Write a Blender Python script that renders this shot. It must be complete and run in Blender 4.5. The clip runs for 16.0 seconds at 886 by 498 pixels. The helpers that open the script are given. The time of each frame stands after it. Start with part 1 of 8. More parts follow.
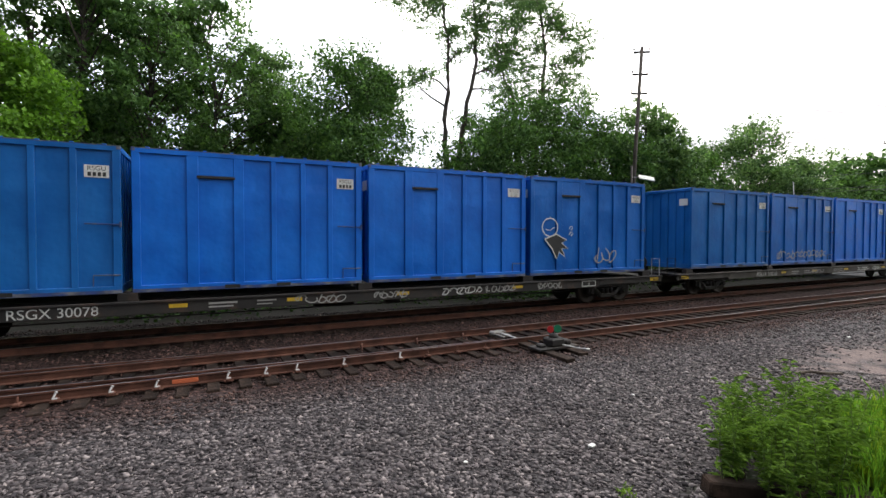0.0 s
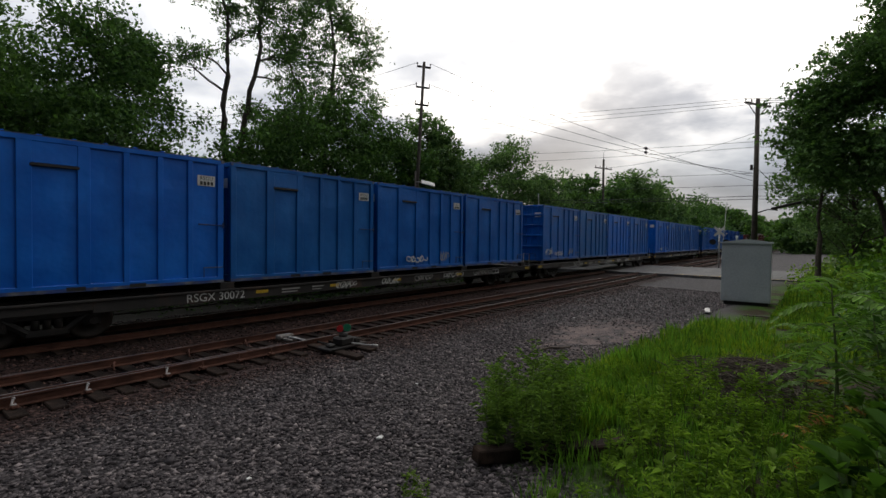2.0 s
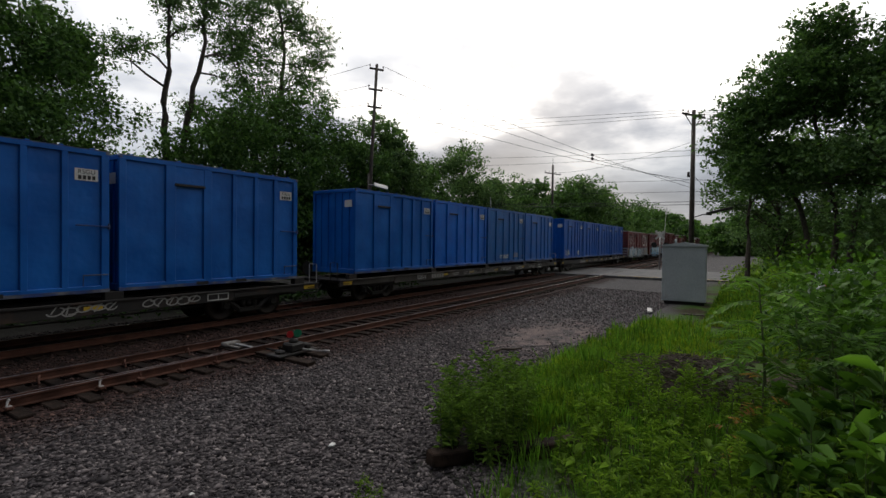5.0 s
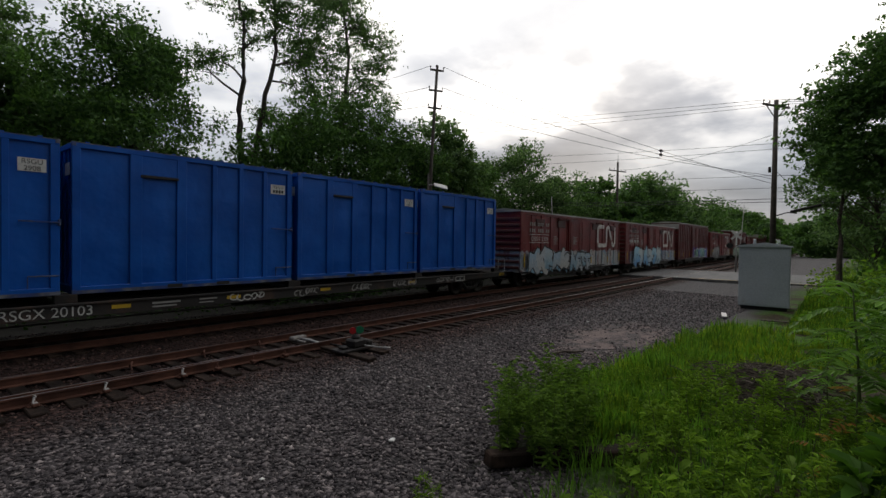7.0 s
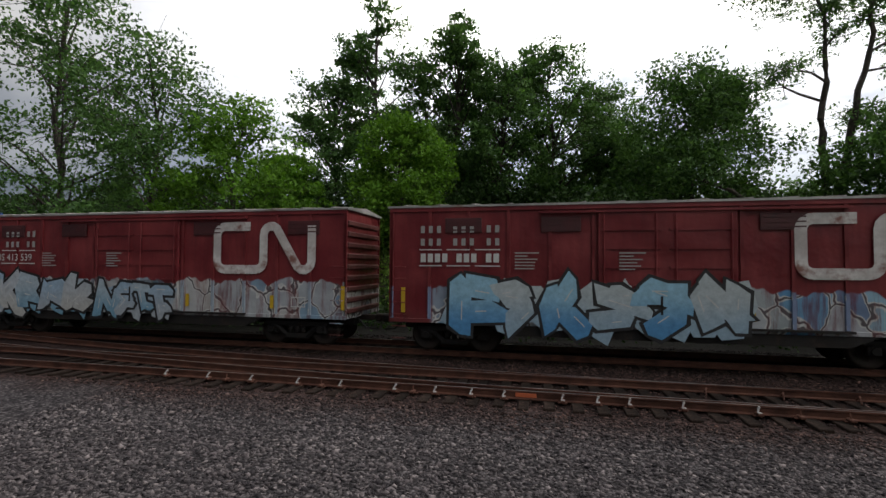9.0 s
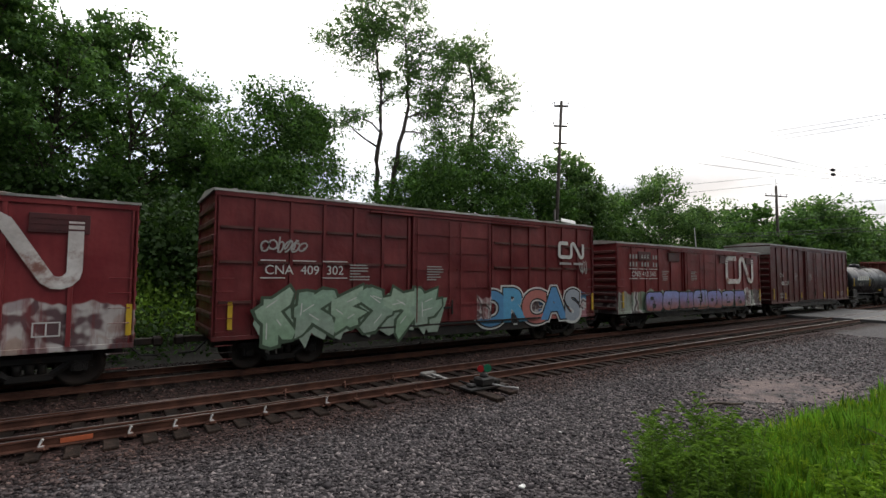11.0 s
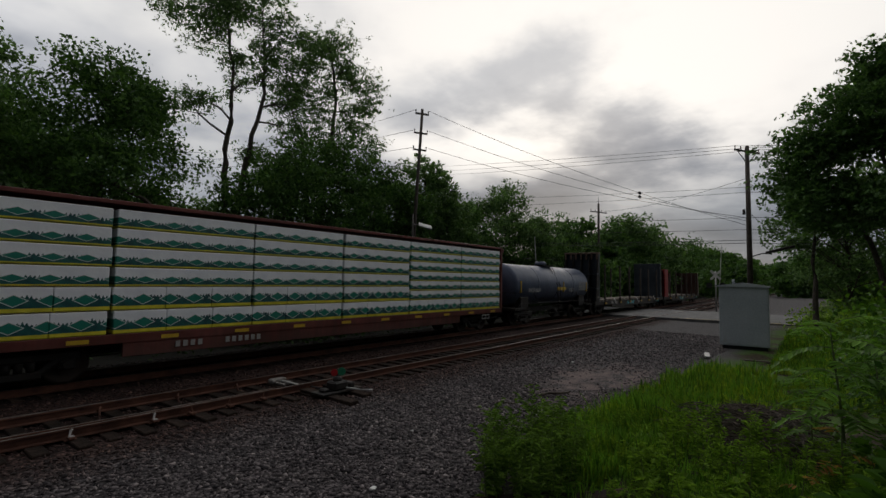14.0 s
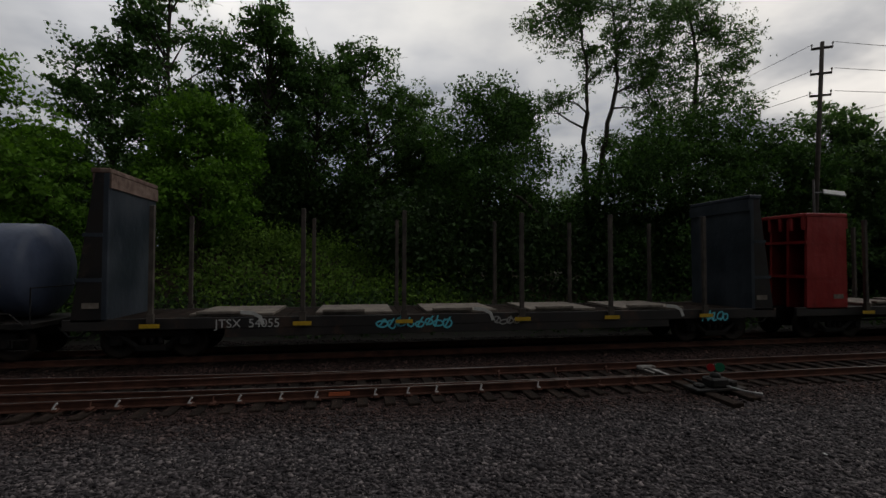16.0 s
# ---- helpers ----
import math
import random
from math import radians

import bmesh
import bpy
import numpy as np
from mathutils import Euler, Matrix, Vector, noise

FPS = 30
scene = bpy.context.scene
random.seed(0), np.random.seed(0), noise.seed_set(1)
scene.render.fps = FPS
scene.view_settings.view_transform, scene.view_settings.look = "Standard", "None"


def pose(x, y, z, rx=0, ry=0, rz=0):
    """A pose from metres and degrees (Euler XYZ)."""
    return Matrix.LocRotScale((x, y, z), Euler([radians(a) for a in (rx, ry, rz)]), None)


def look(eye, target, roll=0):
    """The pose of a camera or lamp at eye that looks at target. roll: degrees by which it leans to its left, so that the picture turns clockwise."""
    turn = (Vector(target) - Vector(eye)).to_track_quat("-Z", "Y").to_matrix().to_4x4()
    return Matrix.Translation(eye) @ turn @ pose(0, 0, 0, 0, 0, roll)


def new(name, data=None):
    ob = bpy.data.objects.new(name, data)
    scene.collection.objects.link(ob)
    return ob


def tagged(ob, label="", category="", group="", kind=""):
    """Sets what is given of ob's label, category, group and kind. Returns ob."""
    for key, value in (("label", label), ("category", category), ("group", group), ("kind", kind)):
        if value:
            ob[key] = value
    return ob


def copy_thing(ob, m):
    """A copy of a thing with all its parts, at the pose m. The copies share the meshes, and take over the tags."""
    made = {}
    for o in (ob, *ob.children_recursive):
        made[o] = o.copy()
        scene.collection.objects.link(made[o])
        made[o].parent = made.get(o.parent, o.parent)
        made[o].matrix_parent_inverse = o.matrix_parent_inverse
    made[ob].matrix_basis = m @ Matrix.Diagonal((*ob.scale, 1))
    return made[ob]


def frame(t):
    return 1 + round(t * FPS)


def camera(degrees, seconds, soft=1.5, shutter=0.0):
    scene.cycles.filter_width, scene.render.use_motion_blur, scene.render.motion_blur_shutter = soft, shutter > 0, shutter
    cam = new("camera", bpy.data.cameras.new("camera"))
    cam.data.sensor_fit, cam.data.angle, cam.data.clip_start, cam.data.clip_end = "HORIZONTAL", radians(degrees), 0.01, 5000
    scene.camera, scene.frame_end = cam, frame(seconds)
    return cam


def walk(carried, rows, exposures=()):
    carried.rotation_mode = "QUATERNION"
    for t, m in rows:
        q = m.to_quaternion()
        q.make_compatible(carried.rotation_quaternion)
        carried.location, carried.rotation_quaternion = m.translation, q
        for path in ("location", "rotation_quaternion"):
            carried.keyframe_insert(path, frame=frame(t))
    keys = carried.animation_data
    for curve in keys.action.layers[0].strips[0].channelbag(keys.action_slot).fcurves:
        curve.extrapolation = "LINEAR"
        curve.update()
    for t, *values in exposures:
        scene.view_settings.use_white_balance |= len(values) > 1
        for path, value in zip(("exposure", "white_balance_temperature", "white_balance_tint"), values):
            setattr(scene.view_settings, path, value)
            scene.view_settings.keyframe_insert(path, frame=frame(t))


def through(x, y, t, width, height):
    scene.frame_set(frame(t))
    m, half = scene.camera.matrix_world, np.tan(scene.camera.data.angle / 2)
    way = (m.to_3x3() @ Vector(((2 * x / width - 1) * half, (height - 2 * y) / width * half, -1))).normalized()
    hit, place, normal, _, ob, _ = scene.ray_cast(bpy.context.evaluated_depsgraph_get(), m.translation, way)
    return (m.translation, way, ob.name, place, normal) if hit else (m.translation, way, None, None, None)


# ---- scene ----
cam = camera(86.54, 16.0)
EYE = (0.0, 0.0, 2.67)
# seconds, heading, tilt, roll
PATH = [
    (0.0, -26.33, -1.46, -0.10),
    (0.5, -34.59, -1.16, -0.37),
    (1.0, -41.98, -1.48, -0.58),
    (1.5, -47.47, -1.53, -0.62),
    (2.0, -51.53, -1.34, -0.70),
    (2.5, -54.11, -1.24, -0.72),
    (3.0, -55.96, -1.12, -0.68),
    (3.5, -57.32, -0.99, -0.65),
    (6.0, -56.70, -0.53, -0.80),
    (6.5, -54.90, -0.80, -0.86),
    (7.0, -50.00, -1.02, -0.83),
    (7.5, -34.66, -0.40, -0.68),
    (8.0, -12.82, 0.63, 0.19),
    (8.2, -3.22, 0.66, -0.24),
    (8.5, 6.50, 1.10, -0.40),
    (9.0, 12.50, 1.90, -0.30),
    (9.6, 11.00, 2.90, 0.00),
    (10.0, 3.50, 3.40, 0.20),
    (10.3, -7.86, 3.61, 0.35),
    (10.5, -19.34, 3.52, 0.08),
    (10.8, -29.96, 3.21, -0.60),
    (11.0, -34.70, 3.38, -0.30),
    (11.5, -38.67, 3.49, -0.56),
    (12.0, -42.56, 3.63, -0.86),
    (12.5, -45.66, 3.68, -0.89),
    (13.0, -48.08, 3.68, -0.97),
    (13.5, -50.10, 3.73, -0.96),
    (14.0, -51.91, 3.81, -0.95),
    (14.5, -52.71, 3.78, -0.98),
    (15.0, -49.63, 3.51, -0.95),
    (15.3, -41.77, 2.76, -1.01),
    (15.5, -34.41, 2.03, -0.78),
    (15.8, -19.79, 1.37, -0.76),
    (16.0, -9.78, 1.68, -0.08),
]
EXPOSURES = [
    (0.0, 1.35), (0.5, 0.66), (1.0, 0.20), (1.5, -0.10), (2.0, -0.20), (3.5, -0.22), (6.0, -0.20), (7.0, -0.32), (7.5, -0.46), (8.2, -0.44),
    (9.4, 0.8), (10.3, 1.55), (10.5, 1.50), (10.8, 1.07), (11.0, 0.68), (11.5, -0.20), (12.0, -0.65), (12.5, -0.95), (13.0, -1.00), (14.5, -1.00), (15.3, -1.1), (16.0, -1.2),
]
walk(cam, [(t, pose(*EYE, 90 + tilt, roll, heading)) for t, heading, tilt, roll in PATH], EXPOSURES)

# ---- light ----
SUN_AZ, SUN_EL = 66.0, 17.0  # degrees from the way across the tracks, towards the right


def node(nt, kind, **inputs):
    n = nt.nodes.new(kind)
    for key, value in inputs.items():
        if key.startswith("p_"):
            prop = key[2:]
            if prop == "operation": n.operation = value
            elif prop == "blend_type": n.blend_type = value
            elif prop == "data_type": n.data_type = value
            elif prop == "feature": n.feature = value
            elif prop == "interpolation_type": n.interpolation_type = value
            elif prop == "noise_dimensions": n.noise_dimensions = value
            elif prop == "wave_type": n.wave_type = value
            elif prop == "bands_direction": n.bands_direction = value
            elif prop == "vector_type": n.vector_type = value
    for key, value in inputs.items():
        if key.startswith("p_"):
            continue
        sock = n.inputs[int(key[1:])] if key[0] == "i" and key[1:].isdigit() else n.inputs[key.replace("_", " ")]
        if isinstance(value, bpy.types.NodeSocket):
            nt.links.new(value, sock)
        elif isinstance(value, (tuple, list)) and len(value) == 3 and sock.type == "RGBA":
            sock.default_value = (*value, 1)
        else:
            sock.default_value = value
    return n


def calc(nt, op, a, b=0.0, c=0.0):
    return node(nt, "ShaderNodeMath", p_operation=op, i0=a, i1=b, i2=c).outputs[0]


def fractal(nt, coord, scale, detail=4.0, rough=0.55, color=False):
    n = node(nt, "ShaderNodeTexNoise", Vector=coord, Scale=scale, Detail=detail, Roughness=rough)
    return n.outputs["Color" if color else "Fac"]


def ramp(nt, fac, *stops):
    n = nt.nodes.new("ShaderNodeValToRGB")
    nt.links.new(fac, n.inputs[0])
    while len(n.color_ramp.elements) < len(stops):
        n.color_ramp.elements.new(0.5)
    for e, (p, c) in zip(n.color_ramp.elements, stops):
        e.position = p
        e.color = (*(c if isinstance(c, tuple) else (c, c, c)), 1)
    return n.outputs[0]


def blend(nt, fac, a, b, mode="MIX"):
    n = node(nt, "ShaderNodeMix", p_data_type="RGBA", p_blend_type=mode)
    for sock, value in ((n.inputs[0], fac), (n.inputs[6], a), (n.inputs[7], b)):
        if isinstance(value, bpy.types.NodeSocket):
            nt.links.new(value, sock)
        elif isinstance(value, tuple):
            sock.default_value = (*value, 1)
        else:
            sock.default_value = value
    return n.outputs[2]


def step(nt, value, lo, hi, a=0.0, b=1.0):
    n = node(nt, "ShaderNodeMapRange", p_interpolation_type="SMOOTHSTEP", i0=value, i1=lo, i2=hi, i3=a, i4=b)
    return n.outputs[0]


def build_world():
    world = bpy.data.worlds.new("overcast sky")
    world.use_nodes = True
    scene.world = world
    nt = world.node_tree
    nt.nodes.clear()
    sky = nt.nodes.new("ShaderNodeTexSky")
    sky.sky_type, sky.sun_disc = "NISHITA", False
    sky.sun_elevation, sky.sun_rotation = radians(SUN_EL), radians(SUN_AZ)
    way = node(nt, "ShaderNodeTexCoord").outputs["Generated"]
    s = node(nt, "ShaderNodeSeparateXYZ", Vector=way)
    # clouds lie on a flat layer, so they crowd together towards the horizon
    up = calc(nt, "MAXIMUM", s.outputs[2], 0.0)
    k = calc(nt, "DIVIDE", 1.0, calc(nt, "ADD", up, 0.16))
    flat = node(nt, "ShaderNodeCombineXYZ", X=calc(nt, "MULTIPLY", s.outputs[0], k), Y=calc(nt, "MULTIPLY", s.outputs[1], k), Z=0.3).outputs[0]
    cloud = fractal(nt, flat, 1.05, 6.0, 0.52)
    a, e = radians(SUN_AZ), radians(SUN_EL + 5)
    sun = Vector((math.sin(a) * math.cos(e), math.cos(a) * math.cos(e), math.sin(e)))
    dot = node(nt, "ShaderNodeVectorMath", p_operation="DOT_PRODUCT", i0=way, i1=sun).outputs["Value"]
    glow = step(nt, dot, 0.80, 0.985)
    shade = ramp(nt, cloud, (0.36, (0.76, 0.78, 0.83)), (0.48, (1.04, 1.04, 1.06)), (0.62, (1.5, 1.46, 1.4)))
    wavy = calc(nt, "ADD", up, calc(nt, "MULTIPLY", calc(nt, "SUBTRACT", cloud, 0.5), 0.30))
    low = ramp(nt, wavy, (0.0, (0.26, 0.30, 0.37)), (0.14, (0.33, 0.37, 0.44)), (0.25, (0.60, 0.63, 0.69)), (0.36, (1.2, 1.2, 1.2)))
    col = blend(nt, 1.0, shade, low, "MULTIPLY")
    thin = calc(nt, "MULTIPLY", step(nt, wavy, 0.17, 0.30), step(nt, cloud, 0.40, 0.56, 0.14, 1.0))
    col = blend(nt, calc(nt, "MULTIPLY", glow, thin), col, (2.1, 2.0, 1.88))
    # the daylight fades away from the low sun
    side = ramp(nt, calc(nt, "MULTIPLY_ADD", dot, 0.5, 0.5), (0.0, 0.20), (0.35, 0.5), (0.54, 1.22), (0.68, 1.32), (0.86, 1.0))
    col = blend(nt, 1.0, col, side, "MULTIPLY")
    col = blend(nt, 1.0, col, ramp(nt, calc(nt, "MULTIPLY_ADD", calc(nt, "ADD", calc(nt, "MULTIPLY", s.outputs[1], 0.8), calc(nt, "MULTIPLY", s.outputs[0], 0.6)), 0.5, 0.5), (0.22, 0.26), (0.60, 1.0)), "MULTIPLY")
    col = blend(nt, 0.01, col, sky.outputs[0], "ADD")
    bg = node(nt, "ShaderNodeBackground", Color=col, Strength=0.95)
    out = nt.nodes.new("ShaderNodeOutputWorld")
    nt.links.new(bg.outputs[0], out.inputs[0])
    lamp = bpy.data.lights.new("sun", "SUN")
    lamp.energy, lamp.angle, lamp.color = 0.5, radians(25), (1.0, 0.95, 0.88)
    sun_ob = new("sun", lamp)
    sun_ob.matrix_world = look(sun * 200, (0, 0, 0))


build_world()

# ---- materials ----
MATS = {}


def material(name):
    m = bpy.data.materials.new(name)
    m.use_nodes = True
    nt = m.node_tree
    nt.nodes.clear()
    out = nt.nodes.new("ShaderNodeOutputMaterial")
    bsdf = nt.nodes.new("ShaderNodeBsdfPrincipled")
    nt.links.new(bsdf.outputs[0], out.inputs[0])
    MATS[name] = m
    return m, nt, bsdf


def surface(name, a, b, scale=4.0, rough=(0.5, 0.8), metal=0.0, bump=0.2, grain=40.0, dirt=None, dirt_amount=0.3, spread=(0.35, 0.65), per_piece=0.0, gloss=0.5):
    """Two tones that drift into one another, fine grain, and patches of dirt."""
    m, nt, bsdf = material(name)
    co = node(nt, "ShaderNodeTexCoord").outputs["Object"]
    big, fine = fractal(nt, co, scale, 5.0), fractal(nt, co, grain, 3.0, 0.7)
    col = ramp(nt, big, (spread[0], a), (spread[1], b))
    col = blend(nt, 0.5, col, ramp(nt, fine, (0.25, 0.55), (0.75, 1.0)), "MULTIPLY")
    if dirt:
        spots = fractal(nt, co, scale * 0.6 + 0.7, 6.0, 0.65)
        col = blend(nt, step(nt, spots, 0.62 - dirt_amount * 0.4, 0.78 - dirt_amount * 0.3), col, dirt)
    if per_piece:
        rnd = node(nt, "ShaderNodeObjectInfo").outputs["Random"]
        col = blend(nt, 1.0, col, ramp(nt, rnd, (0.0, 1.0 - per_piece), (1.0, 1.0)), "MULTIPLY")
    nt.links.new(col, bsdf.inputs["Base Color"])
    nt.links.new(step(nt, big, 0.3, 0.7, *rough), bsdf.inputs["Roughness"])
    bsdf.inputs["Metallic"].default_value = metal
    bsdf.inputs["Specular IOR Level"].default_value = gloss
    if bump:
        b_ = node(nt, "ShaderNodeBump", Strength=bump, Distance=0.02, Height=fine)
        nt.links.new(b_.outputs[0], bsdf.inputs["Normal"])
    return m


def plain(name, col, rough=0.5, metal=0.0):
    return surface(name, tuple(c * 0.85 for c in col), col, 6.0, (rough * 0.9, min(1, rough * 1.15)), metal, 0.05, 30.0)


def leaf_material(name, dark, light, through=0.35):
    m, nt, bsdf = material(name)
    rnd = node(nt, "ShaderNodeNewGeometry").outputs["Random Per Island"]
    co = node(nt, "ShaderNodeTexCoord").outputs["Object"]
    drift = fractal(nt, co, 0.5, 3.0)
    col = ramp(nt, rnd, (0.0, dark), (0.75, light), (1.0, tuple(min(1, c * 1.35) for c in light)))
    col = blend(nt, 0.6, col, ramp(nt, drift, (0.35, 0.55), (0.65, 1.15)), "MULTIPLY")
    nt.links.new(col, bsdf.inputs["Base Color"])
    bsdf.inputs["Roughness"].default_value = 0.55
    bsdf.inputs["Specular IOR Level"].default_value = 0.12
    tr = node(nt, "ShaderNodeBsdfTranslucent", Color=blend(nt, 1.0, col, (1.0, 1.1, 0.5), "MULTIPLY"))
    mix = node(nt, "ShaderNodeMixShader", i0=through, i1=bsdf.outputs[0], i2=tr.outputs[0])
    nt.links.new(mix.outputs[0], nt.nodes["Material Output"].inputs[0])
    return m


def rail_car_paint(name, base, worn, art=None, streak=0.35, grime=0.55, grime_top=1.9, gloss=0.3):
    """Faded, streaked and rust-flecked car paint; art: (x0, x1, top, palette, scale, cover) is sprayed lettering-like work along the lower side."""
    m, nt, bsdf = material(name)
    co = node(nt, "ShaderNodeTexCoord").outputs["Object"]
    s = node(nt, "ShaderNodeSeparateXYZ", Vector=co)
    x, y, z = s.outputs
    stretched = node(nt, "ShaderNodeMapping", Vector=co, Scale=(1.0, 1.0, 0.12)).outputs[0]
    run = fractal(nt, stretched, 3.5, 5.0, 0.65)
    big, fine = fractal(nt, co, 0.8, 5.0), fractal(nt, co, 22.0, 4.0, 0.7)
    col = ramp(nt, big, (0.36, base), (0.66, worn))
    col = blend(nt, streak, col, ramp(nt, run, (0.3, 0.45), (0.55, 1.0), (0.75, 1.35)), "MULTIPLY")
    col = blend(nt, step(nt, fine, 0.66, 0.74, 0.0, 0.6), col, (0.035, 0.02, 0.014))
    dirty = step(nt, calc(nt, "ADD", z, calc(nt, "MULTIPLY", run, 0.9)), grime_top - 1.0, grime_top, grime, 0.0)
    col = blend(nt, dirty, col, (0.05, 0.042, 0.036))
    for x0, x1, low, top, palette, scale, cover in art or ():
        wob = calc(nt, "MULTIPLY", calc(nt, "SUBTRACT", fractal(nt, node(nt, "ShaderNodeCombineXYZ", X=x, Y=0.0, Z=0.0).outputs[0], 1.1, 2.0), 0.5), 1.1)
        zone = calc(nt, "MULTIPLY", step(nt, calc(nt, "ADD", z, wob), top - 0.03, top + 0.03, 1.0, 0.0), step(nt, z, low - 0.03, low + 0.03))
        zone = calc(nt, "MULTIPLY", zone, calc(nt, "MULTIPLY", step(nt, calc(nt, "ADD", x, wob), x0, x0 + 0.08), step(nt, calc(nt, "ADD", x, wob), x1, x1 + 0.08, 1.0, 0.0)))
        warp = node(nt, "ShaderNodeVectorMath", p_operation="ADD", i0=node(nt, "ShaderNodeMapping", Vector=co, Scale=(1.0, 0.0, 0.62)).outputs[0],
                    i1=node(nt, "ShaderNodeVectorMath", p_operation="SCALE", i0=fractal(nt, co, 1.6, 2.0, color=True), Scale=0.55).outputs[0]).outputs[0]
        cell = node(nt, "ShaderNodeTexVoronoi", Vector=warp, Scale=scale)
        edge = node(nt, "ShaderNodeTexVoronoi", p_feature="DISTANCE_TO_EDGE", Vector=warp, Scale=scale).outputs["Distance"]
        pick = node(nt, "ShaderNodeSeparateColor", Color=cell.outputs["Color"]).outputs[0]
        n = len(palette)
        paint = ramp(nt, pick, *[((i + 0.5) / n, c) for i, c in enumerate(palette)])
        paint = blend(nt, 0.5, paint, ramp(nt, fractal(nt, co, 2.2, 3.0), (0.3, 0.6), (0.7, 1.15)), "MULTIPLY")
        paint = blend(nt, step(nt, edge, 0.045, 0.07, 1.0, 0.0), paint, (0.58, 0.60, 0.58))
        paint = blend(nt, step(nt, edge, 0.015, 0.04, 0.9, 0.0), paint, (0.03, 0.03, 0.04))
        col = blend(nt, calc(nt, "MULTIPLY", zone, step(nt, run, 0.36, 0.52, cover * 0.3, cover)), col, paint)
    nt.links.new(col, bsdf.inputs["Base Color"])
    nt.links.new(step(nt, big, 0.3, 0.7, 0.30, 0.5), bsdf.inputs["Roughness"])
    bsdf.inputs["Specular IOR Level"].default_value = gloss
    hump = fractal(nt, co, 1.3, 3.0)
    b1 = node(nt, "ShaderNodeBump", Strength=0.45, Distance=0.10, Height=hump)
    b2 = node(nt, "ShaderNodeBump", Strength=0.08, Distance=0.01, Height=fine, Normal=b1.outputs[0])
    nt.links.new(b2.outputs[0], bsdf.inputs["Normal"])
    return m


def ground_material():
    m, nt, bsdf = material("ground cover")
    co = node(nt, "ShaderNodeTexCoord").outputs["Object"]
    s = node(nt, "ShaderNodeSeparateXYZ", Vector=co)
    x, y, z = s.outputs
    wob = calc(nt, "MULTIPLY", calc(nt, "SUBTRACT", fractal(nt, co, 0.6, 4.0), 0.5), 2.2)
    yw, xw = calc(nt, "ADD", y, wob), calc(nt, "ADD", x, wob)
    stones = node(nt, "ShaderNodeTexVoronoi", Vector=co, Scale=19.0)
    tone = node(nt, "ShaderNodeSeparateColor", Color=stones.outputs["Color"]).outputs[0]
    grit = ramp(nt, tone, (0.0, (0.024, 0.023, 0.025)), (0.5, (0.074, 0.070, 0.073)), (1.0, (0.19, 0.18, 0.183)))
    gaps = ramp(nt, stones.outputs["Distance"], (0.25, 1.0), (0.7, 0.28))
    gravel = blend(nt, 1.0, grit, gaps, "MULTIPLY")
    gravel = blend(nt, 0.7, gravel, ramp(nt, fractal(nt, co, 0.35, 4.0), (0.3, (0.75, 0.69, 0.71)), (0.7, (1.2, 1.08, 1.06))), "MULTIPLY")
    rusty = blend(nt, 1.0, gravel, (0.60, 0.40, 0.34), "MULTIPLY")
    # the dark ballast under the train holds the train's shade in its colour
    train_shade = calc(nt, "MULTIPLY", step(nt, yw, 13.2, 14.4), step(nt, yw, 18.6, 19.6, 1.0, 0.0))
    rusty = blend(nt, train_shade, rusty, blend(nt, 1.0, rusty, (0.20, 0.19, 0.19), "MULTIPLY"))
    near_rails = calc(nt, "MULTIPLY", step(nt, yw, 7.9, 9.6), step(nt, yw, 18.0, 19.5, 1.0, 0.0))
    bed = calc(nt, "MULTIPLY", step(nt, yw, 9.6, 10.2), step(nt, yw, 12.0, 12.8, 1.0, 0.0))
    rusty = blend(nt, bed, rusty, blend(nt, 1.0, rusty, (0.40, 0.35, 0.33), "MULTIPLY"))
    col = blend(nt, near_rails, gravel, rusty)
    # fine packed dirt in the yard
    fine = ramp(nt, fractal(nt, co, 26.0, 6.0, 0.85), (0.38, (0.024, 0.023, 0.025)), (0.62, (0.13, 0.122, 0.124)))
    packed = calc(nt, "MULTIPLY", step(nt, xw, 11.0, 24.0), step(nt, yw, 8.2, 9.2, 1.0, 0.0))
    col = blend(nt, packed, col, fine)
    dx, dy = calc(nt, "MULTIPLY", calc(nt, "SUBTRACT", xw, 14.2), 0.26), calc(nt, "MULTIPLY", calc(nt, "SUBTRACT", y, 5.3), 0.62)
    spot = step(nt, calc(nt, "ADD", calc(nt, "MULTIPLY", dx, dx), calc(nt, "MULTIPLY", dy, dy)), 0.35, 1.3, 1.0, 0.0)
    clay = ramp(nt, fractal(nt, co, 9.0, 5.0, 0.7), (0.3, (0.085, 0.064, 0.06)), (0.7, (0.20, 0.155, 0.147)))
    col = blend(nt, calc(nt, "MULTIPLY", spot, step(nt, fractal(nt, co, 2.0, 4.0), 0.38, 0.6)), col, clay)
    soil = ramp(nt, fractal(nt, co, 6.0, 5.0, 0.7), (0.3, (0.02, 0.016, 0.011)), (0.7, (0.07, 0.055, 0.035)))
    turf = ramp(nt, fractal(nt, co, 14.0, 5.0, 0.75), (0.3, (0.022, 0.05, 0.01)), (0.7, (0.085, 0.16, 0.028)))
    green = blend(nt, step(nt, fractal(nt, co, 0.7, 4.0), 0.42, 0.55), soil, turf)
    verge = calc(nt, "MULTIPLY", step(nt, calc(nt, "ADD", yw, calc(nt, "MULTIPLY", x, 0.05)), 3.2, 4.3, 1.0, 0.0), step(nt, xw, 4.6, 6.2))
    col = blend(nt, verge, col, green)
    back = step(nt, yw, 18.6, 20.0)
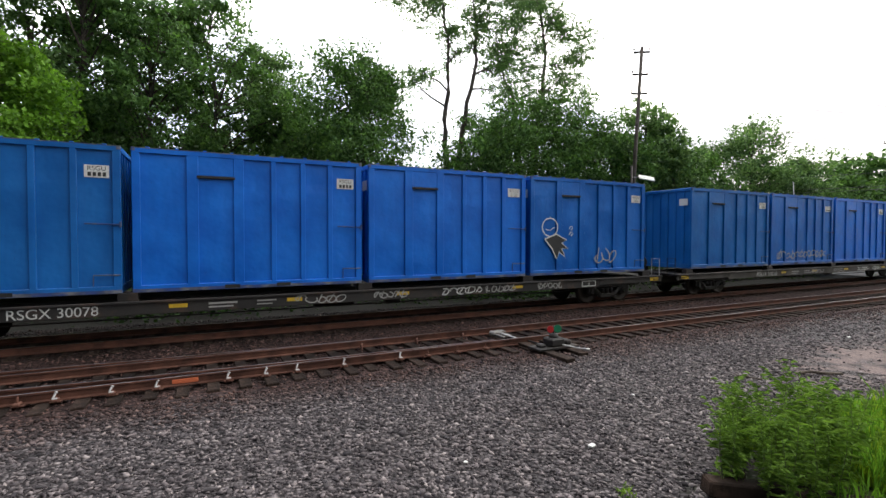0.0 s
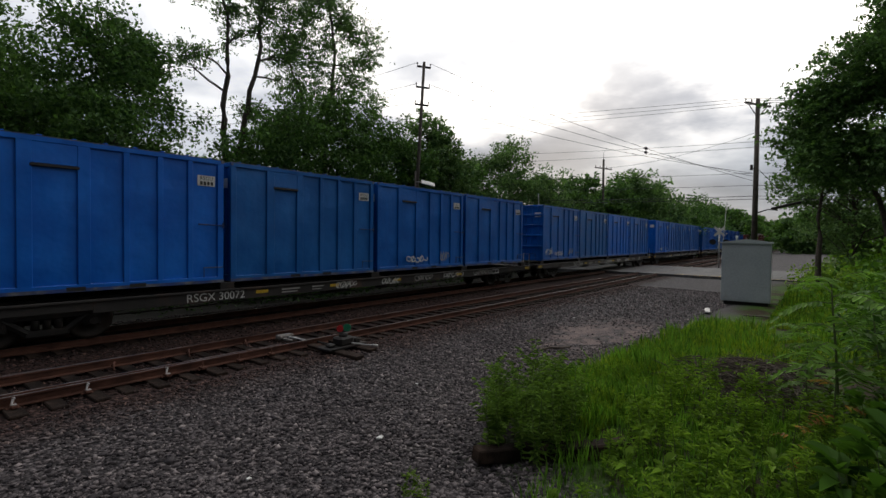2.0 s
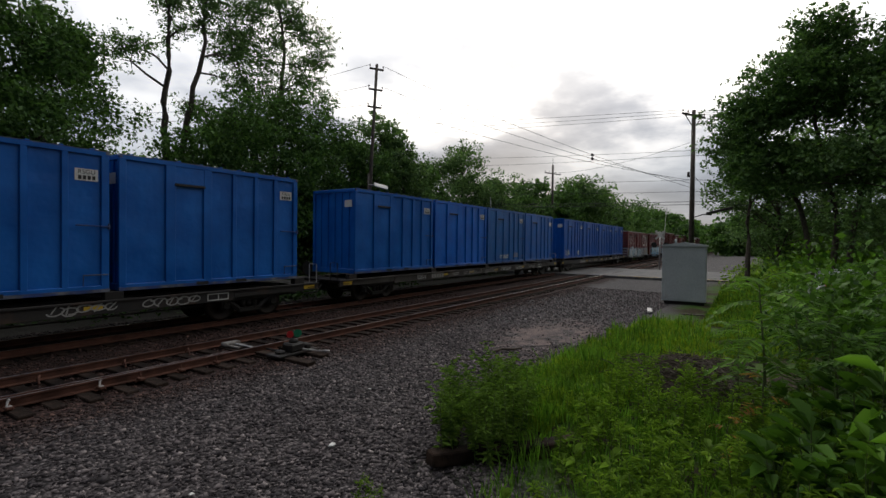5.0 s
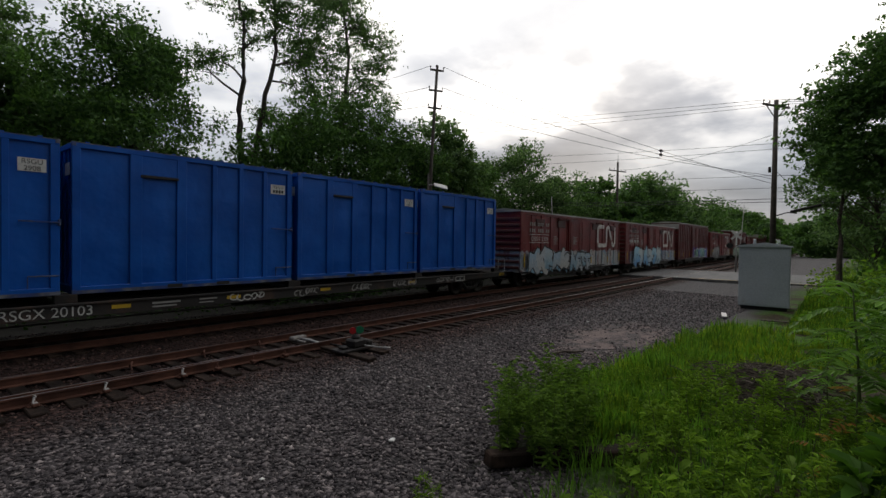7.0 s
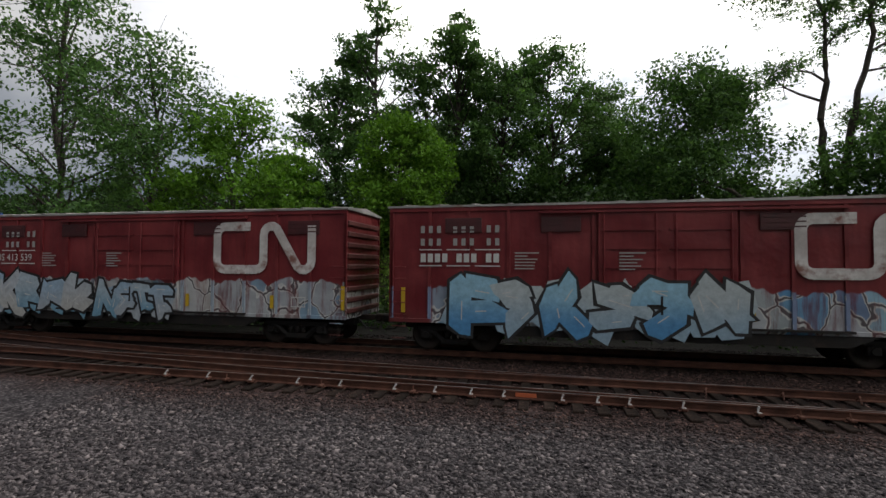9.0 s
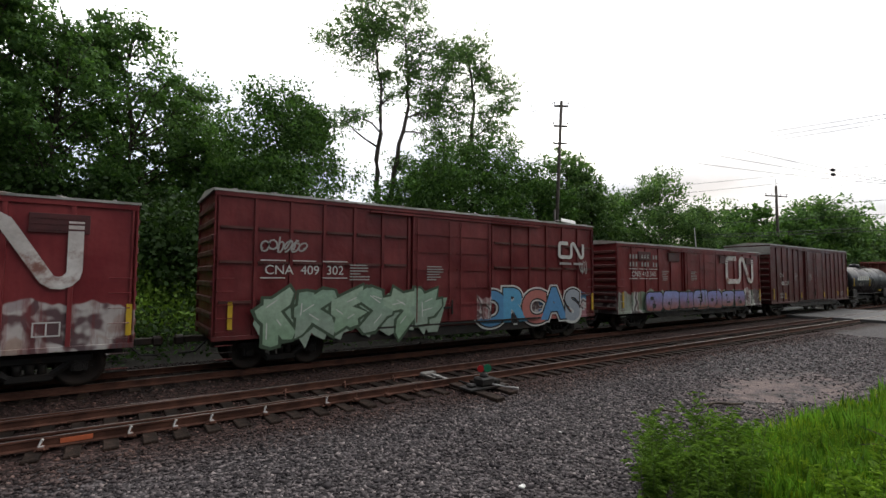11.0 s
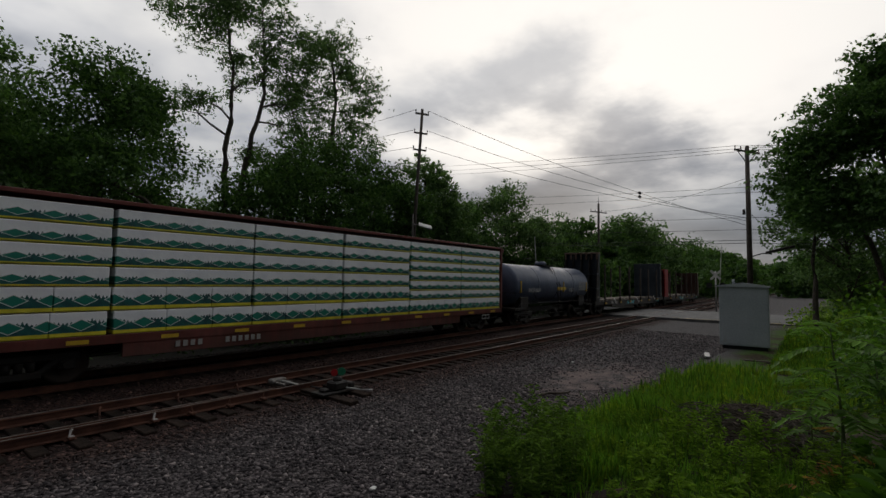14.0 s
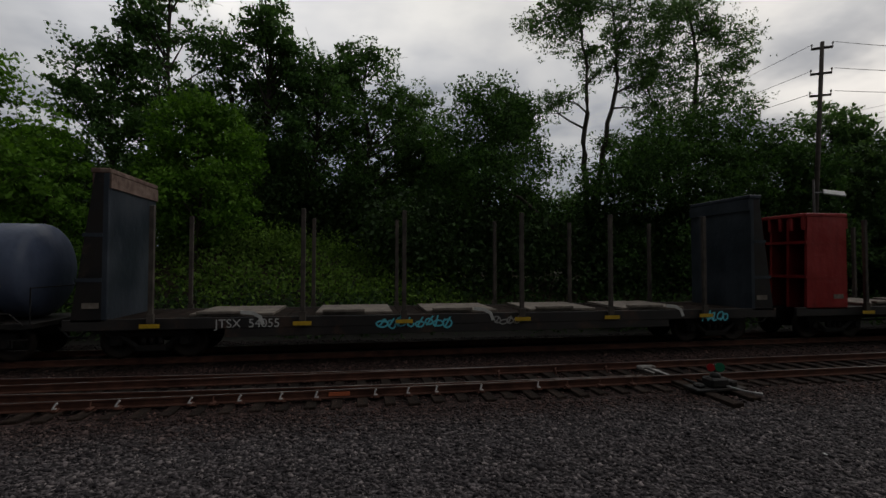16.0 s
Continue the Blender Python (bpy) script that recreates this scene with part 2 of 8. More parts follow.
    col = blend(nt, back, col, blend(nt, step(nt, fractal(nt, co, 0.25, 3.0), 0.3, 0.5), turf, soil))
    # soil behind the main track blackened, train and tree shade put into its colour
    bank_shade = calc(nt, "MULTIPLY", step(nt, yw, 17.6, 18.8), step(nt, yw, 22.5, 25.0, 1.0, 0.0))
    col = blend(nt, bank_shade, col, ramp(nt, fractal(nt, co, 8.0, 5.0, 0.7), (0.3, (0.008, 0.008, 0.007)), (0.7, (0.030, 0.028, 0.024))))
    nt.links.new(col, bsdf.inputs["Base Color"])
    bsdf.inputs["Roughness"].default_value = 0.9
    bsdf.inputs["Specular IOR Level"].default_value = 0.12
    h = calc(nt, "SUBTRACT", 1.0, stones.outputs["Distance"])
    b = node(nt, "ShaderNodeBump", Strength=0.6, Distance=0.03, Height=h)
    nt.links.new(b.outputs[0], bsdf.inputs["Normal"])
    return m


def stone_material():
    m, nt, bsdf = material("crushed stone")
    rnd = node(nt, "ShaderNodeNewGeometry").outputs["Random Per Island"]
    co = node(nt, "ShaderNodeTexCoord").outputs["Object"]
    y = node(nt, "ShaderNodeSeparateXYZ", Vector=co).outputs[1]
    col = ramp(nt, rnd, (0.0, (0.020, 0.019, 0.022)), (0.5, (0.066, 0.062, 0.066)), (0.9, (0.155, 0.146, 0.15)), (1.0, (0.26, 0.248, 0.245)))
    col = blend(nt, 0.7, col, ramp(nt, fractal(nt, co, 0.5, 4.0), (0.3, (0.85, 0.72, 0.72)), (0.7, (1.2, 1.07, 1.04))), "MULTIPLY")
    wob = calc(nt, "MULTIPLY", fractal(nt, co, 0.8, 3.0), 1.5)
    col = blend(nt, step(nt, calc(nt, "ADD", y, wob), 8.2, 10.2), col, blend(nt, 1.0, col, (0.52, 0.34, 0.28), "MULTIPLY"))
    # main-track stones dimmed: the shade under the train is multiplied into their colour
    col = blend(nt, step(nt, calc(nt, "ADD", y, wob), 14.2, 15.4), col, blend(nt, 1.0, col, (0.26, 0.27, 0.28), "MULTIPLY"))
    nt.links.new(col, bsdf.inputs["Base Color"])
    bsdf.inputs["Roughness"].default_value = 0.85
    bsdf.inputs["Specular IOR Level"].default_value = 0.3
    return m


M_GROUND = ground_material()
M_STONE = stone_material()
M_RAIL = surface("rusted rail", (0.06, 0.026, 0.018), (0.13, 0.058, 0.040), 3.0, (0.6, 0.85), 0.0, 0.3, gloss=0.2)
M_RAILTOP = surface("polished rail head", (0.20, 0.185, 0.18), (0.36, 0.34, 0.33), 2.0, (0.36, 0.5), 1.0, 0.0)
M_TIE = surface("creosoted tie", (0.014, 0.010, 0.008), (0.038, 0.027, 0.022), 5.0, (0.75, 0.95), 0.0, 0.6, 25.0, (0.060, 0.040, 0.031), 0.35, per_piece=0.45, gloss=0.08)
M_CLIP = surface("galvanised fastening", (0.35, 0.34, 0.34), (0.55, 0.54, 0.53), 8.0, (0.4, 0.6), 0.6, 0.1)
M_PALE = surface("pale flaking paint", (0.13, 0.12, 0.11), (0.34, 0.32, 0.30), 9.0, (0.7, 0.9), 0.0, 0.3, 30.0, (0.06, 0.045, 0.035), 0.4)
M_STEEL = surface("dark grimy steel", (0.008, 0.007, 0.007), (0.022, 0.018, 0.016), 2.5, (0.55, 0.85), 0.2, 0.3, 20.0, (0.04, 0.026, 0.02), 0.2)
M_DECK = surface("weathered car side", (0.03, 0.026, 0.024), (0.10, 0.088, 0.078), 0.9, (0.55, 0.8), 0.1, 0.3, 14.0, (0.035, 0.028, 0.024), 0.5)
M_DECKD = surface("blackened car side", (0.010, 0.009, 0.009), (0.032, 0.028, 0.026), 0.9, (0.55, 0.8), 0.1, 0.3, 14.0, (0.06, 0.034, 0.024), 0.25)
M_BLUE = rail_car_paint("blue container paint", (0.001, 0.078, 0.34), (0.002, 0.120, 0.47), None, 0.16, 0.3, 0.75, gloss=0.34)
M_BLUE2 = rail_car_paint("brighter blue container paint", (0.001, 0.092, 0.45), (0.001, 0.140, 0.60), None, 0.14, 0.25, 0.7, gloss=0.34)
M_BLUE3 = rail_car_paint("faded blue container paint", (0.002, 0.080, 0.30), (0.005, 0.122, 0.41), None, 0.2, 0.35, 0.8, gloss=0.34)
M_BLUE4 = rail_car_paint("dark ultramarine container paint", (0.001, 0.060, 0.31), (0.001, 0.092, 0.43), None, 0.14, 0.25, 0.7, gloss=0.3)
M_BLACK = plain("black shadow gap steel", (0.012, 0.012, 0.013), 0.7)
M_WHITE = plain("white lettering", (0.62, 0.62, 0.6), 0.6)
M_DULL = plain("faded white lettering", (0.36, 0.35, 0.34), 0.7)
M_PLATE = plain("white number plate", (0.7, 0.7, 0.68), 0.6)
M_INK = plain("black lettering", (0.02, 0.02, 0.022), 0.6)
M_YELLOW = plain("yellow reflective strip", (0.62, 0.40, 0.02), 0.5)
M_RED = plain("red target", (0.55, 0.02, 0.025), 0.45)
M_GREEN = plain("green target", (0.01, 0.22, 0.11), 0.45)
M_ORANGE = plain("orange marking paint", (0.55, 0.13, 0.05), 0.7)
M_ROOF = surface("galvanised roof", (0.30, 0.29, 0.28), (0.52, 0.50, 0.48), 1.2, (0.4, 0.6), 0.5, 0.1, 20.0, (0.2, 0.12, 0.08), 0.2)
M_ASPHALT = surface("worn asphalt", (0.07, 0.07, 0.072), (0.15, 0.148, 0.145), 0.8, (0.8, 0.95), 0.0, 0.3, 60.0, (0.2, 0.19, 0.185), 0.2)
M_CABINET = surface("grey enamelled steel", (0.36, 0.40, 0.43), (0.44, 0.48, 0.51), 0.7, (0.35, 0.5), 0.0, 0.05, 15.0, (0.3, 0.31, 0.3), 0.1)
M_WOODPOLE = surface("weathered pole", (0.04, 0.032, 0.027), (0.095, 0.078, 0.066), 3.0, (0.8, 0.95), 0.0, 0.4)
M_WIRE = plain("black cable", (0.02, 0.02, 0.022), 0.6)
M_GLASS_INS = plain("glazed insulator", (0.10, 0.07, 0.06), 0.2)
M_BARK = surface("bark", (0.03, 0.024, 0.018), (0.085, 0.07, 0.056), 6.0, (0.85, 0.98), 0.0, 0.8, 18.0)
M_LEAF = leaf_material("broad leaves", (0.040, 0.088, 0.030), (0.105, 0.20, 0.062), 0.42)
# leaves kept darker, the shade under the tree crowns put into their colour
M_LEAF_SHADED = leaf_material("shade-darkened undergrowth leaves", (0.017, 0.037, 0.013), (0.048, 0.090, 0.028), 0.3)
# lightened, so that some far-off haze is put into this leaf colour
M_LEAF2 = leaf_material("feathery leaves", (0.054, 0.108, 0.044), (0.145, 0.245, 0.10), 0.45)
M_LEAF3 = leaf_material("bright young leaves", (0.06, 0.14, 0.016), (0.14, 0.28, 0.035), 0.42)
M_GRASS = leaf_material("grass blades", (0.13, 0.215, 0.018), (0.30, 0.41, 0.045), 0.42)
M_WEED = leaf_material("weed leaves", (0.042, 0.10, 0.014), (0.15, 0.30, 0.04), 0.4)
M_BUSH = leaf_material("bushy weed leaves", (0.055, 0.11, 0.020), (0.17, 0.28, 0.055), 0.4)
M_SHRUB = leaf_material("deep green shrub leaves", (0.024, 0.066, 0.013), (0.10, 0.21, 0.034), 0.4)
M_BROAD = leaf_material("broad weed leaves", (0.07, 0.14, 0.018), (0.23, 0.37, 0.05), 0.4)
M_DRY = leaf_material("rust-red dying leaves", (0.20, 0.10, 0.02), (0.34, 0.20, 0.03), 0.3)
M_TWIG = surface("dead twigs", (0.03, 0.022, 0.016), (0.10, 0.078, 0.06), 8.0, (0.85, 0.95), 0.0, 0.3)
M_BOXRED = (0.132, 0.017, 0.021), (0.205, 0.035, 0.037)

# ---- mesh helpers ----


def box(bm, x0, x1, y0, y1, z0, z1, bevel=0.0):
    vs = [bm.verts.new((x, y, z)) for x in (x0, x1) for y in (y0, y1) for z in (z0, z1)]
    faces = [bm.faces.new([vs[i] for i in f]) for f in ((0, 1, 3, 2), (4, 6, 7, 5), (0, 4, 5, 1), (2, 3, 7, 6), (0, 2, 6, 4), (1, 5, 7, 3))]
    if bevel:
        edges = {e for f in faces for e in f.edges}
        bmesh.ops.bevel(bm, geom=list(edges), offset=bevel, segments=1, affect="EDGES")
    return faces


def tube(bm, a, b, r0, r1=None, n=8, caps=True):
    a, b = Vector(a), Vector(b)
    r1 = r0 if r1 is None else r1
    turn = (b - a).to_track_quat("Z", "Y").to_matrix()
    rings = []
    for c, r in ((a, r0), (b, r1)):
        rings.append([bm.verts.new(c + turn @ Vector((r * math.cos(2 * math.pi * i / n), r * math.sin(2 * math.pi * i / n), 0))) for i in range(n)])
    for i in range(n):
        f = bm.faces.new((rings[0][i], rings[0][(i + 1) % n], rings[1][(i + 1) % n], rings[1][i]))
        f.smooth = n > 6
    if caps:
        bm.faces.new(rings[0][::-1])
        bm.faces.new(rings[1])


def sweep(bm, points, r, n=5):
    """One bent rod through the points."""
    points = [Vector(p) for p in points]
    rings = []
    for i, p in enumerate(points):
        d = (points[min(i + 1, len(points) - 1)] - points[max(i - 1, 0)]).normalized()
        turn = d.to_track_quat("Z", "Y").to_matrix()
        rings.append([bm.verts.new(p + turn @ Vector((r * math.cos(2 * math.pi * k / n), r * math.sin(2 * math.pi * k / n), 0))) for k in range(n)])
    for a, b in zip(rings, rings[1:]):
        for k in range(n):
            bm.faces.new((a[k], a[(k + 1) % n], b[(k + 1) % n], b[k]))
    bm.faces.new(rings[0][::-1])
    bm.faces.new(rings[-1])


def lathe(bm, profile, n=28, axis="x"):
    """Turns (position, radius) pairs round an axis."""
    rings = []
    for p, r in profile:
        ring = []
        for i in range(n):
            a = 2 * math.pi * i / n
            u, v = r * math.cos(a), r * math.sin(a)
            ring.append(bm.verts.new((p, u, v) if axis == "x" else ((u, p, v) if axis == "y" else (u, v, p))))
        rings.append(ring)
    for a, b in zip(rings, rings[1:]):
        for i in range(n):
            f = bm.faces.new((a[i], a[(i + 1) % n], b[(i + 1) % n], b[i]))
            f.smooth = True
    bm.faces.new(rings[0][::-1])
    bm.faces.new(rings[-1])


def to_mesh(bm, name, mat):
    bmesh.ops.recalc_face_normals(bm, faces=bm.faces[:])
    me = bpy.data.meshes.new(name)
    bm.to_mesh(me)
    bm.free()
    me.materials.append(mat)
    return me


def part(name, bm, mat, parent, label=""):
    me = bm if isinstance(bm, bpy.types.Mesh) else to_mesh(bm, name, mat)
    if isinstance(bm, bpy.types.Mesh) and not me.materials:
        me.materials.append(mat)
    ob = new(name, me)
    ob.parent = parent
    return tagged(ob, label)


def thing(name, label, category, group="", m=None):
    ob = new(name)
    ob.empty_display_size = 0.2
    if m is not None:
        ob.matrix_basis = m
    return tagged(ob, label, category, group)


def cloud_mesh(name, verts, faces, mat):
    me = bpy.data.meshes.new(name)
    me.from_pydata(verts, [], faces)
    me.materials.append(mat)
    return me


def quads(name, corners, mat):
    """One mesh from an array of n leaves, flat with four corners or folded along the midrib with six."""
    n = len(corners)
    if np.shape(corners)[1] == 6:
        rim = np.array([(0, 1, 2, 3), (0, 3, 4, 5)])
        return cloud_mesh(name, np.reshape(corners, (-1, 3)).tolist(), (rim[None] + 6 * np.arange(n)[:, None, None]).reshape(-1, 4).tolist(), mat)
    me = bpy.data.meshes.new(name)
    me.vertices.add(4 * n)
    me.vertices.foreach_set("co", np.ascontiguousarray(corners, dtype=np.float32).ravel())
    me.loops.add(4 * n)
    me.loops.foreach_set("vertex_index", np.arange(4 * n, dtype=np.int32))
    me.polygons.add(n)
    me.polygons.foreach_set("loop_start", np.arange(0, 4 * n, 4, dtype=np.int32))
    me.update(calc_edges=True)
    me.validate()
    me.materials.append(mat)
    return me


def leaf_quads(centres, length, width, rng, droop=0.0, tilt=1.0):
    """Diamond leaves at the centres, turned at random."""
    n = len(centres)
    d = rng.normal(size=(n, 3)) * (1, 1, tilt)
    d[:, 2] -= droop
    d /= np.linalg.norm(d, axis=1)[:, None]
    s = np.cross(d, rng.normal(size=(n, 3)))
    s /= np.linalg.norm(s, axis=1)[:, None]
    size = rng.uniform(0.6, 1.4, n)[:, None]
    a, w = d * length * size * 0.5, s * width * size * 0.5
    return np.stack([centres - a, centres + w - a * 0.15, centres + a, centres - w - a * 0.15], 1)


# ---- lettering ----
LETTERS = {}


def lettering(words, height, fat=0.0):
    """A flat mesh of the words, capitals of that height, standing in the plane y = 0 and read from -y."""
    key = (words, height, fat)
    if key not in LETTERS:
        cu = bpy.data.curves.new("words", "FONT")
        cu.body, cu.size, cu.align_x = words, height * 1.4, "CENTER"
        cu.offset = fat
        ob = new("words", cu)
        dg = bpy.context.evaluated_depsgraph_get()
        me = bpy.data.meshes.new_from_object(ob.evaluated_get(dg))
        bpy.data.objects.remove(ob)
        me.transform(Matrix.Rotation(radians(90), 4, "X"))
        LETTERS[key] = me
    return LETTERS[key]


def write(name, words, height, x, y, z, mat, parent, fat=0.0):
    me = lettering(words, height, fat).copy()
    me.transform(Matrix.Translation((x, y, z)))
    me.materials.clear()
    me.materials.append(mat)
    return part(name, me, mat, parent)


def bars(name, rows, y, mat, parent):
    """Unreadable writing: plain bars (x0, x1, z0, z1)."""
    for x0, x1, z0, z1 in rows:
        bm = bmesh.new()
        box(bm, x0, x1, y - 0.004, y, z0, z1)
        part(name, bm, mat, parent)


def band(bm, pts, width, y):
    """A flat painted stroke through points of the plane y."""
    pts = [Vector((p[0], 0, p[1])) for p in pts]
    left, right = [], []
    for i, p in enumerate(pts):
        d = (pts[min(i + 1, len(pts) - 1)] - pts[max(i - 1, 0)]).normalized()
        n = Vector((-d.z, 0, d.x)) * width / 2
        left.append(bm.verts.new(p + n + Vector((0, y, 0))))
        right.append(bm.verts.new(p - n + Vector((0, y, 0))))
    for i in range(len(pts) - 1):
        bm.faces.new((left[i], left[i + 1], right[i + 1], right[i]))


# ---- ground ----
def smooth(v, lo, hi):
    t = min(1.0, max(0.0, (v - lo) / (hi - lo)))
    return t * t * (3 - 2 * t)


def ground_z(x, y):
    z = -0.23
    # the ballast shoulders fall away beside the tracks
    z += 0.03 * smooth(y, 7.6, 8.6) - 0.03 * smooth(y, 9.1, 9.7) + 0.02 * smooth(y, 12.8, 13.6) - 0.15 * smooth(y, 17.2, 19.0)
    # the bank behind the tracks, with a grassy mound
    z += 1.9 * smooth(y, 20.5, 30.0)
    z += 2.6 * math.exp(-((x + 6.5) / 8.0) ** 2 - ((y - 29) / 5.5) ** 2)
    # the verge on the near side
    if y < 4:
        z += 0.9 * smooth(1.0 - y, 0.0, 5.0) * smooth(x, -60, 2) * (1 - smooth(x, 10, 26)) + 0.10 * smooth(4.0 - y, 0, 1.5) * smooth(x, 5, 7)
    z += 0.03 * noise.noise((x * 0.35, y * 0.35, 0)) + (0.012 * noise.noise((x * 1.7, y * 1.7, 3)) if abs(x) < 40 and abs(y) < 40 else 0)
    return z


def build_ground():
    xs = [-2500, -1200, -700, -450, -300, -200, -140, -100, -75, -55] + [-42 + 1.5 * i for i in range(22)] + [-9 + 0.4 * i for i in range(90)] + [27 + 1.5 * i for i in range(24)] + [66, 75, 90, 110, 140, 180, 240, 320, 450, 700, 1200, 2500]
    ys = [-2500, -1000, -400, -150, -70, -40, -25, -15, -10, -7] + [-5 + 0.4 * i for i in range(64)] + [20.6 + 1.2 * i for i in range(20)] + [46, 52, 62, 80, 110, 160, 240, 400, 800, 2500]
    verts = [(x, y, ground_z(x, y)) for y in ys for x in xs]
    w = len(xs)
    faces = [(j * w + i, j * w + i + 1, (j + 1) * w + i + 1, (j + 1) * w + i) for j in range(len(ys) - 1) for i in range(w - 1)]
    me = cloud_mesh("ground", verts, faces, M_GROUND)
    me.polygons.foreach_set("use_smooth", [True] * len(faces))
    tagged(new("ground", me), "grey gravel yard with green verges beside railway tracks", "ground", kind="structure")


def scatter_stones(name, n, x0, x1, y0, y1, lo, hi, keep, label, seed, power=1.0):
    """Angular crushed stones, eight-sided lumps lying half sunk."""
    rng = np.random.default_rng(seed)
    px = x0 + (x1 - x0) * rng.random(n * 2)
    py = y0 + (y1 - y0) * rng.random(n * 2) ** power
    ok = [i for i in range(n * 2) if keep(px[i], py[i])][:n]
    px, py = px[ok], py[ok]
    n = len(px)
    pz = np.array([ground_z(a, b) for a, b in zip(px, py)])
    base = np.array([(1, 0, 0), (0, 1, 0), (-1, 0, 0), (0, -1, 0), (0, 0, 1), (0, 0, -1)], float)
    size = (lo + (hi - lo) * rng.random(n) ** 1.6)[:, None, None] * rng.uniform(0.55, 1.5, (n, 1, 3)) * (1, 1, 0.62)
    v = (base[None] + rng.normal(0, 0.36, (n, 6, 3))) * size
    a = rng.uniform(0, 2 * math.pi, n)
    c, s = np.cos(a)[:, None], np.sin(a)[:, None]
    v = np.stack([v[..., 0] * c - v[..., 1] * s, v[..., 0] * s + v[..., 1] * c, v[..., 2]], -1)
    v += np.stack([px, py, pz + 0.006], -1)[:, None]
    tri = np.array([(0, 1, 4), (1, 2, 4), (2, 3, 4), (3, 0, 4), (1, 0, 5), (2, 1, 5), (3, 2, 5), (0, 3, 5)])
    f = (tri[None] + 6 * np.arange(n)[:, None, None]).reshape(-1, 3)
    me = bpy.data.meshes.new(name)
    me.vertices.add(6 * n)
    me.vertices.foreach_set("co", v.astype(np.float32).ravel())
    me.loops.add(3 * len(f))
    me.loops.foreach_set("vertex_index", f.astype(np.int32).ravel())
    me.polygons.add(len(f))
    me.polygons.foreach_set("loop_start", np.arange(0, 3 * len(f), 3, dtype=np.int32))
    me.update(calc_edges=True)
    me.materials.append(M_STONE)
    tagged(new(name, me), label, "gravel", kind="stuff")


# ---- tracks ----
NEAR_Y, MAIN_Y, GAUGE = 10.985, 15.25, 1.507
TURN_X, TURN_K = 7.0, 0.00293


def turnout(x):
    """How far the diverging way has left the near track at x."""
    if x >= TURN_X:
        return 0.0
    d = TURN_X - x
    return TURN_K * d * d if d < 24 else TURN_K * 576 + 2 * TURN_K * 24 * (d - 24)


RAIL = [(-0.07, -0.17), (-0.07, -0.155), (-0.012, -0.135), (-0.012, -0.045), (-0.036, -0.03), (-0.036, -0.004), (-0.03, 0.0)]


def rail(name, path, label):
    """Foot, web and head swept along the path; the running surface is a part of its own."""
    prof = RAIL + [(-u, v) for u, v in RAIL[::-1]]
    bm = bmesh.new()
    rings = [[bm.verts.new((x, y + u, v)) for u, v in prof] for x, y in path]
    for a, b in zip(rings, rings[1:]):
        for i in range(len(prof) - 1):
            bm.faces.new((a[i], a[i + 1], b[i + 1], b[i]))
    ob = tagged(new(name, to_mesh(bm, name, M_RAIL)), label, "rail", "railway rails")
    bm = bmesh.new()
    rows = [(bm.verts.new((x, y - 0.02, 0.003)), bm.verts.new((x, y + 0.02, 0.003))) for x, y in path]
    for a, b in zip(rows, rows[1:]):
        bm.faces.new((a[0], a[1], b[1], b[0]))
    part("running_surface", bm, M_RAILTOP, ob, "worn bright rail head")
    return ob


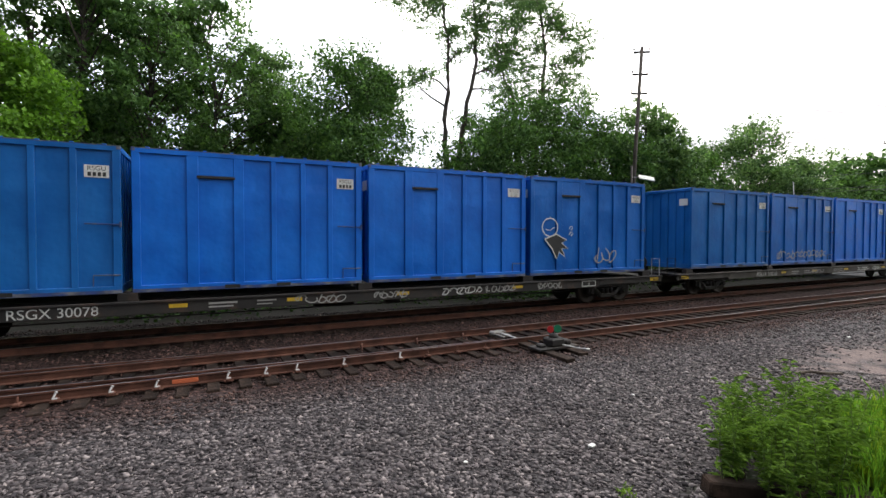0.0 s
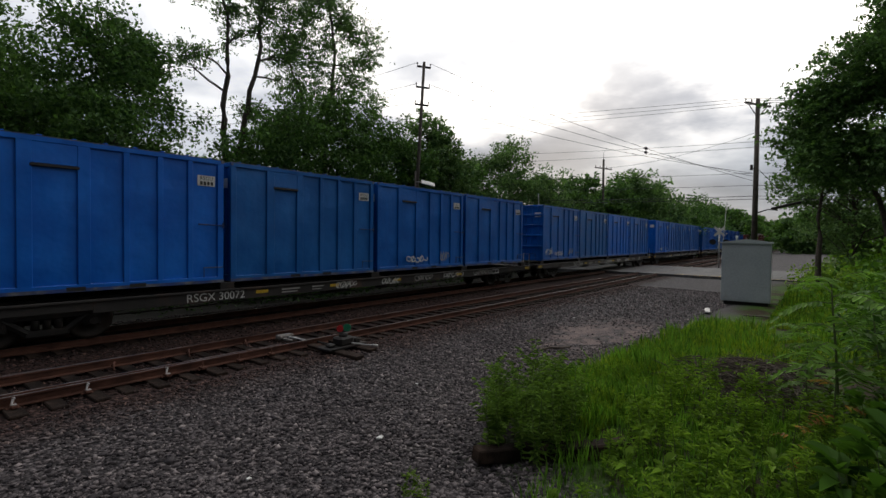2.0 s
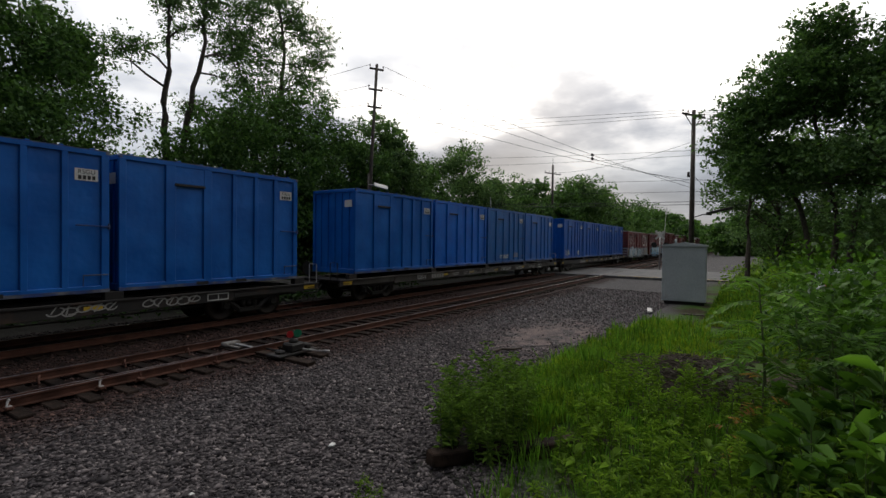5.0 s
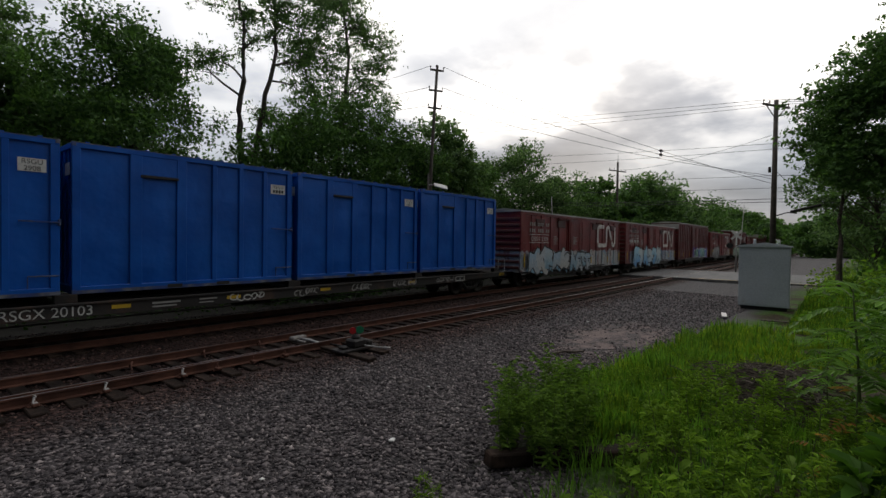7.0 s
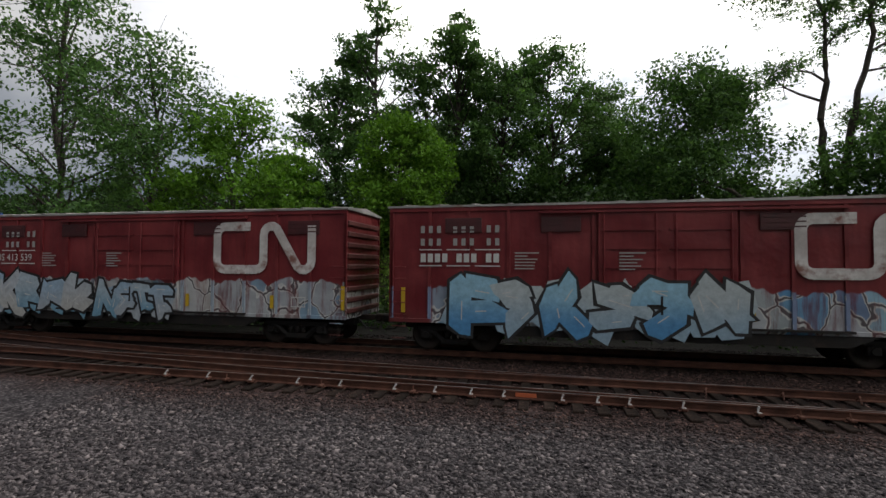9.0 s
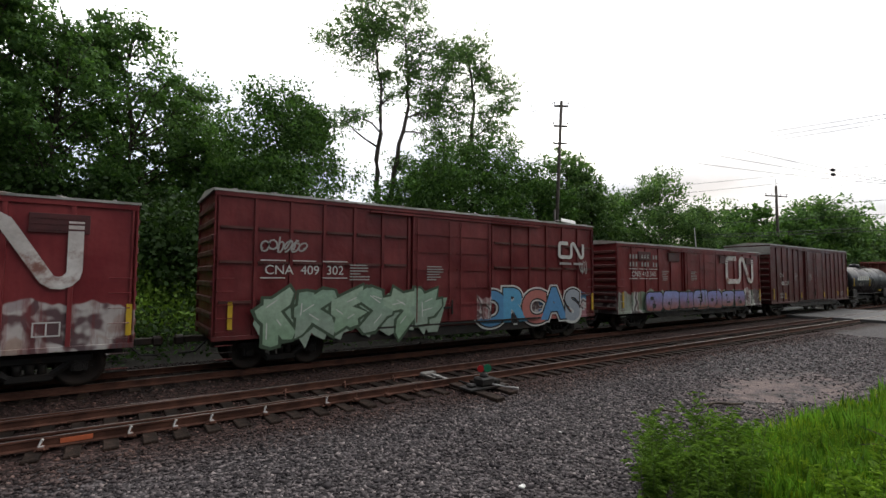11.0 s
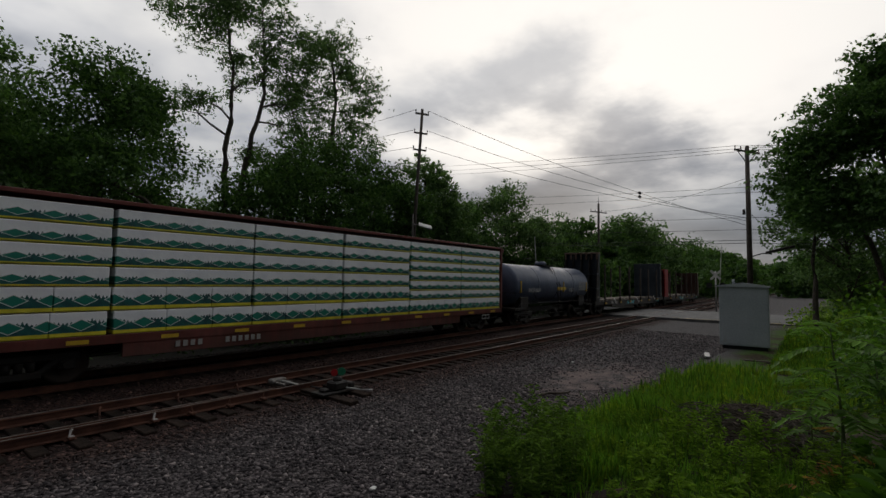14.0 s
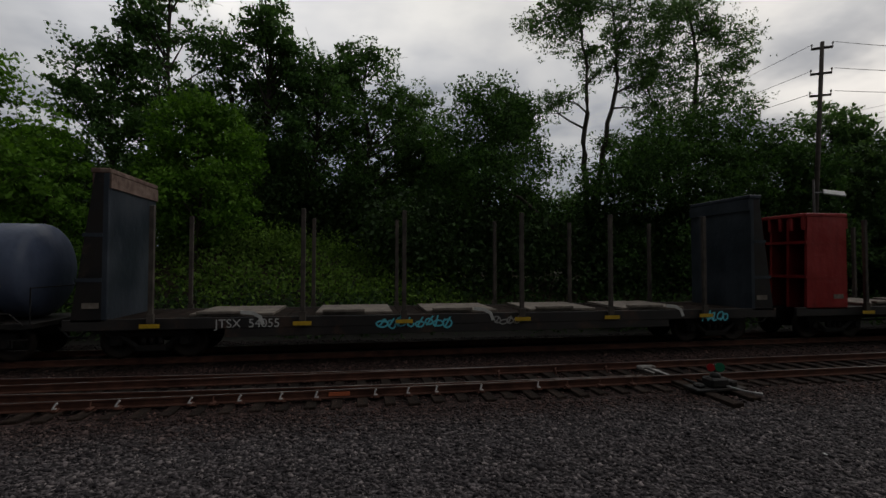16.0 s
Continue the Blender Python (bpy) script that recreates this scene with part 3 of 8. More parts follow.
def build_tracks():
    straight = lambda y, x0=-420, x1=460: [(x0, y), (x1, y)]
    rail("rail", straight(NEAR_Y - GAUGE / 2), "rust-brown steel rail of the siding with worn head")
    rail("rail", straight(NEAR_Y + GAUGE / 2, -420, 6.6), "rust-brown steel switch rail of the siding")
    rail("rail", straight(NEAR_Y + GAUGE / 2, 7.4, 460), "rust-brown steel rail of the siding with worn head")
    rail("rail", straight(MAIN_Y - GAUGE / 2), "steel rail of the main track under the train")
    rail("rail", straight(MAIN_Y + GAUGE / 2), "steel rail of the main track under the train")
    xs = [7.4 - 0.8 * i for i in range(66)]
    far = [(x, NEAR_Y + GAUGE / 2 + turnout(x)) for x in xs if NEAR_Y + turnout(x) < MAIN_Y]
    rail("rail", far, "curved diverging stock rail of the turnout")
    inner = [(x, NEAR_Y - GAUGE / 2 + 0.10 + turnout(x)) for x in xs[1:] if NEAR_Y + turnout(x) < MAIN_Y]
    rail("rail", inner, "tapered switch rail of the turnout")
    rng = random.Random(4)
    tie_me = None
    for label, cy, x0, n, group in (("dark creosoted wooden tie of the siding", NEAR_Y, -14.0, 150, "siding ties"), ("dark creosoted wooden tie under the main track", MAIN_Y, -12.0, 110, "main track ties")):
        if tie_me is None:
            bm = bmesh.new()
            box(bm, -0.115, 0.115, -1.3, 1.3, -0.35, -0.175, 0.015)
            tie_me = to_mesh(bm, "tie", M_TIE)
        for i in range(n):
            x = x0 + 0.52 * i + rng.uniform(-0.03, 0.03)
            ob = new("tie", tie_me)
            wide = 1.0
            off = 0.0
            if cy == NEAR_Y and x < TURN_X:
                wide, off = 1.0 + turnout(x) / 2.6 + 0.06, turnout(x) / 2
            ob.matrix_basis = pose(x, cy + off + rng.uniform(-0.07, 0.07), rng.uniform(-0.012, 0.012), 0, 0, rng.uniform(-0.8, 0.8)) @ Matrix.Diagonal((rng.uniform(0.92, 1.08), min(wide, 1.9), 1, 1))
            tagged(ob, label, "tie", group)
    # far ties, too many to count
    bm = bmesh.new()
    for cy, a, b in ((NEAR_Y, 64, 200), (MAIN_Y, 45.5, 200)):
        x = a
        while x < b:
            box(bm, x - 0.11, x + 0.11, cy - 1.3, cy + 1.3, -0.33, -0.18)
            x += 0.55
    tagged(new("far_ties", to_mesh(bm, "far_ties", M_TIE)), "rows of dark wooden ties far along the tracks", "ties", kind="stuff")
    # rail braces with spring clips along the turnout
    plate = bmesh.new()
    box(plate, -0.09, 0.09, -0.16, 0.10, -0.176, -0.158, 0.004)
    plate_me = to_mesh(plate, "tie_plate", M_RAIL)
    brace = bmesh.new()
    box(brace, -0.05, 0.05, -0.24, -0.06, -0.158, -0.10, 0.015)
    tube(brace, (0, -0.15, -0.12), (0, -0.12, 0.0), 0.022, 0.015, 6)
    brace_me = to_mesh(brace, "rail_brace", M_RAIL)
    clip = bmesh.new()
    tube(clip, (-0.035, -0.19, -0.10), (0.0, -0.13, -0.015), 0.014, 0.02, 6)
    tube(clip, (0.0, -0.13, -0.015), (0.02, -0.11, 0.0), 0.03, 0.018, 7)
    box(clip, -0.035, 0.035, -0.22, -0.15, -0.10, -0.085, 0.006)
    clip_me = to_mesh(clip, "spring_clip", M_CLIP)
    for x in (-9.3, -8.1, -6.9, -5.7, -4.6, -3.3, -2.4, -1.6, -0.9, 0.3, 1.0, 1.6, 2.6, 3.9):
        ob = thing("rail_fastening", "rusty rail brace with a pale spring clip bolted to a tie", "rail fastening", "fastenings along the siding rail", pose(x, NEAR_Y - GAUGE / 2, 0, 0, 0, rng.uniform(-6, 6)))
        part("tie_plate", plate_me, M_RAIL, ob)
        b_ = part("rail_brace", brace_me, M_RAIL, ob)
        part("spring_clip", clip_me, M_CLIP, ob, "pale galvanised spring clip")
    for x in (-7.6, -5.1, -2.9, 4.6, 5.4, 6.2):
        ob = thing("rail_fastening", "rusty rail brace bolted to a tie", "rail fastening", "fastenings along the siding rail", pose(x, NEAR_Y - GAUGE / 2, 0))
        part("tie_plate", plate_me, M_RAIL, ob)
        part("rail_brace", brace_me, M_RAIL, ob)
    for x, y in ((4.9, NEAR_Y + GAUGE / 2 - 0.1), (6.3, NEAR_Y + GAUGE / 2 - 0.1), (3.4, NEAR_Y + GAUGE / 2 - 0.1)):
        bm = bmesh.new()
        sweep(bm, [(0, -0.05, -0.12), (0.03, -0.12, -0.03), (-0.02, -0.22, -0.05), (-0.03, -0.30, -0.16)], 0.02, 6)
        tagged(new("rail_anchor", to_mesh(bm, "rail_anchor", M_RAIL)), "bent rusty steel rail brace beside the inner rail", "rail brace", "rail braces").matrix_basis = pose(x, y, 0)
    for y in (NEAR_Y - GAUGE / 2, NEAR_Y + GAUGE / 2 + turnout(-0.45)):
        bm = bmesh.new()
        for u in (-1, 1):
            box(bm, -0.22, 0.22, u * 0.02 - 0.012 + (0.004 if u > 0 else -0.004), u * 0.02 + 0.012, -0.13, -0.045, 0.004)
        tagged(new("joint_bar", to_mesh(bm, "joint_bar", M_ORANGE)), "orange-painted joint bar on the rusty rail", "joint bar", "painted joints").matrix_basis = pose(-0.45, y, 0)
    # the switch cover between the rails and the stand beside it
    ob = thing("switch_cover", "pale concrete-coloured steel switch plate between the rails", "switch plate", m=pose(7.5, 11.55, -0.17))
    bm = bmesh.new()
    box(bm, -0.24, 0.22, -0.13, 0.10, 0.0, 0.11, 0.03)
    part("cover", bm, M_PALE, ob, "chipped pale cover")
    for k in range(3):
        bm = bmesh.new()
        box(bm, -0.16 + 0.15 * k, -0.08 + 0.15 * k, -0.52 + 0.05 * k, -0.15, 0.0, 0.045, 0.01)
        part("slide_plate", bm, M_PALE, ob)
    bm = bmesh.new()
    box(bm, -0.02, 0.06, -0.9, -0.16, 0.05, 0.08, 0.01)
    part("throw_bar", bm, M_CLIP, ob)
    st = thing("switch_stand", "low black switch stand with red and green targets", "switch stand", m=pose(7.75, 9.35, -0.15))
    for y0, x in ((-1.05, -0.35), (-0.75, 0.33)):
        bm = bmesh.new()
        box(bm, x - 0.13, x + 0.13, y0, 1.2, -0.12, 0.035, 0.012)
        part("head_tie", bm, M_TIE, st)
    bm = bmesh.new()
    box(bm, -0.62, 0.62, -0.24, 0.24, 0.037, 0.09, 0.01)
    box(bm, -0.22, 0.22, -0.18, 0.18, 0.09, 0.30, 0.04)
    box(bm, 0.28, 0.46, -0.14, 0.14, 0.09, 0.22, 0.03)
    box(bm, -0.5, -0.3, -0.1, 0.1, 0.09, 0.17, 0.03)
    lathe(bm, [(0.28, 0.12), (0.36, 0.11), (0.40, 0.05)], 12, "z")
    part("base", bm, M_STEEL, st)
    bm = bmesh.new()
    tube(bm, (0, 0, 0.2), (0, 0, 0.60), 0.022, 0.018)
    part("spindle", bm, M_STEEL, st)
    bm = bmesh.new()
    sweep(bm, [(0.1, -0.1, 0.14), (0.3, -0.45, 0.10), (0.42, -0.62, 0.09)], 0.02, 6)
    tube(bm, (0.42, -0.62, 0.09), (0.5, -0.74, 0.085), 0.035, 0.03)
    part("throw_lever", bm, M_CLIP, st, "bright worn throw lever")
    bm = bmesh.new()
    sweep(bm, [(-0.1, 0.1, 0.06), (-0.15, 1.2, 0.04)], 0.025, 6)
    part("connecting_rod", bm, M_STEEL, st)
    for nm, u, mat in (("red_target", -0.10, M_RED), ("green_target", 0.075, M_GREEN)):
        bm = bmesh.new()
        lathe(bm, [(-0.006, 0.085 if u < 0 else 0.10), (0.006, 0.085 if u < 0 else 0.10)], 16, "y")
        bm.transform(Matrix.Translation((0, -0.03, 0.50)) @ Matrix.Rotation(radians(-38), 4, "Z") @ Matrix.Translation((u, 0.0, 0.02 if u > 0 else 0)))
        part(nm, bm, mat, st)


build_ground()
build_tracks()

# ---- the train ----
SPEED = 22.6
TRAIN = []  # (thing, x at the start, y, z)


def ride(ob, x, z=0.0, y=MAIN_Y):
    ob.matrix_basis = pose(x, y, z)
    TRAIN.append((ob, x, y, z))
    return ob


WHEELS = []


def wheel_mesh():
    bm = bmesh.new()
    for s in (-1, 1):
        lathe(bm, [(s * 0.69, 0.53), (s * 0.72, 0.53), (s * 0.735, 0.503), (s * 0.82, 0.498), (s * 0.822, 0.42), (s * 0.78, 0.36), (s * 0.78, 0.16), (s * 0.84, 0.12)], 20, "y")
        for i in range(6):
            a = i * math.pi / 3
            tube(bm, (0.26 * math.cos(a), s * 0.779, 0.26 * math.sin(a)), (0.26 * math.cos(a), s * 0.80, 0.26 * math.sin(a)), 0.035, 0.035, 6)
    tube(bm, (0, -0.95, 0), (0, 0.95, 0), 0.085, None, 10)
    return to_mesh(bm, "wheelset", M_WHEEL)


M_WHEEL = surface("rusty wheel steel", (0.014, 0.010, 0.008), (0.04, 0.027, 0.021), 3.0, (0.5, 0.75), 0.4, 0.2)
WHEEL_ME = wheel_mesh()


def side_frame_mesh():
    bm = bmesh.new()
    for s in (-1, 1):
        y0, y1 = (0.90, 1.06) if s > 0 else (-1.06, -0.90)
        box(bm, -1.15, 1.15, y0, y1, 0.62, 0.80, 0.03)
        box(bm, -0.42, 0.42, y0, y1, 0.22, 0.40, 0.03)
        for u in (-1, 1):
            tube(bm, (u * 0.35, s * 0.98, 0.32), (u * 0.80, s * 0.98, 0.66), 0.09, 0.10, 6)
            box(bm, u * 0.89 - 0.17, u * 0.89 + 0.17, y0 - 0.01, y1 + 0.01, 0.38, 0.66, 0.03)
            tube(bm, (u * 0.89, s * 1.06, 0.5), (u * 0.89, s * 1.12, 0.5), 0.11, 0.10, 10)
        for u in (-0.22, 0.0, 0.22):
            tube(bm, (u, s * 0.98, 0.40), (u, s * 0.98, 0.62), 0.085, None, 10)
    box(bm, -0.25, 0.25, -1.0, 1.0, 0.55, 0.85, 0.04)
    return to_mesh(bm, "side_frames", M_STEEL)


FRAME_ME = side_frame_mesh()


def truck(parent, x):
    t = new("truck", FRAME_ME)
    t.parent = parent
    t.location = (x, 0, 0)
    for i, u in enumerate((-0.89, 0.89)):
        w = new("wheelset", WHEEL_ME)
        w.parent = t
        w.location = (u, 0, 0.5)
        WHEELS.append((w, i))
    return t


def running_gear(parent, half, at, drop=0.35, deck=1.0):
    """Trucks, couplers, centre sill, brake gear."""
    for u in (-1, 1):
        truck(parent, u * at)
        bm = bmesh.new()
        box(bm, min(u * (half - 0.3), u * (half + 0.55)), max(u * (half - 0.3), u * (half + 0.55)), -0.09, 0.09, 0.78, 0.96, 0.02)
        box(bm, min(u * (half + 0.45), u * (half + 0.72)), max(u * (half + 0.45), u * (half + 0.72)), -0.16, 0.14, 0.74, 1.0, 0.05)
        part("coupler", bm, M_WHEEL, parent)
        bm = bmesh.new()
        sweep(bm, [(u * (half - 0.1), -0.25, 0.85), (u * (half + 0.2), -0.28, 0.55), (u * (half + 0.6), -0.12, 0.50)], 0.03, 6)
        part("air_hose", bm, M_BLACK, parent)
    bm = bmesh.new()
    box(bm, -half + 0.2, half - 0.2, -0.35, 0.35, deck - drop, deck - 0.02)
    part("centre_sill", bm, M_STEEL, parent)
    bm = bmesh.new()
    tube(bm, (-1.2, 0.55, deck - 0.45), (0.1, 0.55, deck - 0.45), 0.22, None, 12)
    tube(bm, (0.9, -0.5, deck - 0.4), (1.4, -0.5, deck - 0.4), 0.16, None, 10)
    sweep(bm, [(-at, -0.62, deck - 0.5), (at, -0.62, deck - 0.5)], 0.025, 5)
    part("brake_gear", bm, M_STEEL, parent)


def ladder(name, parent, x, y, z0, z1, n, mat, w=0.42):
    bm = bmesh.new()
    for i in range(n):
        z = z0 + (z1 - z0) * i / max(1, n - 1)
        sweep(bm, [(x - w / 2, y + 0.06, z), (x - w / 2, y, z), (x + w / 2, y, z), (x + w / 2, y + 0.06, z)], 0.014, 5)
    return part(name, bm, mat, parent)


# --- blue refuse containers and their flat cars ---
CON_L, CON_W, CON_H, CON_Z = 5.88, 2.6, 3.64, 1.26


def container_meshes():
    L, W, H = CON_L / 2, CON_W / 2, CON_H
    body = bmesh.new()
    box(body, -L + 0.06, L - 0.06, -W + 0.06, W - 0.06, 0.1, H - 0.05)
    frame_ = bmesh.new()
    for s in (-1, 1):
        y0, y1 = sorted((s * W, s * (W - 0.11)))
        for x0, x1 in ((-2.94, -2.76), (-1.74, -1.46), (-0.62, -0.36), (0.34, 0.48), (1.14, 1.28), (1.92, 2.06), (2.76, 2.94)):
            box(frame_, x0, x1, y0, y1, 0.14, H - 0.12, 0.012)
        box(frame_, -L, L, y0 - 0.003, y1 + 0.003, H - 0.14, H, 0.015)
        box(frame_, -L, L, y0 - 0.003, y1 + 0.003, 0.0, 0.18, 0.015)
        box(frame_, -1.46, -0.62, y0 + 0.01, y1 - 0.01, H - 0.62, H - 0.14)
    for s in (-1, 1):
        x0, x1 = sorted((s * L, s * (L - 0.12)))
        for y in (-0.85, -0.42, 0.0, 0.42, 0.85):
            box(frame_, x0 + (0.02 if s < 0 else 0), x1 - (0.02 if s > 0 else 0), y - 0.06, y + 0.06, 0.18, H - 0.14, 0.01)
        box(frame_, x0, x1, -W + 0.11, W - 0.11, H - 0.14, H - 0.003, 0.01)
        box(frame_, x0, x1, -W + 0.11, W - 0.11, 0.003, 0.2, 0.01)
    hatch = bmesh.new()
    box(hatch, -1.50, -0.58, -W - 0.02, -W + 0.05, H - 0.70, H - 0.63, 0.01)
    pockets = []
    for x in (-0.66, 0.66):
        p = bmesh.new()
        box(p, x - 0.19, x + 0.19, -W - 0.006, -W + 0.06, 0.02, 0.12)
        pockets.append(("fork_pocket", p, M_BLACK))
    latch = bmesh.new()
    sweep(latch, [(2.2, -W - 0.015, 1.72), (2.92, -W - 0.03, 1.70)], 0.02, 5)
    box(latch, 2.90, 2.95, -W - 0.035, -W + 0.02, 1.63, 1.78, 0.01)
    low_latch = bmesh.new()
    sweep(low_latch, [(2.36, -W - 0.01, 0.18), (2.36, -W - 0.01, 0.46), (2.92, -W - 0.01, 0.46)], 0.016, 5)
    edges = []
    for z0, z1 in ((0.005, 0.085), (H - 0.02, H + 0.003)):
        e = bmesh.new()
        box(e, -L + 0.02, L - 0.02, -W - 0.005, -W + 0.01, z0, z1)
        edges.append(("worn_edge", e, M_WEAR))
    for x in (-L, L):
        for z in (0.0, H - 0.1):
            e = bmesh.new()
            box(e, x - 0.09 if x > 0 else x - 0.004, x + 0.004 if x > 0 else x + 0.09, -W - 0.008, -W + 0.05, z, z + 0.1, 0.01)
            edges.append(("corner_casting", e, M_WEAR))
    lid = bmesh.new()
    box(lid, -L + 0.08, L - 0.08, -W + 0.08, W - 0.08, H - 0.05, H + 0.015, 0.01)
    for i in range(9):
        box(lid, -2.6 + 0.65 * i - 0.04, -2.6 + 0.65 * i + 0.04, -W + 0.1, W - 0.1, H + 0.015, H + 0.045)
    mats = (("body", body, None), ("frame", frame_, None), ("hatch_bar", hatch, M_BLACK), ("door_latch", latch, M_WEAR), ("latch_bar", low_latch, M_WEAR), ("lid", lid, None), *pockets, *edges)
    return [(n, to_mesh(b, n, m or M_BLUE), m) for n, b, m in mats]


M_WEAR = surface("scuffed bare edge", (0.05, 0.06, 0.09), (0.20, 0.21, 0.23), 3.0, (0.5, 0.7), 0.3, 0.1, 12.0, (0.03, 0.06, 0.2), 0.6)
CON = container_meshes()
PAINTED = {}
for mi, mt in enumerate((M_BLUE, M_BLUE2, M_BLUE3, M_BLUE4)):
    for n_, me_, own in CON:
        if own is None:
            c_ = me_.copy()
            c_.materials.clear()
            c_.materials.append(mt)
            PAINTED[mi, n_] = c_


def scrawl(name, parent, x0, x1, z0, z1, y, mat, seed, width=0.05, loops=5):
    """A quick sprayed tag that cannot be read: a looping stroke."""
    r = random.Random(seed)
    bm = bmesh.new()
    w, h = (x1 - x0) / loops, z1 - z0
    for k in range(loops):
        cx, cz = x0 + (k + 0.5) * w, (z0 + z1) / 2 + r.uniform(-0.12, 0.12) * h
        a0, turn, lean = r.uniform(0, 6.28), r.choice((-1, 1)) * r.uniform(3.4, 7.5), r.uniform(-0.3, 0.5)
        rx, rz = w * r.uniform(0.35, 0.62), h * r.uniform(0.32, 0.5)
        pts = []
        for j in range(12):
            a = a0 + turn * j / 11
            v = rz * math.sin(a) * (1 - 0.4 * j / 11)
            pts.append((cx + rx * math.cos(a) + lean * v, cz + v))
        band(bm, pts, width, y)
        y -= 0.0008
        if r.random() < 0.6:
            band(bm, [(cx - 0.3 * w, z0 + r.uniform(0, 0.3) * h), (cx + r.uniform(-0.1, 0.5) * w, z1 + r.uniform(-0.1, 0.15) * h)], width, y)
            y -= 0.0008
    return part(name, bm, mat, parent, "sprayed tag")


def container(x, tone, number, label_extra=""):
    c = thing("refuse_container", f"{'bright' if tone == 1 else 'faded' if tone == 2 else 'dark' if tone == 3 else 'deep'} blue steel refuse container{label_extra} on a flat car", "container", "blue containers on the train")
    for n, me, own in CON:
        part(n, me if own else PAINTED[tone, n], M_BLUE, c)
    W = CON_W / 2
    bm = bmesh.new()
    box(bm, 2.20, 2.70, -W + 0.045, -W + 0.056, 2.84, 3.14)
    p = part("number_plate", bm, M_PLATE, c, "white painted number panel")
    write("plate_lettering", "RSGU", 0.11, 2.45, -W + 0.040, 3.01, M_INK, p)
    if number:
        write("plate_lettering", number, 0.11, 2.45, -W + 0.040, 2.86, M_INK, p)
    else:
        bars("plate_lettering", [(2.27 + 0.1 * i, 2.34 + 0.1 * i, 2.87, 2.97) for i in range(4)], -W + 0.044, M_INK, p)
    bm = bmesh.new()
    box(bm, -CON_L / 2 - 0.008, -CON_L / 2, -W + 0.2, -W + 0.62, 2.86, 3.16)
    part("end_plate", bm, M_PLATE, c)
    return ride(c, x, CON_Z)


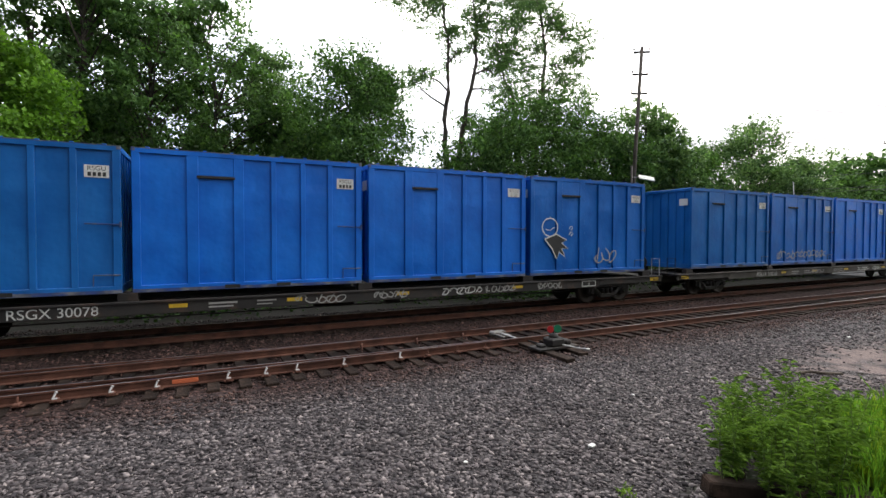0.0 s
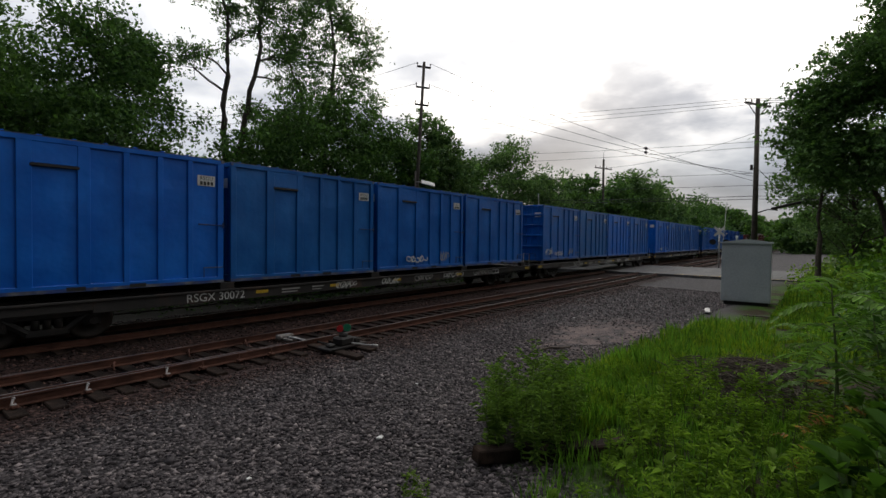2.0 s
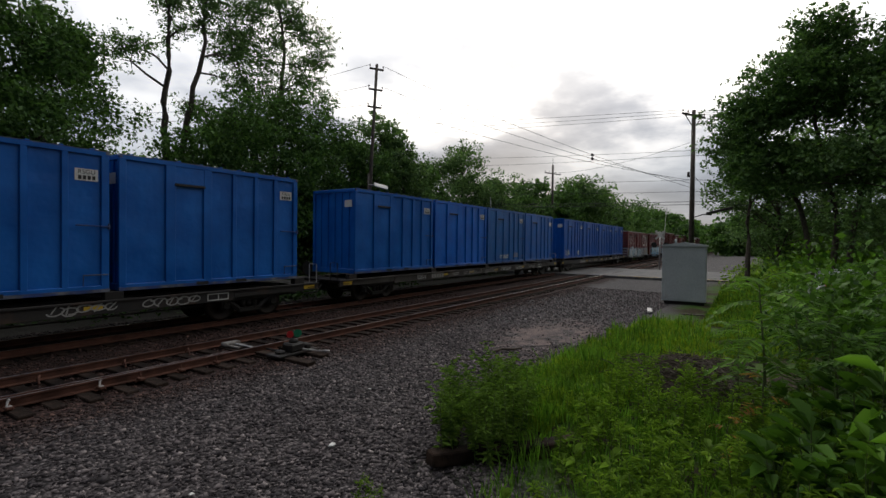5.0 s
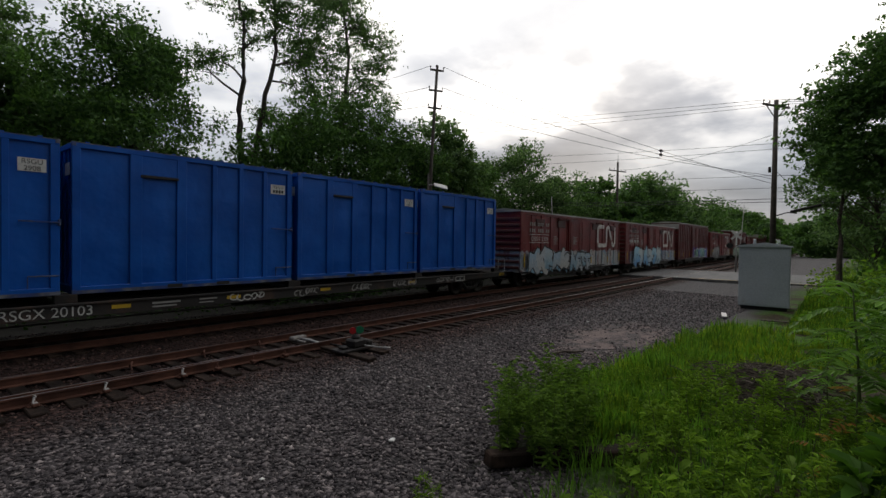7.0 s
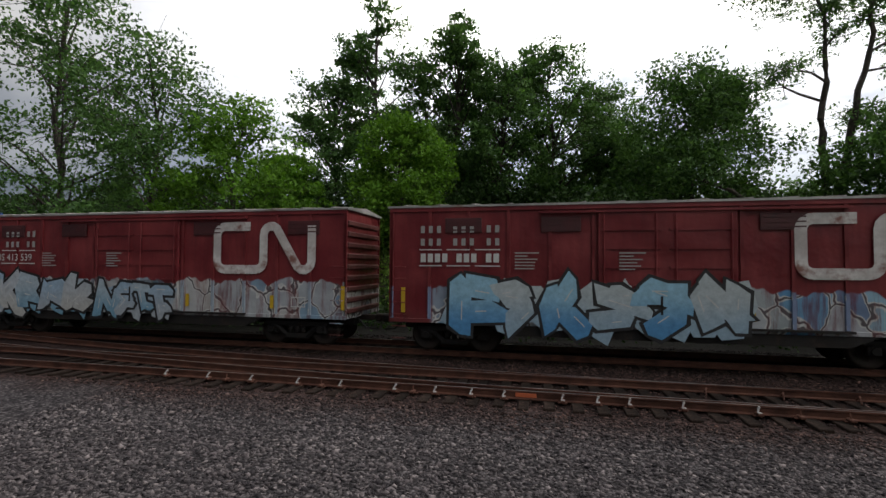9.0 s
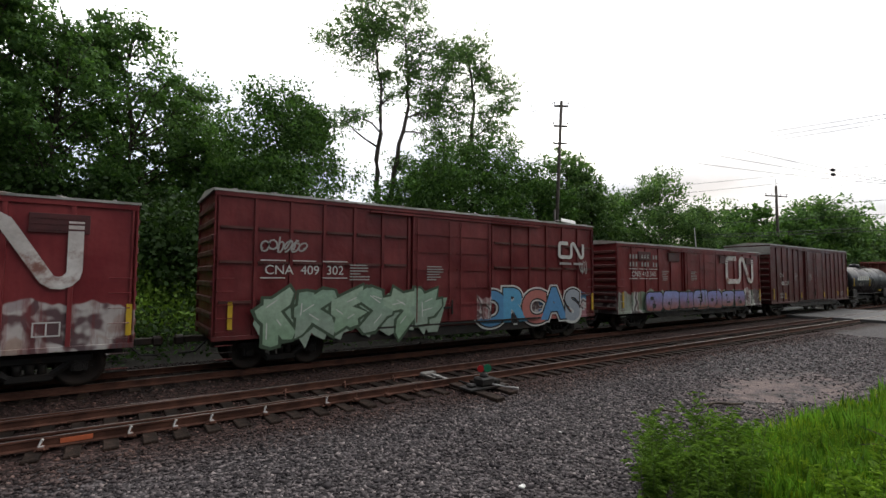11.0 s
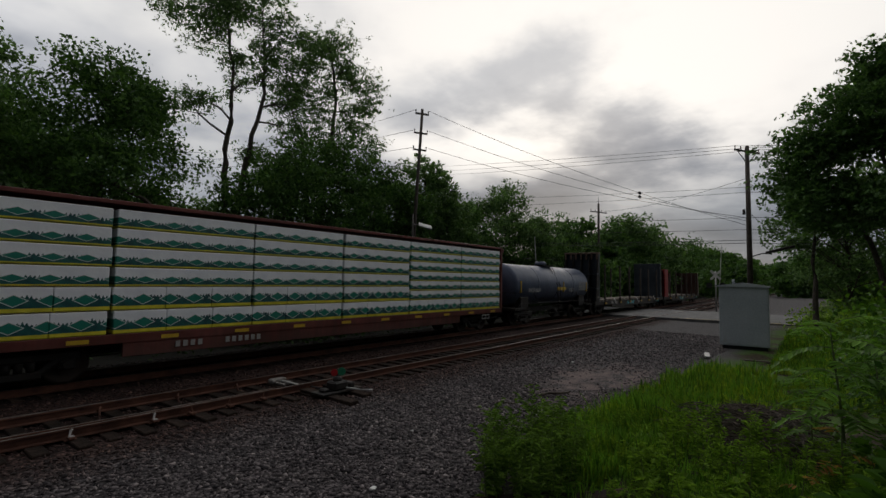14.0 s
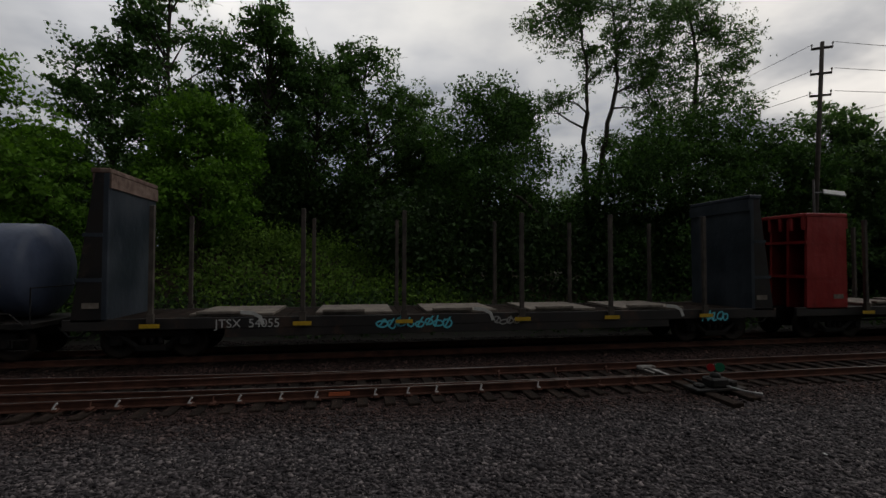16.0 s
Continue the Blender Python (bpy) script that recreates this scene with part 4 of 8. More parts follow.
def flat_car(x, dark, number, seed):
    r = random.Random(seed)
    half = 13.05
    car = thing("flat_car", f"{'black' if dark else 'grey-brown'} weathered long flat car with yellow reflectors", "flat car", "flat cars of the train")
    bm = bmesh.new()
    for s in (-1, 1):
        y0, y1 = sorted((s * 1.38, s * 1.30))
        # the side sill is deepest amidships
        for a, b, d in ((-half, -9.5, 0.26), (-9.5, 9.5, 0.34), (9.5, half, 0.26)):
            box(bm, a, b, y0, y1, 1.05 - d, 1.05, 0.01)
        box(bm, -half, half, y0 - (0.06 if s < 0 else 0), y1 + (0.06 if s > 0 else 0), 1.0, 1.055, 0.008)
    for i in range(24):
        xx = -half + 0.4 + i * (2 * half - 0.8) / 23
        box(bm, xx - 0.05, xx + 0.05, -1.30, 1.30, 0.86, 0.98)
    part("side_sill", bm, M_DECKD if dark else M_DECK, car)
    bm = bmesh.new()
    box(bm, -half + 0.1, half - 0.1, -0.6, 0.6, 0.98, 1.05)
    for u in (-1, 1):
        box(bm, min(u * half, u * (half - 1.2)), max(u * half, u * (half - 1.2)), -1.3, 1.3, 0.985, 1.045)
    part("deck", bm, M_STEEL, car)
    for i in range(5):
        xx = -12.2 + 6.1 * i
        for yy in (-1.2, 1.2):
            bm = bmesh.new()
            box(bm, xx - 0.22, xx + 0.22, yy - 0.12, yy + 0.12, 1.04, 1.255, 0.01)
            part("container_pedestal", bm, M_STEEL, car)
    running_gear(car, half, 10.3, 0.45, 1.02)
    for xx in (-12.6, -5.0, -2.1, 1.2, 5.6, 12.6):
        bm = bmesh.new()
        w = 0.5 if abs(xx) > 12 else 0.42
        box(bm, xx - w / 2, xx + w / 2, -1.389, -1.381, 0.84, 0.98 if abs(xx) > 12 else 0.94)
        part("reflector", bm, M_YELLOW, car, "yellow reflective strip")
    yy = -1.39
    part_x = -7.7 if number == "30078" else -6.6
    if number:
        write("reporting_mark", "RSGX " + number, 0.235, part_x + 0.15, yy, 0.755, M_WHITE, car)
    else:
        write("reporting_mark", "RSGX", 0.22, part_x - 0.7, yy, 0.765, M_WHITE, car)
        bars("reporting_bar", [(part_x + 0.2 + 0.24 * i, part_x + 0.38 + 0.24 * i, 0.765, 0.98) for i in range(5)], yy + 0.002, M_DULL, car)
    bars("data_lettering", [(-4.3, -3.6, 0.88, 0.93), (-4.3, -3.7, 0.79, 0.83), (-3.1, -2.6, 0.89, 0.93), (-3.1, -2.7, 0.80, 0.83)], yy + 0.002, M_DULL, car)
    bm = bmesh.new()
    for a in ((8.6, 9.3, 0.76, 0.79), (8.6, 9.3, 0.95, 0.98), (8.6, 8.63, 0.79, 0.95), (9.27, 9.3, 0.79, 0.95), (8.94, 8.97, 0.79, 0.95)):
        box(bm, a[0], a[1], yy, yy + 0.004, a[2], a[3])
    part("brake_stencil", bm, M_WHITE, car)
    for k in range(5):
        xa = -2.4 + 2.3 * k + r.uniform(-0.4, 0.4)
        scrawl("tag", car, xa, xa + r.uniform(0.9, 1.7), 0.74, 1.02, yy - 0.002, M_WHITE if r.random() < 0.6 else M_DULL, seed * 7 + k, 0.035, 5)
    for u in (-1, 1):
        ladder("corner_step", car, u * (half - 0.3), -1.42, 0.4, 0.9, 3, M_STEEL)
        bm = bmesh.new()
        sweep(bm, [(u * (half + 0.02), -1.25, 1.03), (u * (half + 0.02), -1.25, 1.75), (u * (half + 0.02), -0.85, 1.75), (u * (half + 0.02), -0.85, 1.03)], 0.018, 6)
        part("end_handrail", bm, M_CLIP if u > 0 else M_STEEL, car)
    bm = bmesh.new()
    lathe(bm, [(-0.02, 0.28), (0.02, 0.28)], 18, "x")
    bm.transform(Matrix.Translation((-half - 0.05, 0.5, 1.5)))
    part("hand_brake_wheel", bm, M_STEEL, car)
    return ride(car, x)


PITCH = 27.14
SLACK = [0, 0, -0.15, -0.35, -0.2, -0.1, 0]
NUMBERS = ["30078", "30050", "30072", "30069", "", "", "20103"]
CONTENTS = [["", "", "2120", "2496"], ["2480", "", "", ""], ["", "", "", ""], ["", "", "", ""], ["", "", "", ""], ["", "", "", "3037"], ["2908", "", "2453", "2450"]]
tone_pick = random.Random(12)
for k in range(7):
    right = 16.4 + PITCH * k + SLACK[k]
    flat_car(right - 12.15, k in (0, 2, 4, 6), NUMBERS[k], 20 + k)
    for i in range(4):
        xc = right - 3.0 - 6.1 * (3 - i)
        tone = tone_pick.choice((0, 0, 1, 2)) if k < 6 else 3
        c = container(xc, tone, CONTENTS[k][i], " with white tags" if (k, i) in ((0, 3), (1, 3), (2, 2), (4, 0), (3, 0), (6, 0)) else "")
        if (k, i) == (0, 3):
            W_ = CON_W / 2
            bm = bmesh.new()
            ring = [(-2.05 + 0.36 * math.cos(a), 1.78 + 0.34 * math.sin(a)) for a in [i_ * math.pi / 8 for i_ in range(17)]]
            robe = [(-2.3, 1.34), (-1.75, 1.52), (-1.25, 1.30), (-1.5, 1.20), (-1.2, 0.98), (-1.5, 0.98), (-1.32, 0.66), (-1.62, 0.86), (-1.72, 0.58), (-1.95, 0.98)]
            bm.faces.new([bm.verts.new((px, -W_ - 0.003, pz)) for px, pz in robe])
            part("tag_fill", bm, M_INK, c, "dark sprayed fill")
            bm = bmesh.new()
            band(bm, ring, 0.045, -W_ - 0.006)
            band(bm, robe + robe[:1], 0.045, -W_ - 0.0065)
            band(bm, [(-2.25, 1.70), (-2.05, 1.66), (-1.85, 1.78)], 0.03, -W_ - 0.0065)
            for dz in (0.0, 0.22):
                band(bm, [(-1.15, 1.5 + dz), (-1.05, 1.62 + dz), (-0.95, 1.55 + dz), (-1.05, 1.45 + dz)], 0.035, -W_ - 0.006)
            part("tag", bm, M_WHITE, c, "white sprayed outline doodle")
            scrawl("tag", c, 0.2, 1.3, 0.35, 0.95, -CON_W / 2 - 0.004, M_DULL, 91, 0.05, 3)
        if (k, i) == (1, 3):
            for ch, cx in (("S", 0.55), ("O", 1.2), ("P", 1.85), ("A", 2.45)):
                ob = write("tag", ch, 0.72, 0.0, -CON_W / 2 - 0.004, 0.0, M_DULL, c)
                ob.data.transform(Matrix.Translation((cx, 0, 0.30)) @ Matrix.Rotation(radians(6 if ch in "SP" else -5), 4, "Y") @ Matrix.Diagonal((1.25, 1, 1.0, 1)))
        if (k, i) == (1, 1):
            scrawl("tag", c, -2.4, 2.3, 0.3, 0.75, -CON_W / 2 - 0.004, M_DULL, 92, 0.05, 12)
        if (k, i) in ((2, 2), (3, 0), (4, 0), (5, 2)):
            scrawl("tag", c, -1.2, 0.2, 0.3, 0.6, -CON_W / 2 - 0.004, M_WHITE, 93 + k, 0.05, 5)
            scrawl("tag", c, 1.1, 1.8, 0.3, 0.75, -CON_W / 2 - 0.004, M_DULL, 97 + k, 0.04, 4)
        if (k, i) == (3, 0):
            scrawl("tag", c, -2.55, -1.5, 0.35, 0.8, -CON_W / 2 - 0.004, M_WHITE, 98, 0.05, 4)
            for z_ in (0.95, 1.65, 2.35, 3.0):
                bm = bmesh.new()
                box(bm, -CON_L / 2 - 0.06, -CON_L / 2 + 0.01, -1.18, 1.18, z_ - 0.06, z_ + 0.06, 0.02)
                part("end_rib", bm, M_BLUE, c, "blue horizontal end rib")
        if (k, i) == (6, 0):
            scrawl("tag", c, -2.6, -1.3, 0.25, 0.75, -CON_W / 2 - 0.004, M_WHITE, 95, 0.06, 5)
            scrawl("tag", c, 1.0, 1.7, 0.3, 0.75, -CON_W / 2 - 0.004, M_WHITE, 96, 0.06, 4)


# --- boxcars ---
PAL_SILVER = [(0.42, 0.43, 0.43), (0.30, 0.36, 0.42), (0.50, 0.50, 0.48), (0.36, 0.42, 0.47), (0.16, 0.30, 0.42), (0.45, 0.44, 0.42)]
PAL_BLUE = [(0.10, 0.30, 0.52), (0.30, 0.50, 0.62), (0.44, 0.46, 0.48), (0.05, 0.16, 0.38), (0.36, 0.42, 0.44)]
PAL_GREY = [(0.05, 0.05, 0.055), (0.36, 0.35, 0.36), (0.10, 0.10, 0.11), (0.22, 0.22, 0.23), (0.46, 0.45, 0.45), (0.30, 0.33, 0.38), (0.40, 0.39, 0.38)]
PAL_PALE = [(0.46, 0.42, 0.38), (0.50, 0.48, 0.45), (0.34, 0.36, 0.42), (0.46, 0.40, 0.34)]
PAL_MINT = [(0.22, 0.36, 0.24), (0.32, 0.45, 0.33), (0.12, 0.22, 0.16), (0.36, 0.42, 0.36), (0.26, 0.40, 0.20)]
PAL_ORCA = [(0.06, 0.22, 0.48), (0.10, 0.34, 0.58), (0.46, 0.14, 0.12), (0.36, 0.38, 0.42), (0.55, 0.30, 0.26)]


def emblem(parent, x, z, w, h, stroke, y, mat):
    """The railway's white emblem, drawn as one bent band."""
    bm = bmesh.new()
    c = 0.2 * h
    arc = lambda cx, cz, r, a0, a1: [(cx + r * math.cos(radians(a0 + (a1 - a0) * i / 5)), cz + r * math.sin(radians(a0 + (a1 - a0) * i / 5))) for i in range(6)]
    pts = [(x + 0.36 * w, z + h)] + arc(x + c, z + h - c, c, 90, 180) + arc(x + c, z + c, c, 180, 270) + arc(x + 0.42 * w, z + c, c, 270, 360)
    pts += arc(x + 0.42 * w + 2 * c, z + h - c, c, 180, 50) + arc(x + w - c, z + c, c, 225, 360) + [(x + w, z + h)]
    band(bm, pts, stroke, y)
    return part("emblem", bm, mat, parent, "worn white painted emblem")


def boxcar(x0, x1, top, style, number, marks, art, label, seed, white_end=False, posts=11, tone=1.0):
    r = random.Random(seed)
    L, W, low = (x1 - x0) / 2, 1.48, 0.92
    xc = (x0 + x1) / 2
    car = thing("boxcar", label, "boxcar", "boxcars of the train")
    paint = rail_car_paint(f"oxide red boxcar paint {seed}", tuple(c * tone for c in M_BOXRED[0]), tuple(c * tone for c in M_BOXRED[1]), art, 0.4)
    bm = bmesh.new()
    box(bm, -L + 0.05, L - 0.05, -W + 0.05, W - 0.05, low, top - 0.06)
    part("body", bm, paint, car)
    door = 1.75 if style != "wide" else 2.1
    # side posts and rails
    wd = 0.045 if style != "smooth" else 0.025
    for s in (-1, 1):
        y0, y1 = sorted((s * W, s * (W - 0.06)))
        bm = bmesh.new()
        box(bm, -wd, wd, y0, y1, low + 0.12, top - 0.22)
        post = to_mesh(bm, "side_post", paint)
        for i in range(posts):
            for u in (-1, 1):
                part("side_post", post, paint, car).location.x = u * (door + 0.12 + (L - door - 0.2) * i / (posts - 1))
        for z0, z1, nm in ((top - 0.22, top - 0.08, "top_rail"), (low, low + 0.12, "bottom_rail")):
            bm = bmesh.new()
            box(bm, -L, L, y0 - 0.002, y1 + 0.002, z0, z1, 0.01)
            part(nm, bm, paint, car)
        for u in (-1, 1):
            bm = bmesh.new()
            box(bm, u * (L - 0.05) - 0.05, u * (L - 0.05) + 0.05, y0, y1, low + 0.12, top - 0.22, 0.01)
            part("corner_post", bm, paint, car)
    if style == "waist":
        y0, y1 = -W - 0.012, -W + 0.055
        span = (L - door - 0.2) / (posts - 1) - 0.16
        bm = bmesh.new()
        box(bm, 0, span, y0, y1, -0.035, 0.035)
        rib = to_mesh(bm, "waist_rib", paint)
        for zz in (1.95, 3.05, 4.0):
            for i in range(posts - 1):
                for u in (-1, 1):
                    a = door + 0.2 + (L - door - 0.2) * i / (posts - 1)
                    part("waist_rib", rib, paint, car).location = (a if u > 0 else -a - span, 0, zz)
    # corrugated ends
    for u in (-1, 1):
        n = 9
        a, b = sorted((u * (L - 0.06), u * (L + 0.03)))
        bm = bmesh.new()
        box(bm, a, b, -W + 0.1, W - 0.1, -0.085, 0.085, 0.03)
        rib = to_mesh(bm, "end_rib", paint)
        for i in range(n):
            part("end_rib", rib, paint, car).location.z = low + 0.25 + (top - low - 0.75) * i / (n - 1)
        if white_end:
            bm = bmesh.new()
            a, b = sorted((u * (L - 0.03), u * (L + 0.045)))
            box(bm, a, b, -W, W, top - 0.75, top - 0.18, 0.01)
            part("white_end_band", bm, M_ROOF, car, "white-painted upper end")
    # roof: a shallow gable of seamed sheets
    bm = bmesh.new()
    prof = [(-W - 0.03, top - 0.09), (-W - 0.03, top - 0.03), (0, top + 0.10), (W + 0.03, top - 0.03), (W + 0.03, top - 0.09)]
    rings = [[bm.verts.new((xx, y, z)) for y, z in prof] for xx in (-L - 0.05, L + 0.05)]
    for i in range(4):
        bm.faces.new((rings[0][i], rings[0][i + 1], rings[1][i + 1], rings[1][i]))
    bm.faces.new(rings[0])
    bm.faces.new(rings[1][::-1])
    for i in range(15):
        xx = -L + 0.5 + i * (2 * L - 1) / 14
        for s in (-1, 1):
            vs = [bm.verts.new(v) for v in ((xx - 0.04, s * (W + 0.03), top - 0.035), (xx + 0.04, s * (W + 0.03), top - 0.035), (xx + 0.04, 0, top + 0.14), (xx - 0.04, 0, top + 0.14))]
            ws = [bm.verts.new(v.co + Vector((0, 0, 0.035))) for v in vs]
            bm.faces.new(ws)
            for i_ in range(4):
                bm.faces.new((vs[i_], vs[(i_ + 1) % 4], ws[(i_ + 1) % 4], ws[i_]))
    part("roof", bm, M_ROOF, car, "weathered galvanised roof")
    # sliding door with its tracks and rods
    for s in (-1, 1):
        bm = bmesh.new()
        y0, y1 = sorted((s * (W + 0.05), s * (W - 0.05)))
        box(bm, -door, door, y0, y1, low + 0.16, top - 0.30, 0.015)
        ribs = []
        for i in range(1, 6):
            zz = low + 0.16 + (top - low - 0.46) * i / 6
            p, q = sorted((s * (W + 0.085), s * (W + 0.04)))
            ribs.append((-door + 0.08, -0.1, p, q, zz - 0.03, zz + 0.03))
            ribs.append((0.1, door - 0.08, p, q, zz - 0.03, zz + 0.03))
        d = part("door", bm, paint, car)
        for rb in ribs:
            bm = bmesh.new()
            box(bm, *rb)
            part("door_rib", bm, paint, d)
        if s < 0:
            for px in (-door + 0.15, -0.25, 0.25, door - 0.15):
                bm = bmesh.new()
                tube(bm, (px, -W - 0.10, low + 0.2), (px, -W - 0.10, top - 0.4), 0.02, None, 6)
                part("lock_rod", bm, paint, d)
            bm = bmesh.new()
            box(bm, -0.5, -0.1, -W - 0.13, -W - 0.09, 1.55, 1.62)
            box(bm, -0.16, -0.1, -W - 0.13, -W - 0.09, 1.35, 1.85)
            part("door_handle", bm, M_STEEL, d)
        for zz in (low + 0.1, top - 0.3):
            bm = bmesh.new()
            p, q = sorted((s * (W + 0.10), s * (W - 0.01)))
            box(bm, -door - 1.6, door + 2.6, p, q, zz - 0.03, zz + 0.03)
            part("door_track", bm, M_STEEL if zz < 2 else paint, car)
    bm = bmesh.new()
    for s in (-1, 1):
        y0, y1 = sorted((s * (W - 0.02), s * (W - 0.12)))
        vs = [bm.verts.new((a, y, z)) for y in (y0, y1) for a, z in ((-L + 2.9, low), (L - 2.9, low), (L - 3.6, low - 0.3), (-L + 3.6, low - 0.3))]
        bm.faces.new(vs[:4])
        bm.faces.new(vs[4:][::-1])
        for i in range(4):
            bm.faces.new((vs[i], vs[4 + i], vs[4 + (i + 1) % 4], vs[(i + 1) % 4]))
    part("side_sill", bm, M_STEEL, car)
    running_gear(car, L, L - 1.95, 0.4, low + 0.1)
    for u in (-1, 1):
        ladder("side_ladder", car, u * (L - 0.32), -W - 0.06, 0.45, 2.6 if style != "smooth" else top - 0.3, 7, paint)
        ladder("stirrup", car, u * (L - 0.32), -W - 0.02, 0.38, 0.62, 2, M_STEEL)
    for px in (-L + 0.45, -L + 2.4, -door - 0.8, door + 0.35, L - 2.6, L - 0.12):
        bm = bmesh.new()
        hgt = 0.75 if abs(px) > L - 0.6 else 0.42
        box(bm, px - 0.06, px + 0.06, -W - 0.012, -W + 0.01, 1.22, 1.22 + hgt)
        part("reflector", bm, M_YELLOW, car, "yellow reflective strip")
    y = -W - 0.013
    if marks == "name":
        rows = []
        for j, words in enumerate(((0, 1, 2, 4, 5, 6, 8, 9), (0, 1, 2, 4, 5, 6, 8, 9))):
            for c in words:
                rows.append((-L + 1.0 + c * 0.25, -L + 1.12 + c * 0.25, 3.62 - 0.38 * j, 3.83 - 0.38 * j))
        bars("name_lettering", rows, y, M_DULL, car)
        bars("underline", [(-L + 0.95, -L + 1.65, 3.1, 3.13), (-L + 1.8, -L + 2.5, 3.1, 3.13), (-L + 2.65, -L + 3.4, 3.1, 3.13), (-L + 0.95, -L + 1.65, 2.62, 2.65), (-L + 1.8, -L + 2.5, 2.62, 2.65), (-L + 2.65, -L + 3.4, 2.62, 2.65)], y, M_WHITE, car)
        if number:
            write("reporting_mark", number, 0.26, -L + 2.2, y, 2.74, M_WHITE, car)
        else:
            bars("reporting_bar", [(-L + 1.0 + 0.22 * i, -L + 1.16 + 0.22 * i, 2.74, 3.0) for i in range(11) if i not in (4, 8)], y, M_WHITE, car)
    elif marks == "mark":
        write("reporting_mark", number, 0.27, -L + 2.5, y, 2.72, M_WHITE, car)
        bars("underline", [(-L + 1.2, -L + 1.9, 3.1, 3.13), (-L + 2.1, -L + 2.8, 3.1, 3.13), (-L + 3.0, -L + 3.8, 3.1, 3.13), (-L + 1.2, -L + 1.9, 2.6, 2.63), (-L + 3.0, -L + 3.8, 2.6, 2.63)], y, M_WHITE, car)
    else:
        if number:
            top_, low_ = number.split("  ")
            write("reporting_mark", top_, 0.30, -L + 1.75, y, 2.75, M_WHITE, car)
            write("reporting_mark", low_, 0.30, -L + 2.3, y, 2.2, M_WHITE, car)
        else:
            bars("wing_lettering", [(-1.9 + 0.08 * k_, -0.7 - 0.08 * k_, 3.62 - 0.13 * k_, 3.72 - 0.13 * k_) for k_ in range(3)], y, M_DULL, car)
        bars("data_lettering", [(-L + 1.4, -L + 2.1, 1.62 - 0.1 * j, 1.66 - 0.1 * j) for j in range(4)], y, M_DULL, car)
    rows = []
    for j in range(6):
        for cx in (-door - 2.3, -1.2):
            rows.append((cx, cx + r.uniform(0.35, 0.7), 3.0 - 0.09 * j, 3.035 - 0.09 * j))
    bars("data_lettering", rows, y - 0.078, M_DULL, car)
    bm = bmesh.new()
    bx = L - 1.9
    for a in ((bx, bx + 0.5, 1.28, 1.31), (bx, bx + 0.5, 1.58, 1.61), (bx, bx + 0.03, 1.31, 1.58), (bx + 0.47, bx + 0.5, 1.31, 1.58), (bx + 0.23, bx + 0.26, 1.31, 1.58)):
        box(bm, a[0], a[1], y - 0.004, y, a[2], a[3])
    part("service_stencil", bm, M_WHITE, car)
    if style == "big":
        for px in (-L + 2.3, -door - 1.0, door + 1.1, L - 1.5):
            bm = bmesh.new()
            box(bm, px - 0.55, px + 0.55, -W - 0.008, -W + 0.03, top - 0.86, top - 0.42, 0.008)
            for k_ in range(3):
                box(bm, px - 0.5, px + 0.5, -W - 0.02, -W - 0.006, top - 0.80 + 0.13 * k_, top - 0.76 + 0.13 * k_)
            part("vent_plate", bm, M_VENT, car, "dark louvred plate")
    if style in ("big", "wide"):
        emblem(car, L - 4.65, 2.48, 3.45, 1.42, 0.29, y - 0.002, M_LOGO)
    elif style == "waist" and number:
        emblem(car, L - 2.3, 3.55, 1.55, 0.6, 0.15, y - 0.004, M_WHITE)
        bars("address_lettering", [(L - 2.3, L - 1.55, 3.22, 3.32), (L - 1.4, L - 0.75, 3.22, 3.32)], y - 0.004, M_DULL, car)
    return ride(car, xc)


def fade_paint(name, low, high, z0, z1):
    """Sprayed fill that fades from one colour to another with height."""
    m, nt, bsdf = material(name)
    co = node(nt, "ShaderNodeTexCoord").outputs["Object"]
    z = node(nt, "ShaderNodeSeparateXYZ", Vector=co).outputs[2]
    t = step(nt, calc(nt, "ADD", z, calc(nt, "MULTIPLY", fractal(nt, co, 2.5, 4.0), 0.5)), z0 + 0.25, z1 + 0.25)
    col = blend(nt, t, low, high)
    col = blend(nt, 0.55, col, ramp(nt, fractal(nt, co, 5.0, 4.0, 0.7), (0.3, 0.5), (0.7, 1.15)), "MULTIPLY")
    nt.links.new(col, bsdf.inputs["Base Color"])
    bsdf.inputs["Roughness"].default_value = 0.5
    return m


def blob(bm, cx, cz, w, h, y, rd, grow=0.0, square=0.42, lean=0.0, rough=0.12):
    pts = []
    seed = rd.uniform(0, 50)
    for i in range(30):
        a = 2 * math.pi * i / 30
        c, s = math.cos(a), math.sin(a)
        u = math.copysign(abs(c) ** square, c) * (w / 2 + grow)
        v = math.copysign(abs(s) ** square, s) * (h / 2 + grow)
        k = 1 + rough * noise.noise((c * 1.6 + seed, s * 1.6, seed))
        pts.append(bm.verts.new((cx + u * k + lean * v, y, cz + v * k)))
    bm.faces.new(pts)


